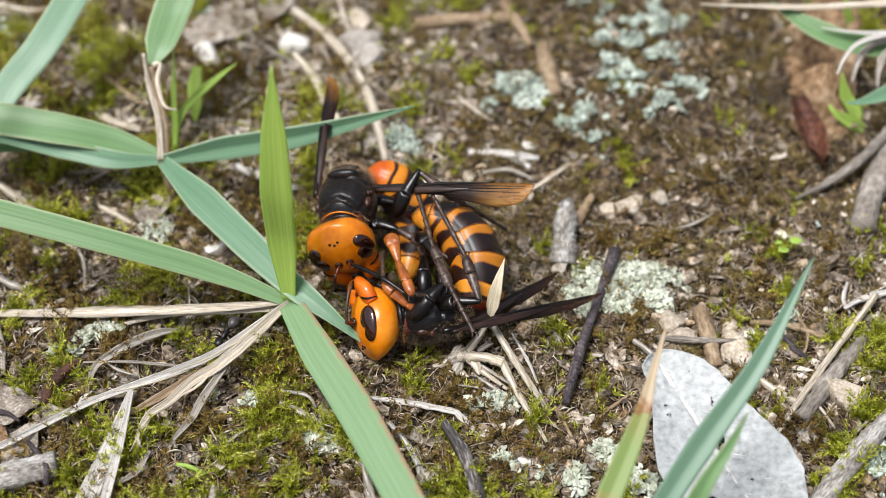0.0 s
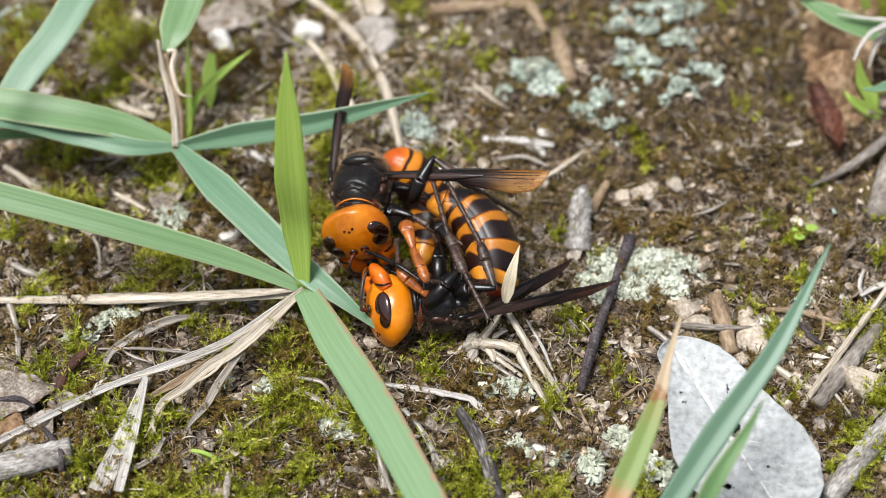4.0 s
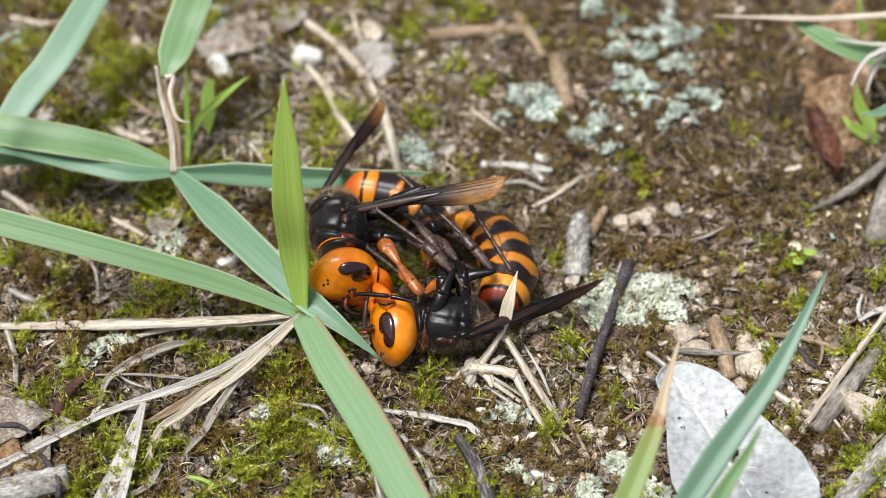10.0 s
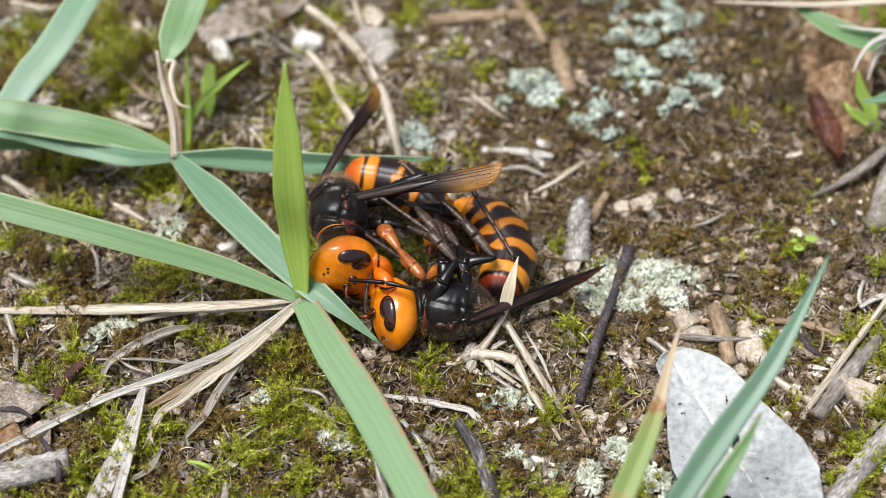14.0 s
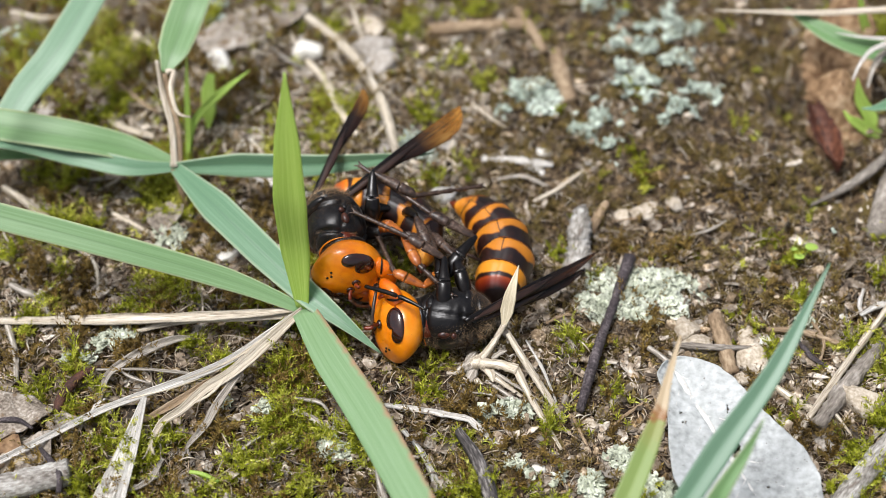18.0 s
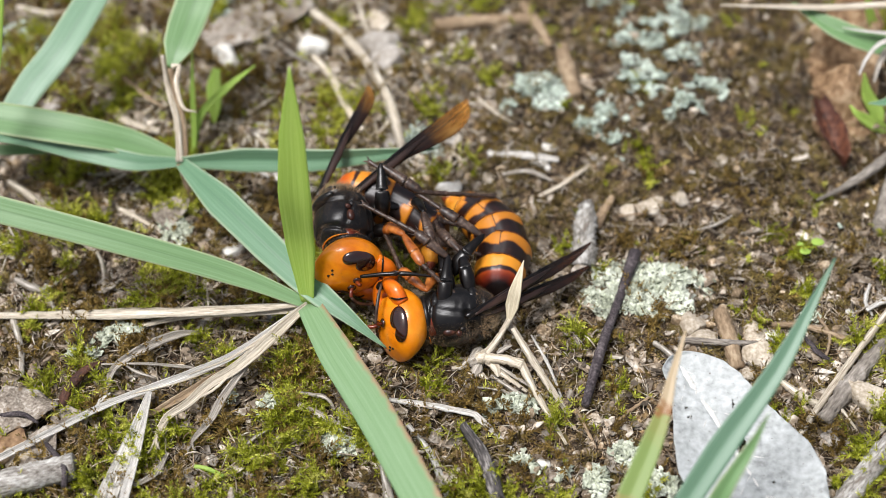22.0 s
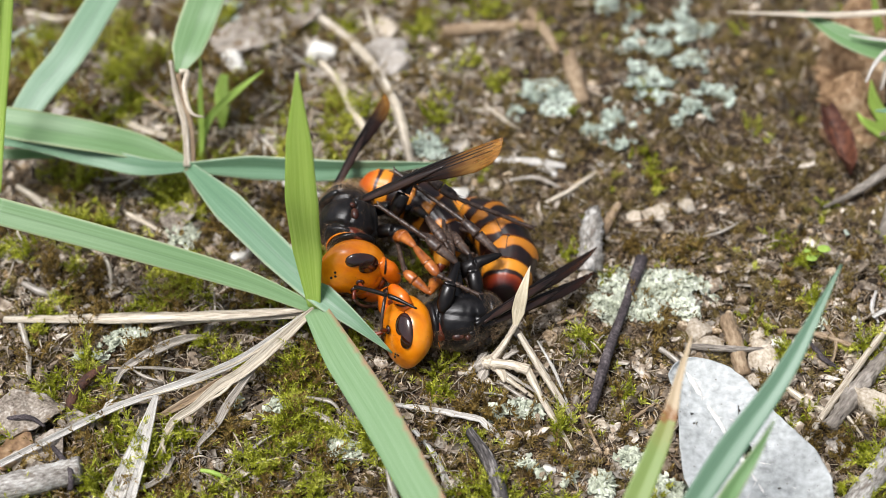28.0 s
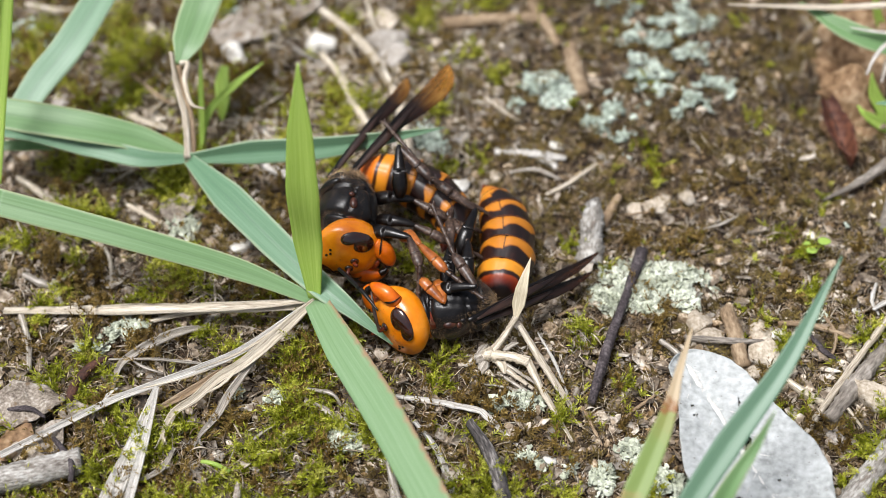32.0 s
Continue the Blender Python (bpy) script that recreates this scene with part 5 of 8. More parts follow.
def fronds(name, count, material, label, seed, need, tall_):
    """Moss shoots: arched stems set all round with narrow forward leaflets, in uneven cushions."""
    g = np.random.default_rng(seed)
    x, y = g.uniform(-80, 80, count), g.uniform(-58, 76, count)
    w = bed(x, y)
    bare = 0.35 * ((x > 6) & (y > -8)) + 0.25 * ((x > -12) & (y > 14)) + 0.25 * ((x > -42) & (x < 2) & (y > 20)) + 0.28 * ((x > 17) & (y <= -8))
    bare = bare + 0.8 * np.exp(-((x + 3) ** 2 + (y + 4) ** 2) / 160)
    w = w * (1 - np.exp(-((x + 3) ** 2 + (y + 4) ** 2) / 160))
    cushion = w * 0.55 + fbm(x, y, 4.2, 2, 40 + seed) * 3.4 + fbm(x, y, 12, 2, 44 + seed) * 1.2 - bare * (1 - w) - need
    keep = (cushion > 0) & ~under_leaf(x, y)
    x, y, c = x[keep], y[keep], np.clip(cushion[keep], 0, 0.7)
    n, m = len(x), 26
    up, s, q = turned(n, g, 0.8)
    tall = g.uniform(1.2, 3.2, n) * (0.6 + 0.9 * c) * tall_
    base = np.stack([x, y, ground(x, y) - 0.2 + 2.2 * c], 1)
    k = np.arange(m)
    along = (k + 0.7) / m
    root = base[:, None] + up[:, None] * (along[None] * tall[:, None])[..., None] + s[:, None] * (along ** 2)[None, :, None] * (tall * 0.6)[:, None, None]
    ahead = up[:, None] + s[:, None] * (1.2 * along)[None, :, None]
    ahead /= np.linalg.norm(ahead, axis=2)[..., None]
    a = k[None] * 2.4 + g.uniform(0, 6.28, n)[:, None]
    other = np.cross(ahead, q[:, None])
    side = np.cos(a)[..., None] * q[:, None] + np.sin(a)[..., None] * other
    way = side * 0.62 + ahead * (0.65 + 0.35 * along)[None, :, None] + 0.12 * g.normal(size=(n, m, 3))
    flat = np.cross(way, side)
    flat /= np.linalg.norm(flat, axis=2)[..., None]
    ln_ = (g.uniform(0.7, 1.15, (n, m)) * (1.1 - 0.5 * along)[None])[..., None]
    v = np.stack([root, root + way * ln_ * 0.4 + flat * ln_ * 0.16, root + way * ln_ - np.array([0, 0, 0.05]), root + way * ln_ * 0.4 - flat * ln_ * 0.16], 2)
    return tagged(build(name, v.reshape(-1, 3), np.arange(n * m * 4).reshape(-1, 4), material), label, "moss", kind="stuff")


def moss(name, count, material, label, seed):
    g = np.random.default_rng(seed)
    x, y = g.uniform(-82, 82, count), g.uniform(-62, 78, count)
    w = bed(x, y)
    patch = fbm(x, y, 5, 3, 40 + seed) * 2.6
    keep = 0.46 + patch * 0.8 > g.uniform(0, 1, count)
    keep &= ~under_leaf(x, y)
    x, y, w = x[keep], y[keep], w[keep]
    n, m = len(x), 12
    up, s, q = turned(n, g, 0.75)
    tall = g.uniform(0.7, 2.4, n) ** 1.2 * 0.8
    base = np.stack([x, y, ground(x, y) - 0.1], 1)
    k = np.arange(m)
    along = (k + 0.6) / m
    a = k[None] * 2.4 + g.uniform(0, 6.28, n)[:, None]
    bend = s[:, None] * (along ** 2)[None, :, None] * (tall * 0.35)[:, None, None]
    root = base[:, None] + up[:, None] * (along[None] * tall[:, None])[..., None] + bend
    out = np.cos(a)[..., None] * s[:, None] + np.sin(a)[..., None] * q[:, None]
    way = out * 0.8 + up[:, None] * 0.65
    side = np.cross(way, up[:, None])
    ln_ = (g.uniform(0.7, 1.7, (n, m)) * (1.1 - 0.5 * along)[None])[..., None]
    wd = ln_ * 0.14
    v = np.stack([root, root + way * ln_ * 0.45 + side * wd, root + way * ln_ - np.array([0, 0, 0.08]), root + way * ln_ * 0.45 - side * wd], 2)
    f = np.arange(n * m * 4).reshape(-1, 4)
    return tagged(build(name, v.reshape(-1, 3), f, material), label, "moss", kind="stuff")


fronds("moss", 40000, MOSS, "bright yellow-green feathery moss cushions on the soil", 1, 0.5, 1.3)
fronds("old_moss", 20000, MOSS_OLIVE, "dull olive-brown moss fronds on the soil", 7, 0.5, 1.2)
def sprigs(count, seed):
    """Lone small moss sprigs scattered over the bare soil."""
    g = np.random.default_rng(seed)
    x, y = g.uniform(-82, 82, count), g.uniform(-62, 85, count)
    keep = (fbm(x, y, 9, 3, 55) + 0.12 * (x < 5) - 0.25 * ((x > 0) & (y > 0)) > 0.02) & ~under_leaf(x, y)
    x, y = x[keep], y[keep]
    n, m = len(x), 9
    up, s, q = turned(n, g, 0.6)
    base = np.stack([x, y, ground(x, y) + 0.3], 1)
    a = np.arange(m)[None] * 2.4 + g.uniform(0, 6.28, n)[:, None]
    way = (np.cos(a)[..., None] * s[:, None] + np.sin(a)[..., None] * q[:, None]) * 0.8 + up[:, None] * 0.7
    side = np.cross(way, up[:, None])
    ln_ = g.uniform(0.5, 1.3, (n, m, 1))
    root = base[:, None] + up[:, None] * (np.arange(m) / m)[None, :, None] * g.uniform(0.4, 1.2, n)[:, None, None]
    v = np.stack([root, root + way * ln_ * 0.45 + side * ln_ * 0.15, root + way * ln_, root + way * ln_ * 0.45 - side * ln_ * 0.15], 2)
    return tagged(build("moss_sprigs", v.reshape(-1, 3), np.arange(n * m * 4).reshape(-1, 4), MOSS), "scattered yellow-green moss sprigs on the soil", "moss", kind="stuff")


sprigs(2200, 33)
moss("dry_moss", 22000, MOSS_DRY, "brownish dry moss and rootlets on the soil", 2)


def crumbs(count, seed):
    g = np.random.default_rng(seed)
    base = np.array([(1, 0, 0), (-1, 0, 0), (0, 1, 0), (0, -1, 0), (0, 0, 1), (0, 0, -1)], float)
    tri = np.array([(a, b, c) if (a == 0) ^ (b == 2) ^ (c == 4) else (a, c, b) for a in (0, 1) for b in (2, 3) for c in (4, 5)])
    x, y = g.uniform(-85, 85, count), g.uniform(-65, 85, count)
    keep = ~((x > 8) & (y > 6)) | (g.uniform(0, 1, count) > 0.5)
    x, y = x[keep], y[keep]
    count = len(x)
    r = 0.11 + 0.42 * g.uniform(0, 1, count) ** 3.2 + 0.6 * (g.uniform(0, 1, count) > 0.992)
    shape = g.uniform(0.6, 1.25, (count, 1, 3)) * (1 + 0.26 * g.normal(size=(count, len(base), 1)))
    v = base[None] * shape * r[:, None, None] + np.stack([x, y, ground(x, y) + r * 0.35], 1)[:, None]
    f = (tri[None] + (np.arange(count) * len(base))[:, None, None]).reshape(-1, 3)
    return tagged(build("grit", v.reshape(-1, 3), f, CRUMB, smooth=False), "loose brown soil crumbs and grit", "soil", kind="stuff")


crumbs(80000, 5)


def gravel(count, seed):
    """Small rounded stones half sunk in the soil."""
    g = np.random.default_rng(seed)
    bm = bmesh.new()
    bmesh.ops.create_icosphere(bm, subdivisions=2, radius=1)
    base = np.array([v.co[:] for v in bm.verts])
    tri = np.array([[v.index for v in f.verts] for f in bm.faces])
    bm.free()
    x, y = g.uniform(-80, 80, count), g.uniform(-60, 80, count)
    keep = ((fbm(x, y, 14, 2, 91) + 0.12 * (x > 5) > 0.0) | (g.uniform(0, 1, count) > 0.75)) & ((y < 2) | (g.uniform(0, 1, count) > 0.72)) & ~under_leaf(x, y)
    x, y = x[keep], y[keep]
    count = len(x)
    r = 0.25 + 0.7 * g.uniform(0, 1, count) ** 3
    lobes = g.normal(size=(count, 5, 3))
    lobes /= np.linalg.norm(lobes, axis=2)[..., None]
    dots = np.einsum("vk,nlk->nvl", base, lobes)
    cut = np.minimum(1.0, (g.uniform(0.45, 0.85, (count, 1, 5)) / np.maximum(dots, 1e-3)).min(2))[..., None]
    v = base[None] * cut * g.uniform(0.6, 1.5, (count, 1, 3)) * r[:, None, None] + np.stack([x, y, ground(x, y) + 0.35 + r * 0.3], 1)[:, None]
    f = (tri[None] + (np.arange(count) * len(base))[:, None, None]).reshape(-1, 3)
    return tagged(build("gravel", v.reshape(-1, 3), f, GRIT, smooth=False), "small tan and grey stones in the soil", "gravel", kind="stuff")


gravel(2600, 6)


def litter(count, seed, material, name, label, size, thin, bend=0.24, area=(-82, 82, -62, 78), lift=0.7):
    """Fine curved fibres lying on the soil."""
    g = np.random.default_rng(seed)
    x, y, a = g.uniform(area[0], area[1], count), g.uniform(area[2], area[3], count), g.uniform(0, 6.28, count)
    keep = ~((x > 8) & (y > 6)) | (g.uniform(0, 1, count) > 0.45)
    x, y, a = x[keep], y[keep], a[keep]
    count = len(x)
    ln_, cv = g.uniform(0.3, 1.0, count) ** 1.6 * size, g.normal(0, bend, count)
    u = np.linspace(-0.5, 0.5, 5)
    ang = a[:, None] + cv[:, None] * u[None] * 2
    px = x[:, None] + ln_[:, None] * u * np.cos(ang)
    py = y[:, None] + ln_[:, None] * u * np.sin(ang)
    hump = g.uniform(0, 0.5, count)[:, None] * (1 - 4 * u * u)[None]
    pz = ground(px, py) + 0.4 + lift * bed(px, py) + hump + g.uniform(-0.3, 0.5, count)[:, None] * u[None] * 2
    c = np.stack([px, py, pz], -1)
    w = (g.uniform(0.5, 1.2, count) * thin)[:, None, None] * np.array([0.3, 0.9, 1.0, 0.8, 0.2])[None, :, None]
    s = np.stack([-np.sin(ang), np.cos(ang), 0 * ang], -1)
    up = np.array([0, 0, 1.0])
    ring = np.stack([c + s * w, c + up * w * 0.7, c - s * w], 2)
    idx = np.arange(count * 15).reshape(count, 5, 3)
    f = [np.stack([idx[:, i, j], idx[:, i, (j + 1) % 3], idx[:, i + 1, (j + 1) % 3], idx[:, i + 1, j]], -1) for i in range(4) for j in range(3)]
    return tagged(build(name, ring.reshape(-1, 3), np.concatenate(f), material), label, "plant litter", kind="stuff")


litter(10500, 11, LITTER, "plant_litter", "fine dry fibres and straw bits on the soil", 5.0, 0.07)
litter(1500, 12, LITTER, "plant_litter", "short bits of weathered straw on the soil", 6.0, 0.14, 0.12, lift=2.2)
litter(15000, 17, DEAD_STEM, "dead_moss_stems", "tangled rusty brown dead moss stems on the soil", 3.0, 0.1, 1.5, lift=1.5)
litter(6500, 13, ROOTLET, "rootlets", "dark curled rootlets and dead moss stems on the soil", 4.2, 0.075, 0.9)
litter(3500, 14, LITTER, "plant_litter", "curled dead moss stems on the soil", 3.4, 0.065, 1.0, lift=1.9)
litter(480, 15, STRAW_CHIP, "straw_chips", "pale bleached straw chips on the soil", 8.5, 0.26, 0.12, (-62, 2, 16, 60))


def flakes(count, seed):
    """Thin torn scraps of bark, leaf and soil crust lying at all angles."""
    g = np.random.default_rng(seed)
    x, y = g.uniform(-85, 85, count), g.uniform(-65, 85, count)
    keep = ~((x > 8) & (y > 0)) | (g.uniform(0, 1, count) > 0.75)
    x, y = x[keep], y[keep]
    count = len(x)
    up, s, q = turned(count, g, 0.55)
    k = np.arange(6)
    ang = k / 6 * 2 * np.pi
    rad = (0.25 + 0.8 * g.uniform(0, 1, count) ** 2.5)[:, None] * g.uniform(0.55, 1.2, (count, 6))
    long_ = g.uniform(1.0, 2.6, count)[:, None, None]
    c = np.stack([x, y, ground(x, y) + 0.35 + 0.7 * bed(x, y) + g.uniform(0, 0.4, count)], 1)[:, None]
    rim = c + rad[..., None] * (np.cos(ang)[None, :, None] * s[:, None] * long_ + np.sin(ang)[None, :, None] * q[:, None])
    v = np.concatenate([rim, rim - up[:, None] * 0.16], 1).reshape(-1, 3)
    i = (np.arange(count) * 12)[:, None]
    top = [i + 0, i + 1, i + 2, i + 3, i + 4, i + 5]
    f = np.concatenate(top, 1).tolist()
    for j in range(6):
        f += np.concatenate([i + j, i + 6 + j, i + 6 + (j + 1) % 6, i + (j + 1) % 6], 1).tolist()
    return tagged(build("plant_scrap", v, f, FLAKE, smooth=False), "torn scraps of bark and dry leaf", "plant litter", kind="stuff")


flakes(13000, 19)


def lichen(at, rx, ry, count, material, seed, size=1.0):
    g = np.random.default_rng(seed)
    count = int(count * (5.0 if material == LICHEN_BLUE else 3.4))
    a, d = g.uniform(0, 6.28, count), np.sqrt(g.uniform(0, 1, count)) * (1 + 0.15 * g.normal(size=count))
    loose = 1.35 if material == LICHEN_BLUE else 1.0
    x, y = at[0] + np.cos(a) * d * rx * loose, at[1] + np.sin(a) * d * ry * loose
    keep = fbm(x, y, 2.6, 2, 70 + seed) + 0.25 * (1 - d) > (0.09 if loose > 1 else 0.04)
    x, y, d = x[keep], y[keep], d[keep]
    count = len(x)
    if not count:
        return None
    z = ground(x, y) + 0.35 + 1.1 * bed(x, y) + 0.7 * np.clip(1 - d * d, 0, 1) + g.uniform(0, 0.5, count)
    up, s, q = turned(count, g, 0.95)
    r = g.uniform(0.2, 0.58, count) * size * (1.0 if loose > 1 else 1.35)
    k = np.arange(9)
    ang = k / 9 * 2 * np.pi
    rad = r[:, None] * (1 + 0.32 * g.normal(size=(count, 9)).clip(-1.5, 1.5))
    centre = np.stack([x, y, z], 1)
    rim = centre[:, None] + rad[..., None] * (np.cos(ang)[None, :, None] * s[:, None] + np.sin(ang)[None, :, None] * q[:, None]) + up[:, None] * (rad * g.uniform(-0.1, 0.8, (count, 9)))[..., None]
    v = np.concatenate([centre[:, None], rim], 1).reshape(-1, 3)
    ob = group_at("lichen", (at[0], at[1], 0), "", "")
    sector = (np.floor(np.arctan2(y - at[1], x - at[0]) / (2 * np.pi) * 5 + 0.4 * d) % 5).astype(int)
    v, f = v.reshape(count, 10, 3), np.stack([np.zeros(9, int), 1 + k, 1 + (k + 1) % 9], 1)
    for j in range(5):
        w = v[sector == j]
        if len(w):
            faces = (f[None] + (np.arange(len(w)) * 10)[:, None, None]).reshape(-1, 3)
            part = build("rosette", w.reshape(-1, 3), faces, material, ob, at=(at[0], at[1], 0))
            so = part.modifiers.new("thickness", "SOLIDIFY")
            so.thickness = 0.1 * MM
    return tagged(ob, "pale grey-green ruffled lichen patch on the soil", "lichen", "lichen patches")


for k, (at, rx, ry, n, blue, size) in enumerate((
        ((26.9, -7.8, 0), 8.6, 5.4, 420, 0, 0.95), ((33.1, 46.3, 0), 5.5, 7.5, 240, 1, 1.05), ((29, 35.4, 0), 3.6, 4.2, 110, 1, 1.0), ((11.7, 33.4, 0), 4.6, 3.4, 100, 1, 0.95),
        ((22.4, 28.2, 0), 3.0, 3.2, 75, 1, 0.95), ((40, 33, 0), 3.4, 2.6, 70, 1, 0.95), ((35.3, 27, 0), 2.4, 3.0, 50, 1, 0.95), ((40.6, 50.5, 0), 2, 1.6, 22, 1, 1.0),
        ((6.6, -29.2, 0), 3.6, 2.4, 95, 0, 0.8), ((-48.5, -17, 0), 4.0, 2.4, 80, 0, 0.75), ((-54.3, -19.5, 0), 2.6, 1.8, 45, 0, 0.75), ((-43.8, 2.9, 0), 3.0, 2.6, 60, 0, 0.8), ((-6.5, 21.5, 0), 2.4, 3.2, 60, 1, 0.9),
        ((-26, -29, 0), 2.6, 2.2, 55, 0, 0.75), ((-16.8, -35.2, 0), 2.4, 2.0, 45, 0, 0.75), ((17.3, -40.4, 0), 4.4, 3.0, 120, 0, 0.85), ((7.8, -39.2, 0), 2.8, 2.4, 60, 0, 0.75), ((22.5, -36.8, 0), 2.2, 2.0, 45, 0, 0.75),
        ((59.2, -38.3, 0), 2.4, 4.0, 70, 1, 0.85), ((-73.5, 43.3, 0), 4.4, 4.0, 100, 1, 1.0), ((26.4, -41.7, 0), 3.0, 3.0, 70, 0, 0.8), ((12.6, -21, 0), 2.0, 1.6, 60, 0, 0.75), ((24.4, 21.3, 0), 1.8, 2.0, 26, 1, 0.9),
        ((57, 3.5, 0), 0.8, 0.9, 8, 1, 0.8), ((-40.3, 54.6, 0), 2.4, 2.0, 40, 1, 0.9), ((23, 55.6, 0), 1.8, 1.4, 20, 1, 0.9), ((50.5, -12.8, 0), 1.2, 1.2, 12, 0, 0.7), ((-31.7, -27.4, 0), 1.4, 1.2, 20, 0, 0.7))):
    lichen(at, rx, ry, n, LICHEN_BLUE if blue else LICHEN, 60 + k, size)
# ---- the two giant hornets ----
def axes(origin, z, hint):
    """A pose at a place in millimetres whose z points along z and whose y leans to hint."""
    z = Vector(z).normalized()
    x = Vector(hint).cross(z)
    x = x.normalized() if x.length > 1e-6 else z.orthogonal().normalized()
    y = z.cross(x)
    m = Matrix((x, y, z)).transposed().to_4x4()
    m.translation = mm(origin)
    return m


def head_skin(d, grow=0.0):
    """The head's surface in a direction: x across, y to the crown, z to the face."""
    x, y, z = d
    w = 4.5 * (1 + 0.10 * (1 - z * z)) * (1 - 0.20 * max(0, -y) - 0.07 * max(0, y) ** 2)
    h = 5.5 if y > 0 else 4.9
    t = (2.9 if z > 0 else 3.3) * (1 - (0.55 if y > 0 else 0.4) * abs(y) ** 3)
    p = Vector((math.copysign(abs(x) ** 0.8, x) * w, math.copysign(abs(y) ** 0.88, y) * h, math.copysign(abs(z) ** 0.9, z) * t))
    if z > 0:
        p.z += 0.35 * math.exp(-((x / 0.35) ** 2 + ((y + 0.35) / 0.35) ** 2)) - 0.18 * math.exp(-((x / 0.08) ** 2)) * max(0, y)
    return p * (1 + grow)


def ball(rings, segs, fn):
    v = [fn((0, 0, 1))]
    for i in range(1, rings):
        a = math.pi * i / rings
        for j in range(segs):
            b = 2 * math.pi * j / segs
            v.append(fn((math.sin(a) * math.cos(b), math.sin(a) * math.sin(b), math.cos(a))))
    v.append(fn((0, 0, -1)))
    f = [(0, 1 + j, 1 + (j + 1) % segs) for j in range(segs)]
    for i in range(rings - 2):
        for j in range(segs):
            a, b = 1 + i * segs + j, 1 + i * segs + (j + 1) % segs
            f.append((a, a + segs, b + segs, b))
    k = len(v) - 1
    f += [(k, k - segs + (j + 1) % segs, k - segs + j) for j in range(segs)]
    return [tuple(p) for p in v], f


def piece(name, data, material, parent, label=""):
    return attach(build(name, data[0], data[1], material, None, label, uvs=data[2] if len(data) > 2 else None), parent)


def attach(ob, parent):
    ob.parent = parent
    return ob


def lump(radius, centre):
    return ball(10, 14, lambda d: (centre[0] + d[0] * radius[0], centre[1] + d[1] * radius[1], centre[2] + d[2] * radius[2]))


def fuzz(count, radii, seed, length, keep):
    g = np.random.default_rng(seed)
    d = g.normal(size=(count * 3, 3))
    d /= np.linalg.norm(d, axis=1)[:, None]
    d = d[keep(d)][:count]
    n = len(d)
    p = d * np.array(radii)
    way = d + 0.35 * g.normal(size=(n, 3))
    way /= np.linalg.norm(way, axis=1)[:, None]
    side = np.cross(way, g.normal(size=(n, 3)))
    side /= np.linalg.norm(side, axis=1)[:, None]
    ln_ = g.uniform(0.5, 1.1, (n, 1)) * length
    v = np.stack([p - side * 0.011, p + side * 0.011, p + way * ln_], 1).reshape(-1, 3)
    return v, np.arange(n * 3).reshape(-1, 3)


def eye_patch(sgn):
    """A domed kidney-shaped eye on the head, notched towards the antennae."""
    rings, segs = 10, 44
    v = []
    for i in range(rings + 1):
        q = i / rings
        for j in range(segs):
            a = 2 * math.pi * j / segs
            off = (a - 0.5 + math.pi) % (2 * math.pi) - math.pi
            r = (1.0 - 0.84 * math.exp(-((off / 0.44) ** 2))) * (1.0 - 0.10 * math.sin(a))
            along, out = math.sin(a) * 2.5 * r * q, -math.cos(a) * 1.38 * r * q
            x, y = 3.72 + 0.95 * out * 0.8 - 0.22 * along, 0.85 + along * 0.92 + 0.15 * out
            z = 2.35 - 1.25 * out * 0.8 - 0.12 * along * along * 0.3
            d = Vector((sgn * x / 5.1, y / 4.5, z / 3.0)).normalized()
            v.append(tuple(head_skin(d, -0.015 + 0.125 * math.sqrt(max(0, 1 - q ** 3)))))
    f = grid_faces(rings + 1, segs, True)
    f = [t[::-1] for t in f] if sgn > 0 else f
    return v, f


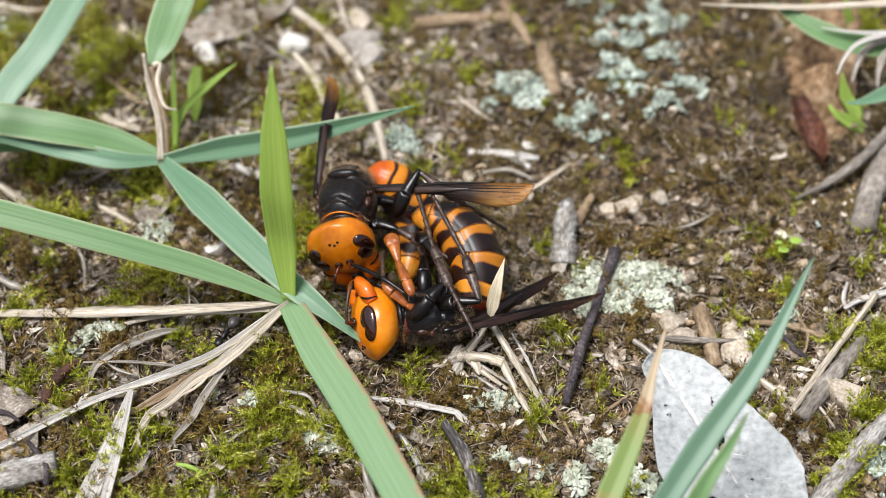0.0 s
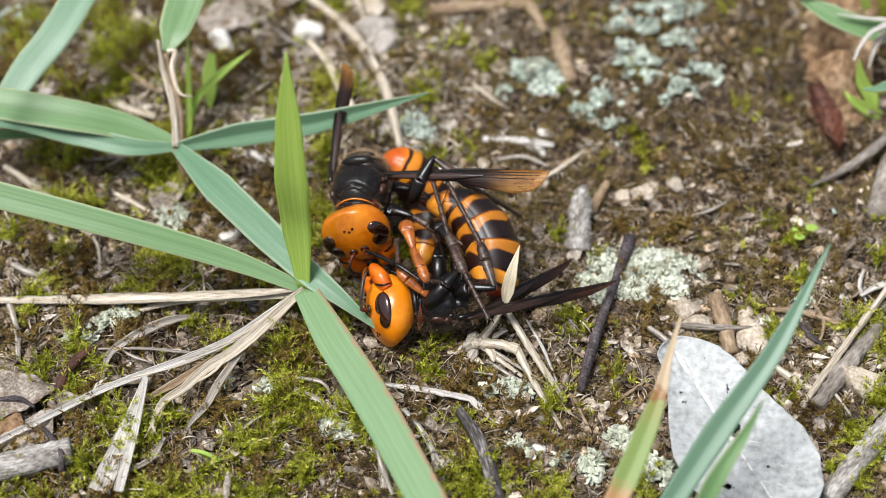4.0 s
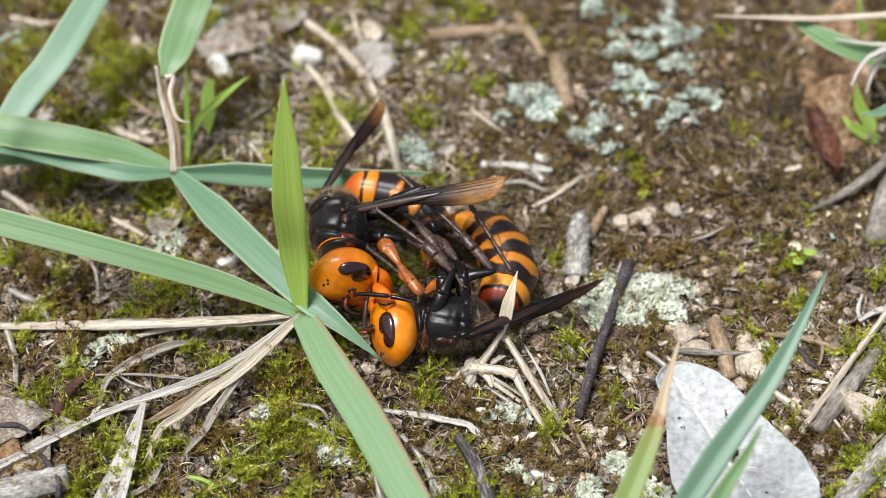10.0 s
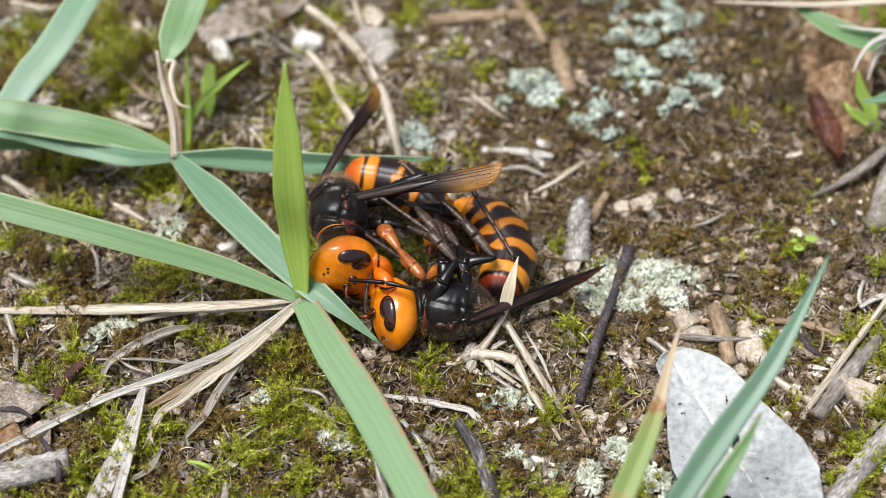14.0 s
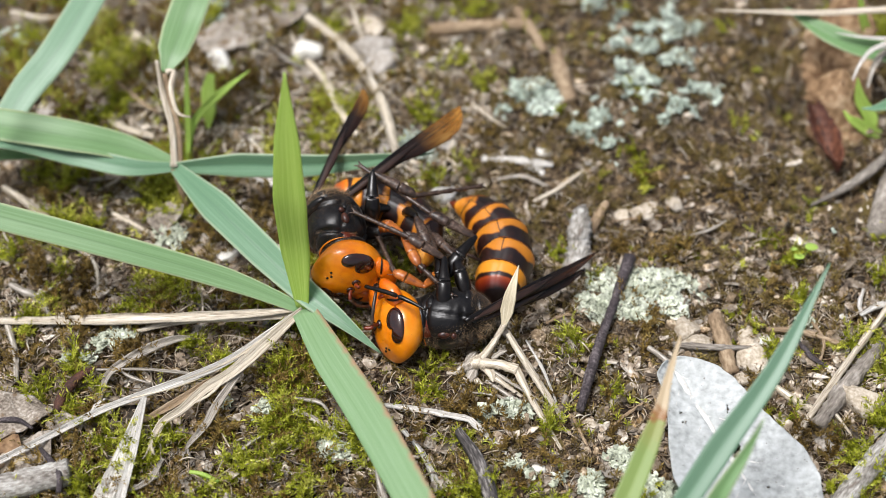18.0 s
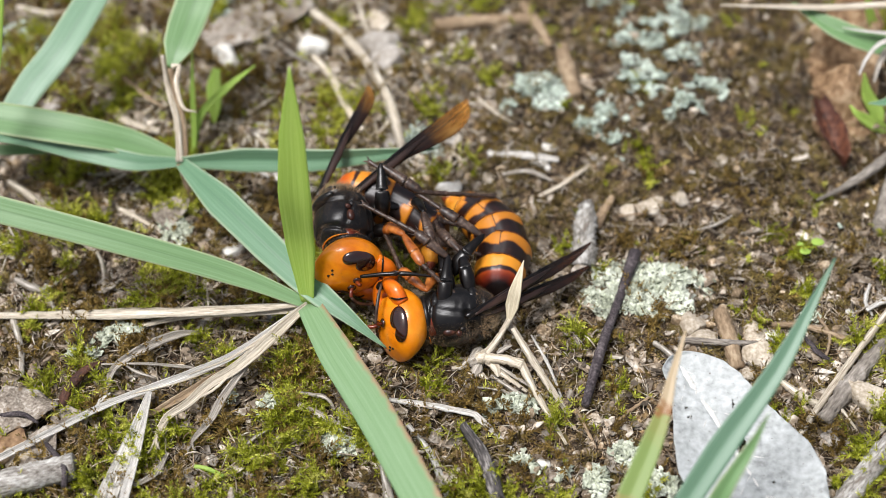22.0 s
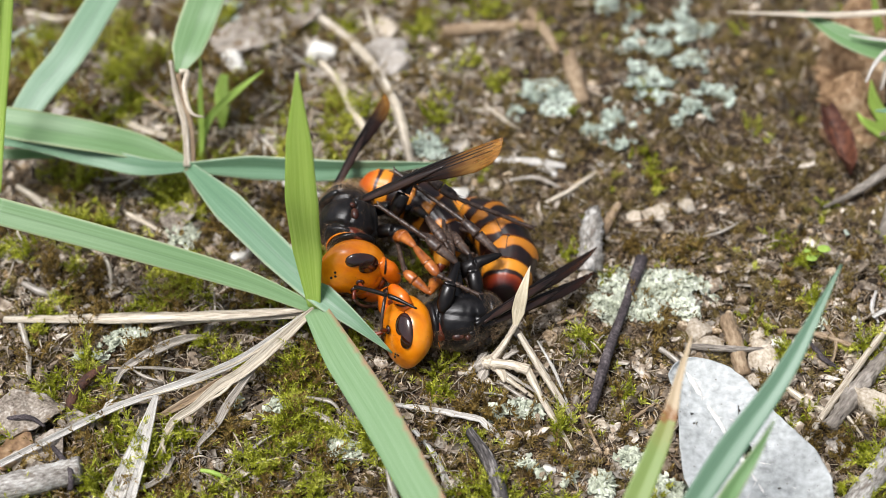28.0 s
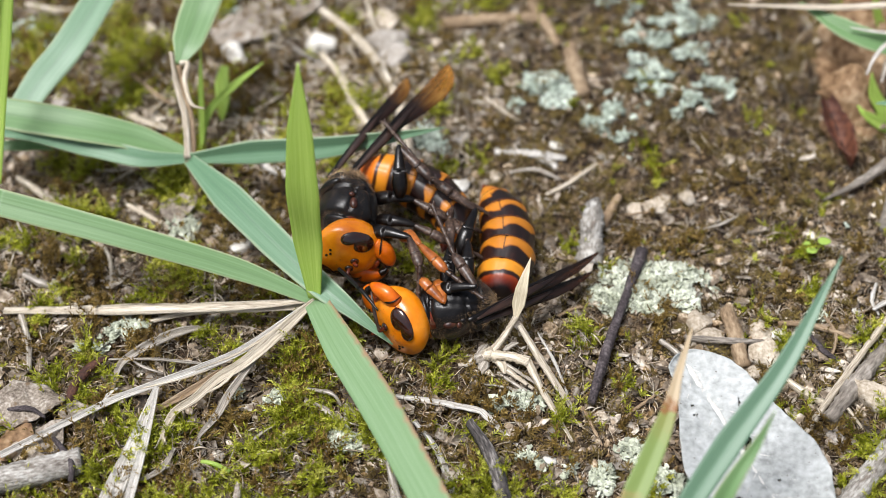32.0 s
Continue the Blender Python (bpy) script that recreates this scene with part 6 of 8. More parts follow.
def make_head(hornet, seed):
    head = piece("head", ball(26, 44, head_skin), ORANGE, hornet, "glossy orange head")
    for sgn in (-1, 1):
        piece("eye", eye_patch(sgn), EYE, head, "glossy dark brown kidney-shaped eye")
        piece("mandible", stem_data([(sgn * 3.0, -2.2, 0.9), (sgn * 2.7, -4.0, 1.7), (sgn * 1.6, -5.4, 2.2), (sgn * 0.3, -6.1, 2.1)], [1.3, 1.45, 1.1, 0.35], sides=16, rough=0, flat=0.8), ORANGE_JAW, head, "orange jaw")
        rim = [tuple(Vector((sgn * 3.0, -3.0, 1.15)) + Vector((sgn * math.cos(a) * 1.32, 0.28 * math.cos(a) + 0.15 * math.sin(2 * a), math.sin(a) * 1.3))) for a in np.linspace(-0.6, 3.5, 12)]
        piece("jaw_suture", stem_data(rim, [0.03, 0.13, 0.15, 0.13, 0.03], sides=6, n=30, rough=0), BLACK, head, "dark line at the jaw's root")
        piece("jaw_tip", stem_data([(sgn * 1.2, -5.4, 2.35), (sgn * 0.5, -5.8, 2.3), (sgn * -0.1, -5.9, 2.2)], [0.62, 0.5, 0.15], sides=8, rough=0, n=8), BLACK, head, "black toothed jaw tip")
        piece("scape", stem_data([(sgn * 0.75, 0.1, 3.3), (sgn * 1.0, 0.3, 3.9), (sgn * 1.4, 0.2, 4.5)], [0.26, 0.3, 0.26], sides=8, n=10, rough=0), AMBER, head, "red-brown antenna base")
        piece("antenna_socket", lump((0.62, 0.66, 0.3), (sgn * 0.85, 0.1, 3.22)), EYE, head, "dark ring at the antenna's root")
        if sgn < 0:
            piece("flagellum", stem_data([(sgn * 1.4, 0.2, 4.5), (sgn * 2.3, -1.3, 4.6), (sgn * 2.6, -3.4, 4.2), (sgn * 2.2, -5.2, 3.4)], [0.22, 0.26, 0.26, 0.14], sides=8, n=18, rough=0.02), LEG_BROWN, head, "dark antenna")
        piece("cheek_line", stem_data([tuple(head_skin(Vector((sgn * 0.8, -0.25, 0.55)).normalized(), 0.004)), tuple(head_skin(Vector((sgn * 0.62, -0.6, 0.6)).normalized(), 0.004))], [0.1, 0.12, 0.1], sides=6, n=8, rough=0), AMBER, head)
    for x, y in ((0, 2.5), (-0.42, 2.95), (0.42, 2.95)):
        p = head_skin(Vector((x / 5.1, y / 4.5, 0.78)).normalized())
        piece("ocellus", lump((0.21, 0.21, 0.16), tuple(p)), BLACK, head, "black bead eye")
    piece("clypeus", ball(12, 20, lambda d: (d[0] * 2.1 * (1 - 0.2 * d[1]), -2.2 + d[1] * 1.7, 1.75 + d[2] * 1.0)), ORANGE, head, "orange face shield")
    piece("labrum", lump((1.0, 0.5, 0.5), (0, -4.0, 2.0)), AMBER, head)
    v, f = fuzz(260, (5.1, 4.4, 3.1), seed, 0.7, lambda d: (d[:, 1] > 0.25) | (d[:, 2] > 0.5))
    piece("head_hair", (v, f), HAIR, head, "fine short hairs")
    return head


def groove(v, at, wide):
    return math.exp(-(((v - at) / wide) ** 2))


def make_thorax(hornet, seed):
    def skin(d):
        x, y, z = d
        h = z * 6.2
        top, flank = max(0, y), max(0, 1 - abs(y) * 1.2)
        k = 1 + 0.06 * math.sin(z * 5.0) * top
        k -= 0.162 * groove(h, 3.1 - 1.2 * y * y + 0.8 * abs(x), 0.22)
        k -= 0.152 * groove(h, -1.9 + 0.7 * x * x, 0.2) * min(1, max(0, y + 0.5) * 3)
        k -= 0.171 * groove(h, -3.7 + 0.5 * top, 0.25)
        if -1.8 < h < 3.2:
            k -= 0.114 * groove(y, 0.42 + 0.05 * h, 0.045)
        k -= 0.104 * groove(y, -0.22 - 0.06 * h, 0.05) * flank
        k -= 0.095 * groove(h, 0.5 + 1.6 * y, 0.2) * max(0, -y) * flank
        k -= 0.03 * groove(abs(x), 0.34, 0.03) * top * (1 if 0 < h < 3 else 0)
        return (x * 4.5 * k * (1 - 0.12 * z * z), y * 4.3 * k, h)
    th = piece("thorax", ball(58, 76, skin), THORAX, hornet, "black velvety thorax")
    piece("collar", ball(14, 30, lambda d: (d[0] * 3.4, d[1] * 3.3 - 0.1, 4.3 + d[2] * 1.1)), THORAX, th, "dark collar behind the head")
    piece("scutellum", ball(12, 20, lambda d: (d[0] * 2.5, 3.1 + d[1] * 1.05, -2.8 + d[2] * 0.85)), THORAX, th, "black shield plate")
    piece("hind_plate", ball(12, 20, lambda d: (d[0] * 2.3, 2.3 + d[1] * 0.9, -4.3 + d[2] * 0.7)), THORAX, th, "dark hind back plate")
    piece("neck", stem_data([(0, 0.2, 5.0), (0, 0.1, 7.6)], [1.7, 1.3], sides=12, n=8, rough=0), BLACK, th)
    piece("petiole", stem_data([(0, 0.4, -5.4), (0, 0.4, -8.2)], [1.5, 1.0], sides=12, n=8, rough=0), BLACK, th)
    arc = [(3.6 * math.sin(a), 3.5 * math.cos(a), 4.9 - 0.9 * math.cos(a)) for a in np.linspace(-0.9, 0.9, 9)]
    piece("collar_stripe", stem_data(arc, [0.03, 0.1, 0.12, 0.1, 0.03], sides=8, n=24, rough=0), ORANGE, th, "thin orange collar stripe")
    for sgn in (-1, 1):
        piece("tegula", lump((0.55, 0.6, 0.95), (sgn * 3.75, 1.75, 1.5)), TEGULA, th, "brown wing hinge")
        for q, (r, at) in enumerate((((0.4, 0.4, 0.45), (3.95, 1.2, 0.5)), ((0.35, 0.5, 0.4), (3.9, 2.1, 0.2)), ((0.3, 0.35, 0.5), (4.1, 1.5, -0.4)))):
            piece("wing_root", lump(r, (sgn * at[0], at[1], at[2])), TEGULA if q % 2 else THORAX, th, "knobbly brown wing root")
        piece("shoulder", ball(12, 18, lambda d: (sgn * 2.35 + d[0] * 0.85, 0.6 + d[1] * 1.6 - 0.3 * d[2], 3.9 + d[2] * 1.25)), AMBER, th, "reddish shoulder patch")
        for z_, y_ in ((2.6, -3.0), (0, -3.4), (-2.6, -3.2)):
            piece("coxa", stem_data([(sgn * 1.9, y_ + 1.2, z_ + 0.3), (sgn * 1.7, y_ + 0.2, z_), (sgn * 1.5, y_ - 0.7, z_ - 0.2)], [1.1, 1.2, 0.9, 0.35], sides=12, n=12, flat=0.8, rough=0.02), THORAX, th)
    v, f = fuzz(9000, (4.4, 4.2, 6.05), seed + 5, 0.62, lambda d: (d[:, 1] > 0.1) | (d[:, 2] < -0.45))
    piece("thorax_hair", (v, f), HAIR, th, "short brown fuzz")
    v, f = fuzz(2600, (4.35, 4.2, 6.0), seed + 9, 1.25, lambda d: ((d[:, 2] < -0.5) & (d[:, 1] > -0.2)) | ((d[:, 2] > 0.6) & (d[:, 1] > 0.1)))
    piece("thorax_hair", (v, f), FLEECE, th, "pale tan fuzz at both ends of the thorax")
    return th


GASTER_AT = (0, 0.8, 2.2, 4.2, 8.2, 12.2, 15.8, 18.8, 21.0, 22.0)
GASTER_R = (0.8, 2.5, 3.6, 4.05, 4.35, 4.3, 3.75, 2.7, 1.35, 0.3)
PLATES = (0.0, 4.3, 8.2, 12.0, 15.5, 18.5, 22.0)


def make_plates(hornet, banding):
    out = []
    for k in range(6):
        a, b = PLATES[k], PLATES[k + 1]
        n = 16
        zs = np.linspace(a, b + (0.55 if k < 5 else 0), n)
        r = np.interp(zs, GASTER_AT, GASTER_R) + np.linspace(-0.12, 0.12, n) if k else np.interp(zs, GASTER_AT, GASTER_R)
        r = np.maximum(r * (0.9 if banding == BANDED_DARK else 1.0), 0.12)
        r[-1] -= 0.12 if k < 5 else 0
        ang = np.linspace(0, 2 * np.pi, 72, endpoint=False)
        seam = 1 - 0.035 * sum(np.exp(-((ang - c) / 0.09) ** 2) for c in (-0.18 + 2 * np.pi, np.pi + 0.18))
        v = np.stack([r[:, None] * (np.cos(ang) * seam), r[:, None] * (np.sin(ang) * seam) * 0.93, np.broadcast_to((zs - a)[:, None], (n, 72))], -1).reshape(-1, 3)
        f = grid_faces(n, 72, True) + [list(range(72))[::-1], list(range((n - 1) * 72, n * 72))]
        ob = piece("abdomen_plate", (v, f), (FIRST if banding == BANDED_DARK else FIRST_DARK) if k == 0 else TAIL if k == 5 else banding, hornet, ("orange first plate" if banding == BANDED_DARK else "red-brown first plate with a golden margin") if k == 0 else "golden tail tip" if k == 5 else "dark plate with an orange margin")
        if k < 5:
            # a dark ring paints the shade where this plate overlaps the next
            shade_ring = np.stack([np.cos(ang) * r[-2] * 1.004, np.sin(ang) * r[-2] * 0.934, np.full(72, zs[-1] - a - 0.05)], 1)
            lv = np.concatenate([shade_ring, shade_ring * (1.0, 1.0, 1.0) + (0, 0, 0.12), shade_ring * (0.985, 0.985, 1.0) + (0, 0, 0.14)])
            piece("overlap_shade", (lv, grid_faces(3, 72, True)), SHADE_RIM, ob, "thin brown rim with the overlap shade in its colour")
        else:
            piece("sting_sheath", stem_data([(0, 0, 2.4), (0, 0.1, 3.4), (0, 0.2, 4.3)], [0.9, 0.7, 0.12], sides=12, n=12, rough=0), AMBER, ob, "red-brown sting sheath")
        out.append(ob)
    return out


FIRST = first_plate("first_plate", ((0.32, 184, 82, 16), (0.50, 214, 120, 28), (0.54, 54, 24, 14), (0.60, 54, 24, 14), (0.64, 216, 138, 38), (0.82, 206, 126, 34)))
FIRST_DARK = first_plate("dark_first_plate", ((0.26, 24, 14, 12), (0.40, 104, 34, 14), (0.50, 140, 56, 18), (0.54, 40, 20, 14), (0.60, 40, 20, 14), (0.64, 214, 138, 40)))
TAIL = surface("tail_plate", rgb(186, 96, 22), rgb(216, 142, 46), rgb(230, 164, 70), 0.3, 0.33, 0.08, coat=0.25)
# brown standing for the shade at the step between abdomen plates
SHADE_RIM = surface("plate_shade", rgb(60, 30, 16), rgb(96, 50, 24), rgb(130, 76, 36), 0.4, 0.4, 0.05)


def span(rows, i):
    return float(np.percentile([np.linalg.norm(np.subtract(r[i + 2], r[i + 1])) for r in rows], 75))


def bristles(length, radius, count, seed):
    """Short hairs leaning along a limb."""
    g = np.random.default_rng(seed)
    z, a = g.uniform(0.05, 1, count) * length, g.uniform(0, 6.28, count)
    out = np.stack([np.cos(a), np.sin(a), 0 * a], 1)
    p = out * radius + np.stack([0 * z, 0 * z, z], 1)
    side = np.stack([-np.sin(a), np.cos(a), 0 * a], 1) * 0.014
    tip = p + out * g.uniform(0.12, 0.34, (count, 1)) + np.array([0, 0, 0.3])
    return np.stack([p - side, p + side, tip], 1).reshape(-1, 3), np.arange(count * 3).reshape(-1, 3)


def make_leg(hornet, rows, warm):
    ln_ = [5.4 if warm else 7.2, span(rows, 1), span(rows, 2)]
    up = LEG_ORANGE if warm else BLACK
    fem = piece("femur", stem_data([(0, 0, -0.3), (0, 0.9, ln_[0] * 0.5), (0, 0, ln_[0] + 0.3)], [0.55, 0.92, 1.12, 1.16, 1.08, 0.96, 0.84, 0.73, 0.63, 0.54, 0.28], sides=16, n=30, flat=0.74, rough=0.01), up, hornet)
    tib = piece("tibia", stem_data([(0, 0, -0.3), (0, 0.1, ln_[1] * 0.6), (0, 0, ln_[1] + 0.1)], [0.2, 0.46, 0.56, 0.64, 0.72, 0.78, 0.8, 0.74, 0.36], sides=14, n=28, flat=0.78, rough=0.02), LEG_ORANGE if warm else LEG_BROWN, hornet)
    n = 56
    z = np.linspace(0, ln_[2], n)
    u = (0.45 * z / ln_[2] + 0.55 * (z / ln_[2]) ** 0.7) * 4.999
    r = 0.3 - 0.06 * z / ln_[2] + 0.15 * (u % 1.0) ** 1.6
    ang = np.linspace(0, 2 * np.pi, 8, endpoint=False)
    v = np.stack([r[:, None] * np.cos(ang), r[:, None] * np.sin(ang), np.broadcast_to(z[:, None], (n, 8))], -1).reshape(-1, 3)
    tar = piece("tarsus", (v, grid_faces(n, 8, True) + [list(range(8))[::-1], list(range((n - 1) * 8, n * 8))]), LEG_BROWN, hornet, "jointed brown foot")
    for sgn in (-1, 1):
        piece("claw", stem_data([(0, 0, ln_[2] - 0.1), (sgn * 0.4, 0.1, ln_[2] + 0.4), (sgn * 0.45, -0.25, ln_[2] + 0.75)], [0.14, 0.12, 0.03], sides=6, n=8, rough=0), LEG_BROWN, tar)
        piece("bristles", bristles(ln_[2], 0.3, 150 if sgn < 0 else 90, 31 + sgn), HAIR, tar, "short stiff leg hairs")
        piece("bristles", bristles(ln_[1], 0.55, 130 if sgn < 0 else 70, 35 + sgn), HAIR, tib, "short stiff leg hairs")
        piece("spur", stem_data([(sgn * 0.4, 0, ln_[1] - 0.2), (sgn * 0.8, 0, ln_[1] + 0.7)], [0.09, 0.03], sides=5, n=5, rough=0), LEG_BROWN, tib)
    return (fem, tib, tar), ln_


def make_wing(hornet, length, width, seed, film):
    lobe = (0.16, 0.3, 0.4, 0.72, 0.98, 0.88, 0.58, 0.02) if seed == 1 else (0.25, 0.5, 0.66, 0.8, 0.72, 0.45, 0.22, 0.02)
    n, q = 40, np.linspace(0, 1, 13)
    u = np.linspace(0, 1, n)
    lead = width * 0.22 * np.sin(u * np.pi * 0.9) * u ** 0.4
    trail = -width * np.interp(u, (0, 0.3, 0.48, 0.62, 0.8, 0.9, 0.96, 1.0), lobe)
    y = lead[:, None] * (1 - q)[None] + trail[:, None] * q[None]
    z = 0.35 * np.sin(q * np.pi)[None] * np.sin(u * np.pi)[:, None] + 0.06 * np.sin(q * 38)[None] + 0 * y
    v = np.stack([np.broadcast_to((u * length)[:, None], y.shape), y, z], -1)
    ob = piece("wing", (v.reshape(-1, 3), grid_faces(n, 13, False)), film, hornet, "smoky brown folded wing")
    so = ob.modifiers.new("thickness", "SOLIDIFY")
    so.thickness, so.offset = 0.07 * MM, 0
    piece("wing_vein", stem_data([(0, 0, 0.05), tuple(v[10, 0]), tuple(v[20, 0]), tuple(v[30, 0])], [0.42, 0.36, 0.26, 0.08], sides=7, n=18, rough=0), BLACK, ob, "thick dark leading vein")
    for j, stop in ((2, 37), (4, 37), (6, 36), (9, 33)):
        piece("wing_vein", stem_data([tuple(v[2, j]), tuple(v[12, j]), tuple(v[22, j]), tuple(v[stop, j])], [0.2, 0.16, 0.12, 0.06], sides=5, n=18, rough=0), BLACK, ob)
    fold = [tuple(v[2, 6] + (0, 0, 0.12)), tuple(v[12, 7] + (0, 0, 0.2)), tuple(v[20, 6] + (0, 0, 0.2)), tuple(v[25, 4] + (0, 0, 0.1))]
    piece("wing_fold", stem_data(fold, [0.3, 0.5, 0.62, 0.45, 0.05], sides=8, n=20, flat=0.3, rough=0.02), FOLD, ob, "dark folded part of the wing with a violet sheen")
    for a in (14, 22, 27):
        piece("wing_vein", stem_data([tuple(v[a, 0]), tuple(v[a + 2, 4]), tuple(v[a - 1, 8])], [0.08, 0.06, 0.04], sides=5, n=8, rough=0), BLACK, ob)
    return ob


FOLD = surface("wing_fold", rgb(20, 13, 10), rgb(34, 22, 17), rgb(62, 44, 36), 0.3, 0.3, 0.2, stretch=(0.4, 4, 1), coat=0.1, depth=0.05)
# Poses through the clip, in millimetres of the plan: seconds, then places or directions.
UPPER_BODY = (
    (0, (-14.5, -7, 9), (-14, 0.5, 10)),
    (5, (-10.3, -6, 9), (-11.2, 2.3, 10)),
    (6, (-12.6, -6, 9), (-11.9, 3, 10)),
    (7, (-15.1, -14.6, 9), (-15.5, -5.4, 10)),
    (8, (-16.2, -10.7, 9), (-16.4, -2.5, 10)),
    (9, (-15.6, -8.6, 9), (-16.8, -1.1, 10)),
    (13, (-15.7, -11, 9), (-17.1, -2.2, 10)),
    (18, (-15.3, -10, 9), (-17.6, -2.9, 10)),
    (23, (-15.9, -10.6, 9), (-17.2, -3.1, 10)),
    (28, (-16.4, -10, 9), (-17.6, -1.9, 10)),
    (30, (-16.3, -10.1, 9), (-17.4, -2.3, 10)),
    (31.5, (-16.1, -9.6, 9), (-16.4, -2.5, 10)),
    (32, (-17.2, -7.6, 9), (-17.7, -1.2, 10)),
)
LOWER_BODY = (
    (0, (-9.7, -17.8, 5.2), (-1.9, -16.6, 5.2)),
    (5, (-8.6, -17.9, 5.2), (-1.2, -17.6, 5.2)),
    (6, (-10.1, -17.2, 5.2), (-2.3, -16.7, 5.2)),
    (7, (-6.6, -21, 5.2), (0.4, -17.6, 5.2)),
    (8, (-8.7, -17.3, 5.2), (-1.2, -16.7, 5.2)),
    (9, (-9, -17.4, 5.2), (-1, -15.8, 5.2)),
    (13, (-8.9, -16.5, 5.2), (-0.9, -15.8, 5.2)),
    (18, (-8.4, -17, 5.2), (-0.9, -15.8, 5.2)),
    (23, (-8.6, -17.8, 5.2), (-1, -16.3, 5.2)),
    (28, (-8.7, -18, 5.2), (-0.8, -16.1, 5.2)),
    (30, (-8.8, -18.3, 5.2), (-0.7, -16.5, 5.2)),
    (31.5, (-7.8, -18.8, 5.2), (-0.4, -15.8, 5.2)),
    (32, (-9.6, -17.5, 5.2), (-2.3, -15.4, 5.2)),
)
UPPER_TURN = (
    (0, (0.93, 0.1, 0.35), (-0.35, -0.13, 0.93), (-0.25, -0.02, 0.97)),
    (5, (0.98, 0.19, 0.02), (-0.1, 0.53, 0.84), (-0.25, -0.02, 0.97)),
    (6, (0.99, -0.04, 0.1), (-0.1, 0.33, 0.94), (-0.25, -0.02, 0.97)),
    (7, (0.5, -0.47, 0.72), (-0.62, 0.35, 0.7), (-0.76, 0.13, 0.64)),
    (8, (0.5, -0.1, 0.86), (-0.79, -0.16, 0.59), (-0.76, 0.13, 0.64)),
    (9, (0.52, -0.04, 0.85), (-0.77, -0.18, 0.61), (-0.76, 0.13, 0.64)),
    (13, (0.41, 0.06, 0.91), (-0.83, -0.22, 0.5), (-0.76, 0.13, 0.64)),
    (18, (0.41, 0.06, 0.91), (-0.83, -0.22, 0.5), (-0.76, 0.13, 0.64)),
    (23, (0.41, 0.06, 0.91), (-0.83, -0.22, 0.5), (-0.76, 0.13, 0.64)),
    (28, (0.41, 0.06, 0.91), (-0.83, -0.22, 0.5), (-0.76, 0.13, 0.64)),
    (30, (0.41, 0.06, 0.91), (-0.83, -0.22, 0.5), (-0.76, 0.13, 0.64)),
    (31.5, (0.47, 0, 0.88), (-0.82, -0.17, 0.55), (-0.76, 0.13, 0.64)),
    (32, (0.41, 0.04, 0.91), (-0.84, -0.17, 0.52), (-0.76, 0.13, 0.64)),
)
LOWER_TURN = (
    (0, (-0.3, 0.44, -0.85), (0.1, -0.88, -0.47), (0.1, -0.69, -0.72)),
    (5, (-0.3, 0.44, -0.85), (0.1, -0.88, -0.47), (0.1, -0.69, -0.72)),
    (6, (-0.3, 0.44, -0.85), (0.1, -0.88, -0.47), (0.1, -0.69, -0.72)),
    (7, (-0.2, 0.55, -0.81), (0.32, -0.73, -0.61), (0.1, -0.69, -0.72)),
    (8, (-0.3, 0.44, -0.85), (0.1, -0.88, -0.47), (0.1, -0.69, -0.72)),
    (9, (-0.3, 0.44, -0.85), (0.1, -0.88, -0.47), (0.1, -0.69, -0.72)),
    (13, (-0.3, 0.44, -0.85), (0.1, -0.88, -0.47), (0.1, -0.69, -0.72)),
    (18, (-0.42, 0.41, -0.81), (0.1, -0.88, -0.47), (0.1, -0.69, -0.72)),
    (23, (-0.42, 0.41, -0.81), (0.1, -0.88, -0.47), (0.1, -0.69, -0.72)),
    (28, (-0.42, 0.41, -0.81), (0.1, -0.88, -0.47), (0.1, -0.69, -0.72)),
    (30, (-0.42, 0.41, -0.81), (0.1, -0.88, -0.47), (0.1, -0.69, -0.72)),
    (31.5, (-0.42, 0.41, -0.81), (0.62, -0.53, -0.58), (0.1, -0.69, -0.72)),
    (32, (-0.42, 0.41, -0.81), (0.43, -0.69, -0.58), (0.1, -0.69, -0.72)),
)
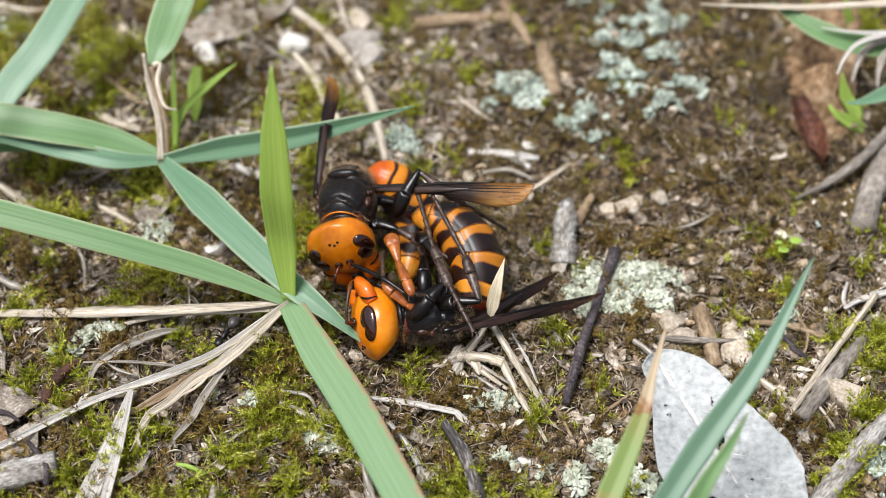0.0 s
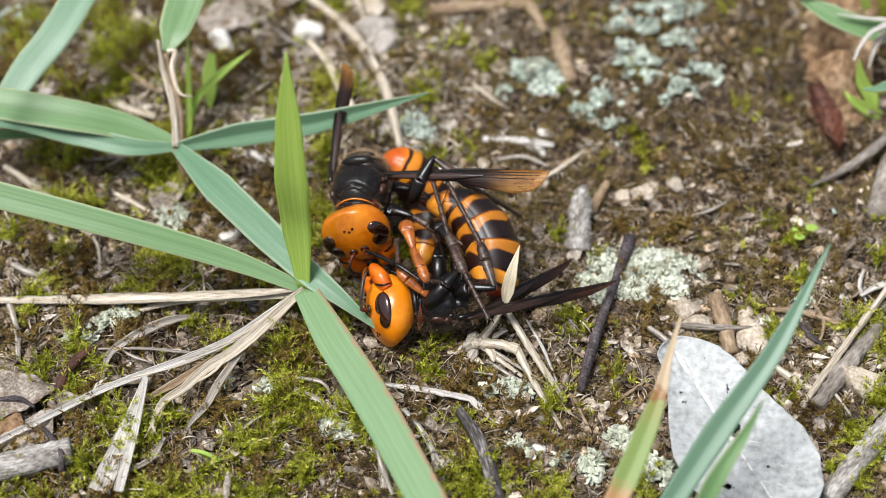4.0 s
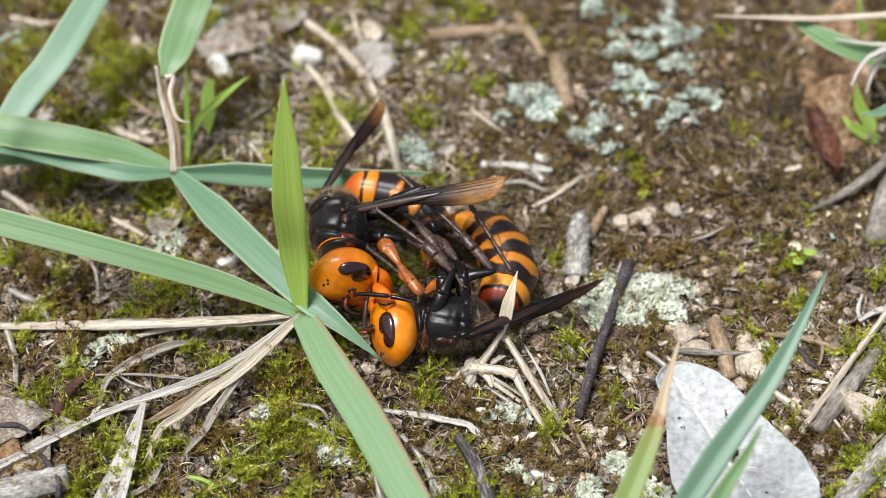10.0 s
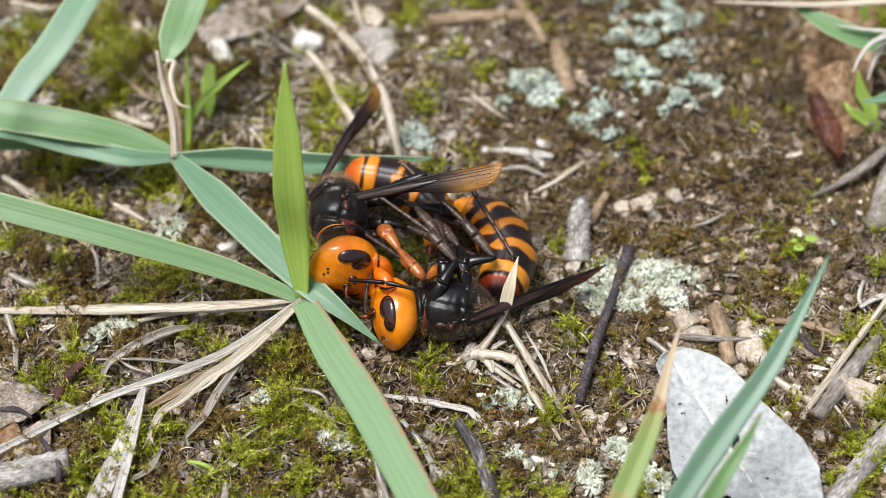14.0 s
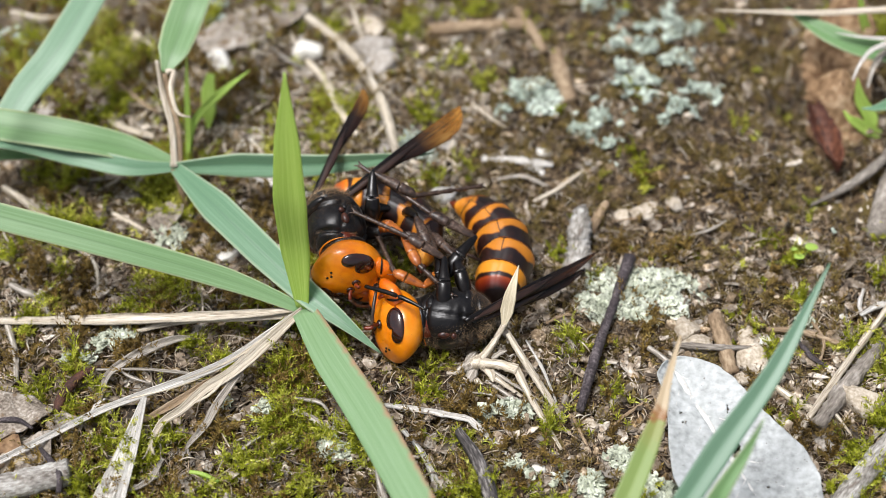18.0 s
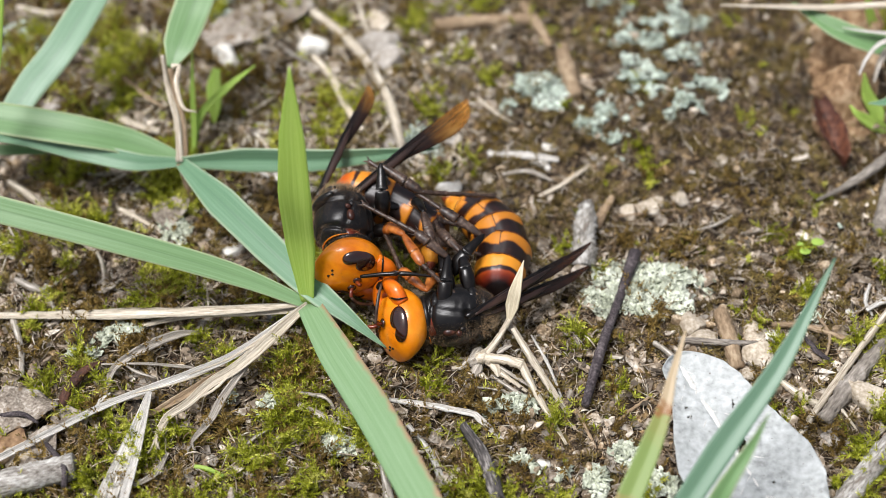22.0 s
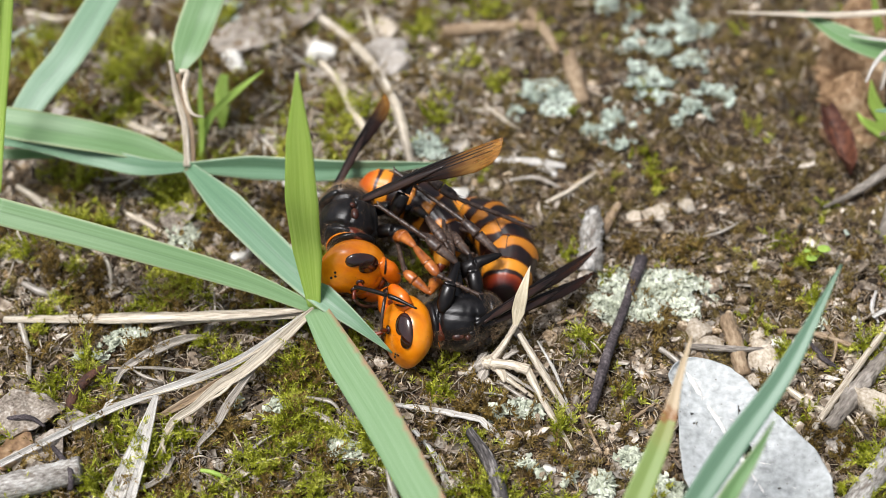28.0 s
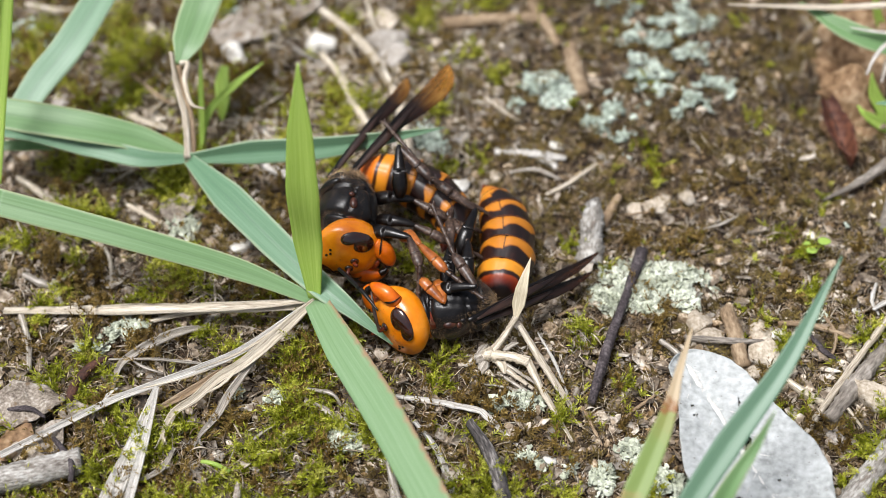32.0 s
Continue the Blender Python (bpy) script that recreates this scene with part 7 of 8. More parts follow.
UPPER_GASTER = (
    (0, (-9.5, 6.4, 9), (-5.5, 5.4, 6), (-4, 0.8, 2.5), (-5, -4.7, 2)),
    (5, (-8.5, 7.5, 9), (-4.4, 6, 6), (-2.3, 0.3, 2.5), (-3.3, -4.7, 2)),
    (6, (-6.8, 7.4, 9), (-2.9, 5.9, 6), (-1.9, 0.6, 2.5), (-2.9, -3.7, 2)),
    (7, (-10.8, 6.1, 9), (-4.3, 4.9, 8), (-1.7, 0.3, 6.5), (-2.4, -6.9, 5.5)),
    (8, (-12.5, 9.5, 9), (-4.9, 7.3, 8), (-1.3, 0.9, 6.5), (-2.8, -6.3, 5.5)),
    (9, (-14.3, 6.3, 9), (-7.8, 5.1, 8), (-3.6, 1.2, 6.5), (-4.6, -6, 5.5)),
    (13, (-14.7, 6.2, 9), (-8.2, 5.1, 8), (-3, 0.2, 6.5), (-4.2, -6.4, 5.5)),
    (18, (-16.9, 3.4, 9), (-9.7, 2.9, 8), (-4.7, -1.2, 6.5), (-5.2, -6.4, 5.5)),
    (23, (-16.8, 4.3, 9), (-9.8, 2.1, 8), (-4.6, -1.4, 6.5), (-4.6, -5.6, 5.5)),
    (28, (-14.4, 5.6, 9), (-7.4, 3.7, 8), (-3.2, -1.2, 6.5), (-4.1, -6.4, 5.5)),
    (30, (-15, 5.6, 9), (-7.5, 3, 8), (-2.7, -1.8, 6.5), (-3.7, -6.4, 5.5)),
    (31.5, (-13.8, 5.7, 9), (-5.7, 4.9, 8), (-1.5, 0, 6.5), (-2.5, -6, 5.5)),
    (32, (-14.3, 7.1, 9), (-6.9, 4.9, 8), (-2.2, 0, 6.5), (-4.7, -6.6, 5.5)),
)
LOWER_GASTER = (
    (0, (4.3, -14.4, 4.8), (5.4, -10.1, 7), (1.7, -3.2, 9), (-4.9, -1.7, 9.5)),
    (5, (6.8, -12.2, 4.8), (6.9, -6.8, 7), (3.4, -2.6, 9), (-2.2, -2.3, 9.5)),
    (6, (6.7, -11.9, 4.8), (6.8, -5.9, 7), (3.2, -1.6, 9), (-1.8, -2, 9.5)),
    (7, (5.4, -14.1, 4.8), (8.5, -8.4, 5), (10.2, -2.2, 5.5), (9.3, 4, 5.5)),
    (8, (7.3, -13.5, 4.8), (10, -6.5, 5), (8.6, 0.4, 5.5), (3.9, 3.9, 5.5)),
    (9, (6.6, -12, 4.8), (9.2, -6.3, 5), (7.3, 0.7, 5.5), (2.1, 4.2, 5.5)),
    (13, (6.1, -12.3, 4.8), (7.7, -6.6, 5), (5.3, -0.3, 5.5), (-0.4, 3.8, 5.5)),
    (18, (5.7, -10.8, 4.8), (7.3, -3.4, 5), (3.3, 3.7, 5.5), (-2, 5.9, 5.5)),
    (23, (5, -10.6, 4.8), (5.9, -3.5, 5), (3.1, 1.5, 5.5), (-1.1, 4.3, 5.5)),
    (28, (5, -10.3, 4.8), (6.1, -3.9, 5), (3.5, 1.1, 5.5), (-0.1, 3.9, 5.5)),
    (30, (4.9, -10.3, 4.8), (5.7, -3.9, 5), (3.4, 0.4, 5.5), (0.3, 3.2, 5.5)),
    (31.5, (6.2, -10.6, 4.8), (6.8, -2.8, 5), (4.8, 4.3, 5.5), (1.6, 7.9, 5.5)),
    (32, (4.4, -11.9, 4.8), (5.7, -4.8, 5), (5, 1.6, 5.5), (3, 5.8, 5.5)),
)
UPPER_WING = (
    (0, (-11.2, 1.6, 12), (12.7, -4.8, 19.5)),
    (5, (-7.3, 2.3, 12), (11.4, -12.8, 21.5)),
    (6, (-7.5, 2.5, 12), (13.6, -11.4, 18)),
    (7, (-13.2, -3.2, 12), (9.1, 9.2, 14)),
    (8, (-17.4, -1.2, 12), (3.2, -1.4, 24.5)),
    (9, (-16.7, 0.8, 12), (8.6, 1.8, 18)),
    (13, (-18, -1.6, 12), (6.5, -2, 20.5)),
    (18, (-18.1, -0.6, 12), (-2.2, 14.7, 14)),
    (23, (-17.2, -0.8, 12), (-1.8, 15, 14)),
    (28, (-17.8, -0.6, 12), (4.3, 0.6, 24.5)),
    (30, (-17.9, -1, 12), (4.4, 0.6, 24.5)),
    (31.5, (-16.6, -1.9, 12), (7.9, -1.5, 20.5)),
    (32, (-18.1, 3.2, 12), (-8.2, 17.2, 14)),
)
UPPER_WING_FAR = (
    (0, (-18.6, 0.6, 11), (-18, 12.2, 13)),
    (5, (-15, 2.5, 11), (-16.9, 12.6, 13)),
    (6, (-14.7, 4.1, 11), (-6.1, 12.6, 13)),
    (7, (-17.5, 1.1, 11), (-12.6, 18.6, 13)),
    (8, (-18.7, 3.8, 11), (-15, 17, 13)),
    (9, (-19.5, 3.5, 11), (-12.1, 16.6, 13)),
    (13, (-20.8, 1, 11), (-13.2, 19.1, 13)),
    (18, (-21.3, 1, 11), (-16.6, 14.7, 13)),
    (23, (-21.2, 0.8, 11), (-16.1, 16, 13)),
    (28, (-20.8, 0.9, 11), (-14, 18.5, 13)),
    (30, (-20.9, 0.9, 11), (-14.8, 17, 13)),
    (31.5, (-18.9, 2.1, 11), (-12.7, 17.5, 13)),
    (32, (-20.8, 4.1, 11), (-12.4, 18.2, 13)),
)
LOWER_WING = (
    (0, (0, -22.6, 9.2), (21.5, -12.4, 4.2)),
    (5, (0.3, -23.7, 9.2), (20.4, -13, 4.2)),
    (6, (1.1, -22.8, 9.2), (19.7, -13.7, 4.2)),
    (7, (8.2, -17.6, 9.2), (21.1, 3.1, 4.2)),
    (8, (0.3, -22.5, 9.2), (23.2, -7.2, 4.2)),
    (9, (0.5, -21.1, 9.2), (22.2, -6.3, 4.2)),
    (13, (0.6, -21.3, 9.2), (22.5, -6.6, 4.2)),
    (18, (1.1, -19.6, 9.2), (20.4, -3, 4.2)),
    (23, (0.5, -19.8, 9.2), (20.2, -0.8, 4.2)),
    (28, (1, -20.2, 9.2), (20.1, -0.8, 4.2)),
    (30, (0.9, -20.2, 9.2), (19.8, -0.4, 4.2)),
    (31.5, (1.6, -20.4, 9.2), (17, -5.4, 4.2)),
    (32, (-0.1, -21, 9.2), (18.8, -4.4, 4.2)),
)
LOWER_WING_FAR = (
    (0, (0.9, -21.7, 7.6), (18.8, -5.4, 2.8)),
    (5, (1.3, -22.8, 7.6), (17.5, -6.3, 2.8)),
    (6, (2.1, -21.9, 7.6), (17.1, -6.7, 2.8)),
    (7, (9.2, -16.6, 7.6), (20.9, 2.9, 2.8)),
    (8, (1.3, -21.6, 7.6), (19.3, -5.4, 2.8)),
    (9, (1.5, -20.1, 7.6), (22.1, -5.8, 2.8)),
    (13, (1.6, -20.4, 7.6), (22.1, -5.8, 2.8)),
    (18, (2.1, -18.6, 7.6), (20, -4.2, 2.8)),
    (23, (1.5, -18.8, 7.6), (19.8, -4.7, 2.8)),
    (28, (1.9, -19.2, 7.6), (19.5, -4.7, 2.8)),
    (30, (1.9, -19.3, 7.6), (19.4, -4.6, 2.8)),
    (31.5, (2.6, -19.5, 7.6), (20.1, -5.3, 2.8)),
    (32, (0.9, -20.1, 7.6), (19.1, -6.2, 2.8)),
)
UPPER_ANTENNA = (
    (0, (-13, -12, 11), (-3.7, -19.2, 12)),
    (5, (-11, -10.2, 11), (-11.1, -16.7, 12)),
    (6, (-12, -9, 11), (-9.1, -23.8, 12)),
    (7, (-14.6, -19, 11), (-12.3, -22.2, 12)),
    (8, (-15.8, -15.3, 11), (-13.7, -18.6, 12)),
    (9, (-12.4, -14.4, 11), (-7.7, -17.1, 12)),
    (13, (-15, -15.4, 11), (-5.4, -18, 12)),
    (18, (-12.8, -14.8, 11), (-4, -19.9, 12)),
    (23, (-14.4, -14, 11), (-3.9, -14.2, 12)),
    (28, (-15.9, -14.9, 11), (-6.2, -20, 12)),
    (30, (-15.8, -14.9, 11), (-6.1, -19.4, 12)),
    (31.5, (-16.6, -13.9, 11), (-11.4, -19.7, 12)),
    (32, (-18.3, -13.2, 11), (-11, -23.3, 12)),
)
LOWER_MID_LEG = (
    (0, (-2.3, -18.1, 9.5), (0.7, -15.5, 11.5), (-1.9, -9.1, 13), (-4.3, 1.8, 14)),
    (5, (-1.1, -17.8, 9.5), (1.3, -14.4, 11.5), (0.8, -9.3, 13), (-0.4, 0.4, 14)),
    (6, (-0.8, -16.9, 9.5), (0.9, -15.4, 11.5), (0.4, -10.3, 13), (-0.8, 1.4, 14)),
    (7, (-1.1, -16.6, 9.5), (3.2, -20, 11.5), (1.3, -15.6, 13), (-1.6, -11.4, 14)),
    (8, (-2.1, -17.9, 9.5), (0, -13.8, 11.5), (-3.1, -10, 13), (-7.7, -4.3, 14)),
    (9, (-1.9, -14.5, 9.5), (-1.4, -9.7, 11.5), (-5.4, -7.1, 13), (-11, -2, 14)),
    (13, (-1.9, -14.8, 9.5), (-0.1, -12.3, 11.5), (-4.1, -7.8, 13), (-10.9, -2.5, 14)),
    (18, (-1.8, -14.2, 9.5), (-1.8, -10.1, 11.5), (-5.8, -8.2, 13), (-13.3, -4.4, 14)),
    (23, (-2.4, -14.4, 9.5), (-2, -11, 11.5), (-5.4, -8.7, 13), (-12.9, -3.9, 14)),
    (28, (-3, -15.5, 9.5), (-1.5, -11.1, 11.5), (-5.5, -8.1, 13), (-12.1, -3.1, 14)),
    (30, (-2.8, -15.4, 9.5), (-1.4, -11, 11.5), (-5.3, -8, 13), (-11.9, -3, 14)),
    (31.5, (-2.3, -17, 9.5), (1.1, -13.6, 11.5), (-2.9, -9.7, 13), (-8.9, -5.3, 14)),
    (32, (-2, -15.7, 9.5), (0.9, -16.7, 11.5), (-3.1, -10.3, 13), (-5.9, -2, 14)),
)
LOWER_HIND_LEG = (
    (0, (0.9, -17.7, 9), (5.1, -18.7, 11), (2.8, -11, 13), (-2.7, 1, 14.5)),
    (5, (1.8, -17.4, 9), (5.6, -18.4, 11), (4, -11.9, 13), (0.3, 0, 14.5)),
    (6, (2.1, -17.8, 9), (5, -19.9, 11), (4.1, -13.5, 13), (0.4, -1.1, 14.5)),
    (7, (2.3, -13.6, 9), (7.5, -13.4, 11), (2.3, -8, 13), (-2.6, -4.7, 14.5)),
    (8, (1.3, -11.1, 9), (5.9, -11.8, 11), (1.8, -6.7, 13), (-6.2, -1.1, 14.5)),
    (9, (0.5, -10.9, 9), (5.2, -10.6, 11), (1, -5.8, 13), (-7.1, 3.7, 14.5)),
    (13, (0.6, -11.2, 9), (5.4, -11.3, 11), (0.6, -5.6, 13), (-7.8, 3.6, 14.5)),
    (18, (-0.9, -10, 9), (2.6, -5.8, 11), (-3.4, -3.2, 13), (-13.3, 4.3, 14.5)),
    (23, (-0.5, -10.2, 9), (3, -6.6, 11), (-3, -3.1, 13), (-12.7, 4.1, 14.5)),
    (28, (-1, -10.6, 9), (4.4, -9, 11), (-0.6, -4.5, 13), (-10.8, 4, 14.5)),
    (30, (-0.9, -10.5, 9), (4.6, -8.9, 11), (-0.4, -4.4, 13), (-10.7, 4.1, 14.5)),
    (31.5, (1.6, -11.5, 9), (6, -13.1, 11), (1.6, -8.7, 13), (-8, 0.3, 14.5)),
    (32, (-1.1, -7.6, 9), (0.9, -2, 11), (-4.2, 1, 13), (-12.2, 11.5, 14.5)),
)
UPPER_MID_LEG = (
    (0, (-2.4, -8.4, 11), (-0.9, -12.1, 12.5), (0.7, -16.2, 12), (3.9, -22.6, 10)),
    (5, (-3.1, -10.2, 11), (-1.6, -12.7, 12.5), (1.3, -15.5, 12), (3.2, -23.1, 10)),
    (6, (-1.3, -10.6, 11), (0.7, -15, 12.5), (1.6, -18.9, 12), (3.1, -23.4, 10)),
    (7, (-3.6, -10.2, 11), (-1.6, -10.2, 12.5), (1.3, -15.4, 12), (3.3, -20, 10)),
    (8, (-2.7, -8.9, 11), (-0.2, -13.4, 12.5), (1.3, -16.1, 12), (4.6, -21.3, 10)),
    (9, (-4.5, -3.4, 11), (-3.4, -5.7, 12.5), (-0.9, -10.2, 12), (3.5, -18, 10)),
    (13, (-3.4, -2.4, 11), (-5.9, -3.1, 12.5), (-2.4, -7.9, 12), (2.5, -15.8, 10)),
    (18, (-6.4, -1.8, 11), (-5.9, -3.1, 12.5), (-4.1, -8, 12), (-1.9, -8.9, 10)),
    (23, (-6.1, -1.3, 11), (-5.5, -3.3, 12.5), (-4.5, -7.5, 12), (-2, -9.7, 10)),
    (28, (-6.7, -1.7, 11), (-6.1, -3.1, 12.5), (-3.5, -7.3, 12), (-1.5, -10.1, 10)),
    (30, (-6.5, -1.6, 11), (-6, -3, 12.5), (-3.4, -7.2, 12), (-1.4, -10, 10)),
    (31.5, (-6.5, -2, 11), (-5.4, -4.7, 12.5), (-3.4, -7.5, 12), (0.6, -3.1, 10)),
    (32, (-12.6, -6.7, 11), (-8.5, -8.6, 12.5), (-6.9, -13.4, 12), (-7, -14.9, 10)),
)
UPPER_FRONT_LEG = (
    (0, (-8.2, -4.6, 11), (-6.3, -12.7, 12.5), (-4.9, -16.5, 12), (-2.8, -17, 10)),
    (5, (-3.2, -1.6, 11), (-2.4, -6.3, 12.5), (-3.1, -11, 12), (-4.6, -14.5, 10)),
    (6, (-4.8, -3.4, 11), (-3.8, -6.6, 12.5), (-4, -13.9, 12), (-3.5, -17.3, 10)),
    (7, (-11, -8.9, 11), (-9.9, -12.1, 12.5), (-9.3, -18.6, 12), (-4.9, -19.4, 10)),
    (8, (-11.2, -7, 11), (-10.3, -9.6, 12.5), (-8, -13, 12), (-4.9, -14.2, 10)),
    (9, (-11, -3.4, 11), (-7.8, -10.6, 12.5), (-6.8, -13.3, 12), (-4.9, -14.2, 10)),
    (13, (-11.7, -4.4, 11), (-8.2, -10.9, 12.5), (-6, -13.7, 12), (-4.6, -14.9, 10)),
    (18, (-9.4, -4.5, 11), (-7.8, -6.4, 12.5), (-5.5, -11.5, 12), (-1.3, -14.9, 10)),
    (23, (-9.5, -6, 11), (-8.4, -7.6, 12.5), (-5.6, -12.7, 12), (-2.4, -14.8, 10)),
    (28, (-9.1, -6.4, 11), (-7.7, -8.7, 12.5), (-4.4, -13.4, 12), (1.4, -15.5, 10)),
    (30, (-8.9, -6.3, 11), (-7.6, -8.6, 12.5), (-4.3, -13.3, 12), (1.6, -15.4, 10)),
    (31.5, (-6.9, -8.7, 11), (-5.8, -10.9, 12.5), (-1.8, -15.2, 12), (4, -17.7, 10)),
    (32, (-8.1, -8, 11), (-7, -9.9, 12.5), (-3, -14.6, 12), (2.3, -18, 10)),
)
LOWER_FRONT_LEG = (
    (0, (-3.8, -18.1, 8), (-4.9, -18.4, 9.5), (-7.7, -15.9, 10.5), (-8.5, -12.5, 10)),
    (5, (-2.1, -19.7, 8), (-2.8, -21.5, 9.5), (-4.5, -19.2, 10.5), (-6.6, -10.7, 10)),
    (6, (-3.2, -17, 8), (-4.9, -18.2, 9.5), (-7.1, -14.6, 10.5), (-9.3, -9.1, 10)),
    (7, (-3.5, -19.1, 8), (-4.5, -19.7, 9.5), (-6.9, -18.6, 10.5), (-9.8, -17.6, 10)),
    (8, (-2.6, -16.7, 8), (-3.1, -18.5, 9.5), (-2.6, -16.2, 10.5), (-3.6, -13.9, 10)),
    (9, (-3.4, -12, 8), (-4.6, -13.5, 9.5), (-8.4, -10.8, 10.5), (-11.5, -5.8, 10)),
    (13, (-3.4, -12.3, 8), (-4.1, -13.9, 9.5), (-7.8, -10.9, 10.5), (-11.4, -7.5, 10)),
    (18, (-3.4, -11.7, 8), (-4.6, -13.6, 9.5), (-8.7, -11.9, 10.5), (-11.5, -4.3, 10)),
    (23, (-4.5, -13.2, 8), (-5.1, -15.4, 9.5), (-8.9, -12, 10.5), (-11.1, -5.1, 10)),
    (28, (-5, -13, 8), (-5.4, -14.8, 9.5), (-8.9, -11.9, 10.5), (-10.4, -5.2, 10)),
    (30, (-4.8, -12.9, 8), (-5.3, -14.8, 9.5), (-8.8, -11.8, 10.5), (-10.2, -5.1, 10)),
    (31.5, (-3.3, -14.5, 8), (-2.3, -17.3, 9.5), (-5.8, -14.7, 10.5), (-7.9, -7.8, 10)),
    (32, (-4, -14.5, 8), (-3.5, -17.9, 9.5), (-7, -14.3, 10.5), (-8.1, -8.5, 10)),
)
UPPER_HIND_LEG = (
    (0, (-6.5, -2.6, 11.5), (-3.5, 1.2, 16.0), (1.3, -1.8, 14.0), (5.4, -1.2, 9.5)),
    (5, (-5.9, -3.8, 11.5), (-2.4, 0.3, 16.0), (2.2, -2.6, 14.0), (6.4, -1.7, 9.5)),
    (6, (-5.5, -2.8, 11.5), (-2.0, 1.3, 16.0), (2.5, -1.6, 14.0), (6.8, -0.8, 9.5)),
    (7, (-6.3, -3.1, 11.5), (-1.2, -1.7, 16.0), (4.3, -5.6, 14.0), (13.7, -6.2, 9.5)),
    (8, (-9.6, -0.4, 11.5), (-4.8, 1.4, 16.0), (0.2, -1.8, 14.0), (6.3, -6.3, 9.5)),
    (9, (-10.9, 0.0, 11.5), (-5.1, 1.4, 16.0), (-0.4, -0.2, 14.0), (6.3, -7.2, 9.5)),
    (13, (-11.7, -1.3, 11.5), (-4.5, 0.1, 16.0), (0.7, -0.1, 14.0), (7.4, -8.2, 9.5)),
    (18, (-12.2, -2.3, 11.5), (-12.1, 2.3, 16.0), (-6.5, 0.0, 14.0), (4.3, 5.7, 9.5)),
    (23, (-11.3, -2.3, 11.5), (-11.6, 2.7, 16.0), (-6.0, -0.6, 14.0), (4.6, 2.2, 9.5)),
    (28, (-10.9, -2.2, 11.5), (-7.5, 2.5, 16.0), (-1.5, -1.0, 14.0), (10.4, -3.1, 9.5)),
    (30, (-10.9, -2.2, 11.5), (-7.3, 2.6, 16.0), (-1.5, -0.9, 14.0), (10.5, -3.0, 9.5)),
    (31.5, (-9.6, -2.0, 11.5), (-4.9, 2.4, 16.0), (1.9, -1.8, 14.0), (12.1, -2.4, 9.5)),
    (32, (-10.1, 0.2, 11.5), (-10.3, 5.8, 16.0), (-5.0, 0.6, 14.0), (1.0, -0.0, 9.5)),
)

HOLDS = ((2.5, 0), (4.3, 0), (10.5, 13), (14.5, 13), (16.8, 13), (25.5, 23), (31.0, 30))
# quick moves: time, from the pose at, to the pose at, share of the way for the upper and for the lower animal
QUICK = ((6.4, 6, 8, 0.75, 0.2), (7.35, 7, 8, 0.7, 0.7))


def over_time(rows, early=False):
    """Rows with the stretches in which the animals keep still."""
    d = {r[0]: r[1:] for r in rows}
    for t, like in HOLDS:
        d[t] = d[18 if early and t == 16.8 else like]
    for t, a, b, high, low in QUICK:
        d[t] = tuple(tuple(Vector(p).lerp(Vector(q), low if early else high)) for p, q in zip(d[a], d[b]))
    return [(t, *d[t]) for t in sorted(d)]


upper = group_at("giant_hornet", (-14, -3, 0), "orange-headed giant hornet gripping its rival", "hornet", "fighting hornets")
lower = group_at("giant_hornet", (-2, -15, 0), "orange-headed giant hornet on its back, curled round its rival", "hornet", "fighting hornets")
BODIES = []
for hornet, seed, body, turn, gaster, wings, legs in (
        (upper, 1, UPPER_BODY, UPPER_TURN, UPPER_GASTER, (UPPER_WING, UPPER_WING_FAR), ((UPPER_FRONT_LEG, True), (UPPER_MID_LEG, False), (UPPER_HIND_LEG, False))),
        (lower, 2, LOWER_BODY, LOWER_TURN, LOWER_GASTER, (LOWER_WING, LOWER_WING_FAR), ((LOWER_FRONT_LEG, True), (LOWER_MID_LEG, False), (LOWER_HIND_LEG, False)))):
    BODIES.append((hornet, body, turn, gaster, make_head(hornet, seed), make_thorax(hornet, seed), make_plates(hornet, BANDED_DARK if seed == 1 else BANDED),
                   [(make_wing(hornet, 26.0 if k == 0 else 22.0, (3.1 if k == 0 else 2.0) if seed == 1 else 1.7, seed, WING if seed == 1 else WING_DARK), w) for k, w in enumerate(wings)],
                   [(make_leg(hornet, r, warm), r) for r, warm in legs]))
# legs of the far sides, clasping the rival: hornet, its thorax, hip in the thorax, share along the rival's abdomen, bend
FEMUR, TIBIA, TARSUS = 6.2, 5.8, 7.0


def make_clasping_leg(hornet):
    fem = piece("femur", stem_data([(0, 0, -0.3), (0, 0.9, FEMUR * 0.5), (0, 0, FEMUR + 0.25)], [0.5, 0.88, 1.06, 1.08, 1.0, 0.88, 0.76, 0.65, 0.54, 0.26], sides=16, n=28, flat=0.74, rough=0.01), BLACK, hornet, "black thigh clasping the rival")
    tib = piece("tibia", stem_data([(0, 0, -0.3), (0, 0.15, TIBIA * 0.5), (0, 0, TIBIA + 0.1)], [0.2, 0.45, 0.58, 0.68, 0.76, 0.78, 0.36], sides=14, n=26, flat=0.75, rough=0.02), LEG_BROWN, hornet)
    steps = [0.42, 0.3, 0.4, 0.26, 0.36, 0.24, 0.34, 0.22, 0.3, 0.12]
    tar = piece("tarsus", stem_data([(0, 0, 0), (0, 0.5, TARSUS * 0.5), (0, -0.2, TARSUS)], steps, sides=9, n=30, rough=0.02), LEG_BROWN, hornet, "jointed brown foot")
    piece("bristles", bristles(TIBIA, 0.62, 120, 41), HAIR, tib, "short stiff leg hairs")
    return fem, tib, tar


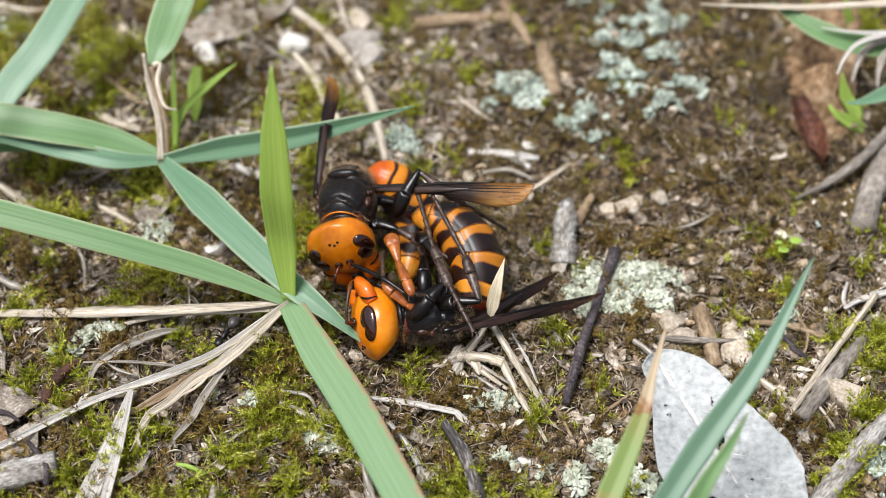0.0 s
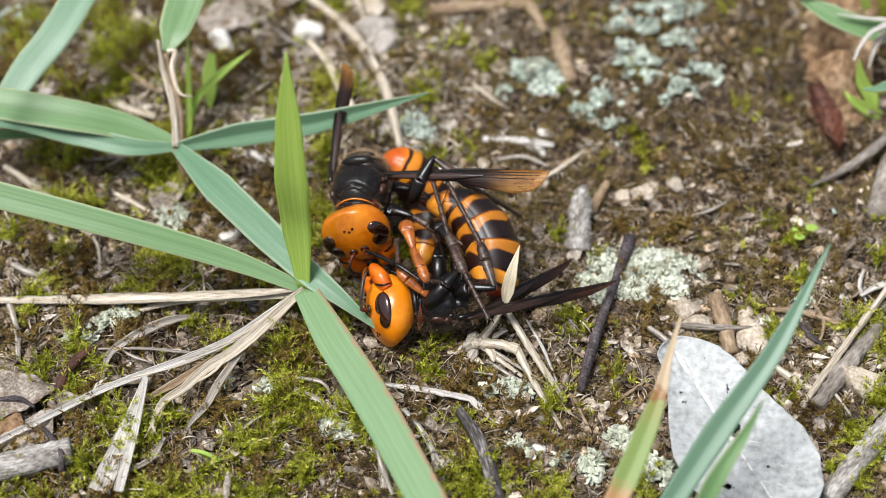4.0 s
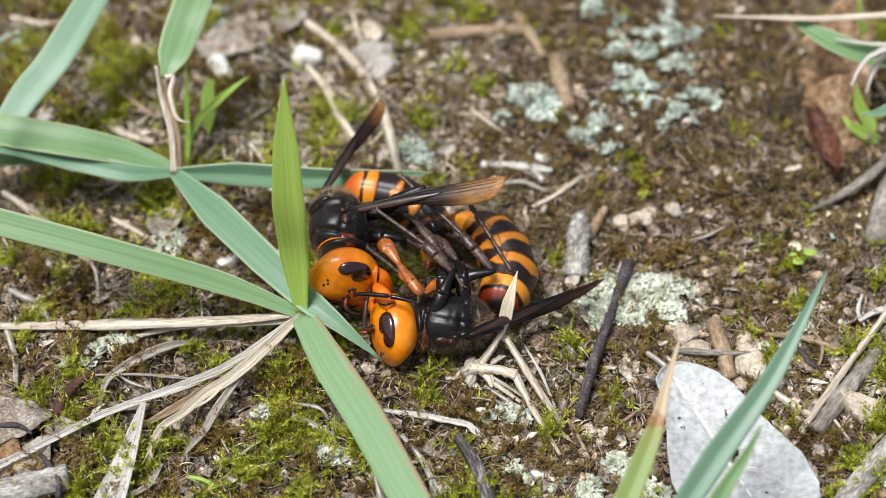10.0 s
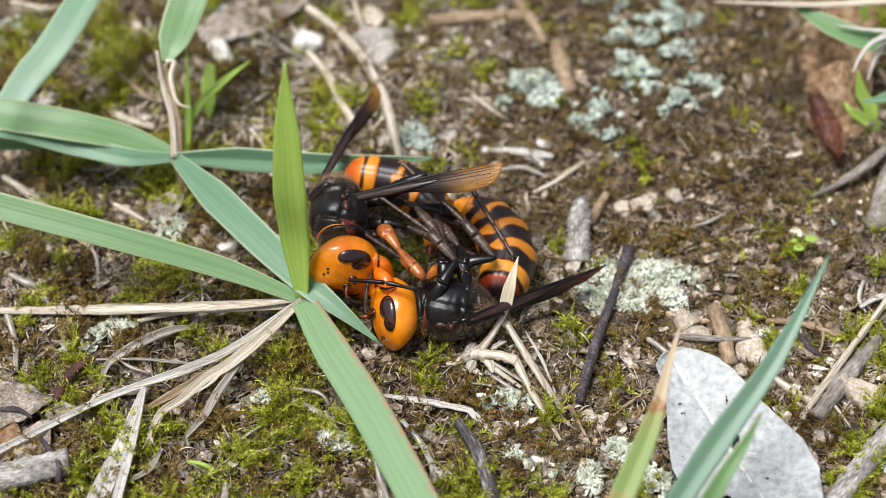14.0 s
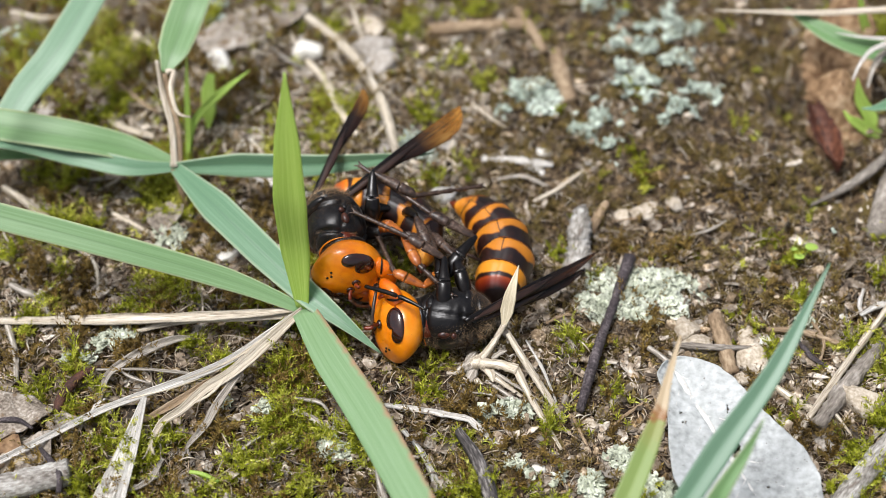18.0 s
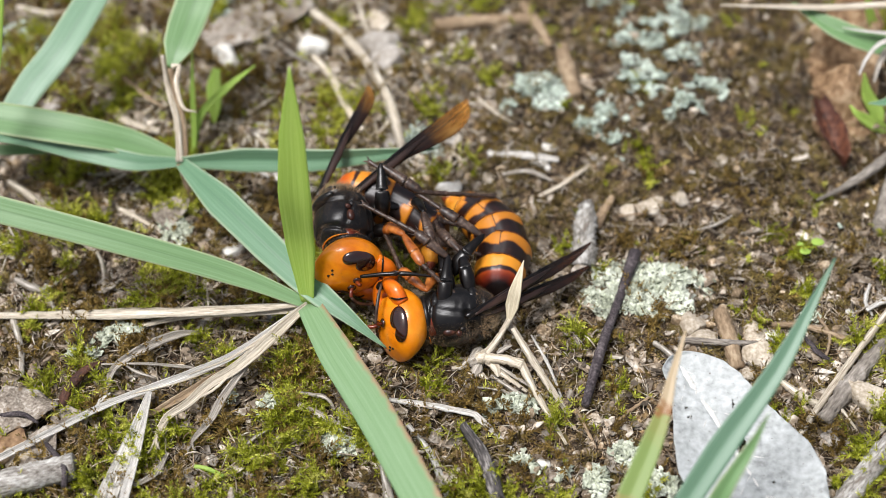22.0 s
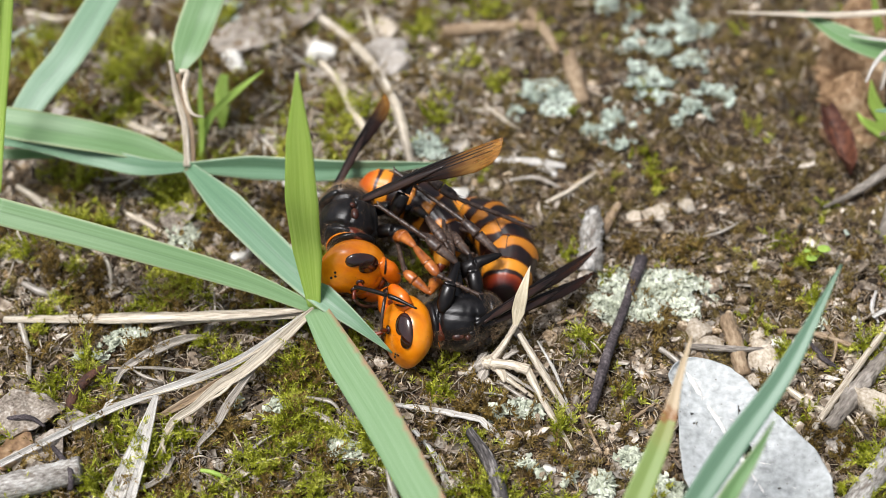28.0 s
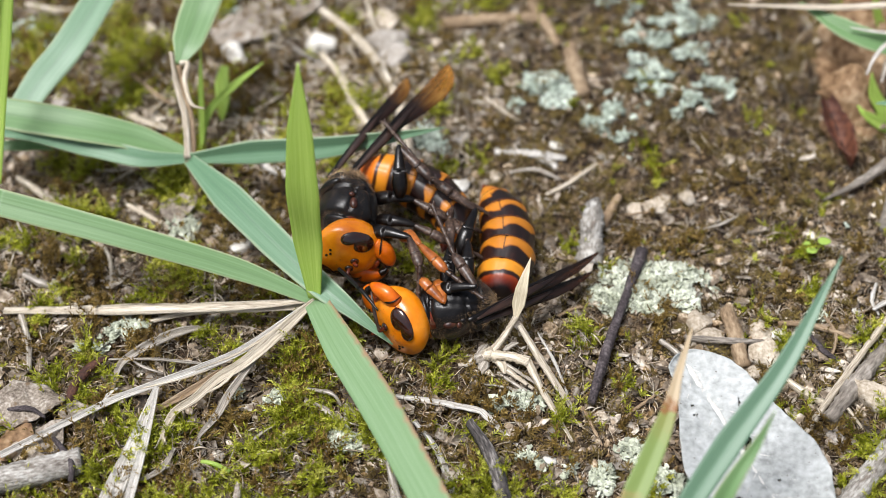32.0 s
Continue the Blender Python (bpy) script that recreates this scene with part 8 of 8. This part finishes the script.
CLASPS = [(make_clasping_leg(h), k, hip, share, bend) for h, k, hip, share, bend in (
    (upper, 0, (1.7, -3.4, 1.8), 0.18, (-0.3, 0.2, 1.0)), (upper, 0, (1.5, -3.4, -2.2), 0.42, (0.1, 0.6, 0.9)),
    (lower, 1, (-1.6, -3.4, 0.6), 0.62, (0.3, 0.1, 1.0)), (lower, 1, (-1.5, -3.3, -2.4), 0.8, (0.8, 0.2, 0.8)))]
feeler = piece("antenna", stem_data([(0, 0, 0), (0, 0.5, 3.2), (0, 0.6, 6.5), (0, 0, 10)], [0.26, 0.32, 0.33, 0.14], sides=10, n=24, rough=0.02), BLACK, upper, "long dark antenna")


# ---- ants ----
def grown(data, k):
    return (np.asarray(data[0]) * k, *data[1:])


def make_ant(base):
    ant = group_at("ant", base, "small black ant walking over moss and straw", "ant", "ants")
    k_ = 1.35
    piece("thorax", grown(lump((0.32, 0.75, 0.34), (0, 0, 0.75)), k_), ANT_BLACK, ant)
    piece("head", grown(ball(10, 14, lambda d: (d[0] * 0.48, 1.25 + d[1] * 0.55, 0.75 + d[2] * 0.38)), k_), ANT_BLACK, ant)
    piece("waist", grown(lump((0.14, 0.22, 0.22), (0, -0.9, 0.72)), k_), ANT_BLACK, ant)
    piece("abdomen", grown(ball(10, 14, lambda d: (d[0] * 0.62, -1.75 + d[1] * 0.85, 0.8 + d[2] * 0.55)), k_), ANT_SHEEN, ant, "black abdomen with a greyish sheen in its colour")
    for sgn in (-1, 1):
        piece("antenna", grown(stem_data([(sgn * 0.2, 1.6, 0.85), (sgn * 0.75, 1.95, 1.05), (sgn * 0.55, 2.7, 0.7)], [0.07, 0.06, 0.06], sides=5, n=10, rough=0), k_), ANT_BLACK, ant)
        for k, (y0, y1, y2) in enumerate(((0.4, 0.9, 1.5), (0.0, 0.1, 0.0), (-0.35, -0.9, -1.7))):
            piece("leg", grown(stem_data([(sgn * 0.2, y0, 0.65), (sgn * 0.95, y1, 1.15), (sgn * 1.5, (y1 + y2) / 2, 0.5), (sgn * 1.9, y2, 0.0)], [0.1, 0.08, 0.06, 0.04], sides=5, n=12, rough=0), k_), ANT_BLACK, ant)
    return ant


# seconds, place in the plan
FIRST_ANT = ((0.0, (-31, -18.6, 2.6)), (0.6, (-31.3, -19.2, 2.6)), (1.0, (-32.3, -18.5, 2.6)), (1.4, (-30.5, -17.6, 2.6)), (1.8, (-31.2, -14.7, 2)), (2.5, (-30.9, -12.3, 0.4)),
             (4.4, (-31, -12.7, 0.4)), (4.8, (-32, -16.9, 2.4)), (5.0, (-32.8, -22.9, 2.6)), (5.2, (-34.3, -28.4, 2.4)), (5.4, (-41.3, -32.3, 2.4)), (5.6, (-46.9, -31.1, 2.4)), (5.8, (-48.4, -31.8, 2.6)), (6.0, (-51, -30.8, 2.6)),
             (6.2, (-53, -26.9, 2.4)), (6.4, (-47.2, -26.9, 2.4)), (6.7, (-44.7, -27.6, 2.6)), (7.0, (-36.9, -22.6, 2.4)), (7.4, (-28.2, -15.2, 1)), (7.8, (-24.6, -12.2, 0.3)), (32.0, (-24.5, -12.2, 0.3)))
SECOND_ANT = ((0.0, (-57.6, -34.1, 0.2)), (10.6, (-57.4, -34.1, 0.2)), (10.8, (-53.2, -32.7, 1.6)), (11.0, (-49.6, -28.5, 2.6)), (11.4, (-41.5, -23.5, 2.4)), (11.7, (-37.8, -21.4, 2.4)), (12.0, (-35.2, -18.8, 2.4)), (12.3, (-29.1, -15.8, 2)),
              (12.8, (-25.5, -12.2, 0.3)), (32.0, (-25.3, -12.2, 0.3)))
ANTS = [(make_ant((*p[0][1][:2], 0)), p) for p in (FIRST_ANT, SECOND_ANT)]


def plate_poses(points):
    """A pose for each abdomen plate along a curve from its root to its tip."""
    c, length = spline(points, 60)
    s = np.linspace(0, length, 60)
    start, stop = 2 * c[0] - c[1], c[-1] + (c[-1] - c[-2]) * 8
    root = np.array(points[0]) - (np.array(points[1]) - np.array(points[0])) * 0.12
    mid = np.mean(np.asarray(points), axis=0)
    out = []
    for k in range(6):
        a, b = PLATES[k] - 2.0, PLATES[k + 1] - 2.0
        at = lambda q: np.array([np.interp(q, s, c[:, i]) for i in range(3)]) if 0 <= q <= length else (c[0] + (c[0] - c[1]) / np.linalg.norm(c[0] - c[1]) * -q if q < 0 else c[-1] + (c[-1] - c[-2]) / np.linalg.norm(c[-1] - c[-2]) * (q - length))
        p, e = at(a), at(b)
        out.append(axes(p, e - p, p - mid))
    return out


WING_UP = Vector((0.0, -0.45, 0.89))


def motions():
    for hornet, body, turn, gaster, head, thorax, plates, wings, legs in BODIES:
        inv, early = Matrix.Translation(-hornet.location), hornet == lower
        b, q = over_time(body, early), over_time(turn, early)
        hr, tr = [], []
        for (t, hp, tp), (_, across, crown, back) in zip(b, q):
            face = Vector(across).cross(Vector(crown))
            hr.append((t, inv @ axes(hp, face, crown)))
            way = Vector(hp) - Vector(tp)
            tr.append((t, inv @ axes(tp, way, back)))
        walk(head, hr)
        walk(thorax, tr)
        g = [(r[0], plate_poses(r[1:])) for r in over_time(gaster, early)]
        for k, plate in enumerate(plates):
            walk(plate, [(t, inv @ p[k]) for t, p in g])
        for wing, rows in wings:
            out = []
            for t, a, e in over_time(rows, early):
                d = (Vector(e) - Vector(a)).normalized()
                m = axes(a, WING_UP - d * WING_UP.dot(d), d)
                z = m.to_3x3().col[2]
                y = z.cross(d)
                mm_ = Matrix((d, y, z)).transposed().to_4x4()
                mm_.translation = mm(a)
                out.append((t, inv @ mm_))
            walk(wing, out)
        for (parts, ln_), rows in legs:
            keys = ([], [], [])
            for t, *joints in over_time(rows, early):
                hip, knee, ankle, toe = (Vector(j) for j in joints)
                ways = [(b_ - a_).normalized() for a_, b_ in ((hip, knee), (knee, ankle), (ankle, toe))]
                ankle = knee + ways[1] * ln_[1]
                ways[2] = (toe - ankle).normalized()
                for k, at in enumerate((knee - ways[0] * ln_[0], knee, ankle)):
                    keys[k].append((t, inv @ axes(at, ways[k], (0, -0.3, 1))))
            for ob, rows_ in zip(parts, keys):
                walk(ob, rows_)
    for parts, k, hip, share, bend in CLASPS:
        hornet, body, turn = BODIES[k][:3]
        rival, inv, early = BODIES[1 - k][3], Matrix.Translation(-hornet.location), hornet == lower
        keys = ([], [], [])
        for (t, hp, tp), (_, _, _, back), (_, *line) in zip(over_time(body, early), over_time(turn, early), over_time(rival, early)):
            root = axes(tp, Vector(hp) - Vector(tp), back) @ mm(hip) / MM
            curve, _ = spline(line, 40)
            grip = Vector(curve[int(share * 39)]) + Vector((0, 0, 3.4))
            reach = grip - root
            far = min(max(reach.length, 3.0), FEMUR + TIBIA - 0.4)
            way = reach.normalized()
            foot = (far * far + FEMUR ** 2 - TIBIA ** 2) / (2 * far)
            lean = Vector(bend) - way * Vector(bend).dot(way)
            knee = root + way * foot + lean.normalized() * math.sqrt(max(0.0, FEMUR ** 2 - foot ** 2))
            ankle = root + way * far
            toe = (way + Vector((0, 0, -0.55)) + lean * 0.2).normalized()
            for n, (at, d) in enumerate(((root, knee - root), (knee, ankle - knee), (ankle, toe))):
                keys[n].append((t, inv @ axes(at, d, (0, -0.3, 1))))
        for ob, rows in zip(parts, keys):
            walk(ob, rows)
    inv = Matrix.Translation(-upper.location)
    walk(feeler, [(t, inv @ axes(a, Vector(e) - Vector(a), (0, 0, 1))) for t, a, e in over_time(UPPER_ANTENNA)])
    for ant, path in ANTS:
        rows, yaw = [], None
        for (t, p), (_, q), (_, o) in zip(path, path[1:] + path[-1:], path[:1] + path[:-1]):
            dx, dy = q[0] - o[0], q[1] - o[1]
            a = math.degrees(math.atan2(dy, dx)) - 90
            if yaw is not None:
                a = yaw + max(-80, min(80, (a - yaw + 180) % 360 - 180))
            yaw = a
            rows.append((t, pose(p[0] * MM, p[1] * MM, (p[2] - 0.3) * MM, 0, 0, a)))
        walk(ant, rows)
    rest = moving_blade.location.copy()
    walk(moving_blade, [(t, Matrix.Translation(rest) @ Matrix.Rotation(radians(a), 4, (0.0, -0.64, 0.77))) for t, a in
                        ((0, 0), (2.5, 0), (4.5, 0), (6, -1), (7, 0), (8, -2), (8.6, -10), (10, -12), (14.5, -12), (18, -9), (25.5, -9), (28, -11), (31, -9), (32, -5))])


motions()
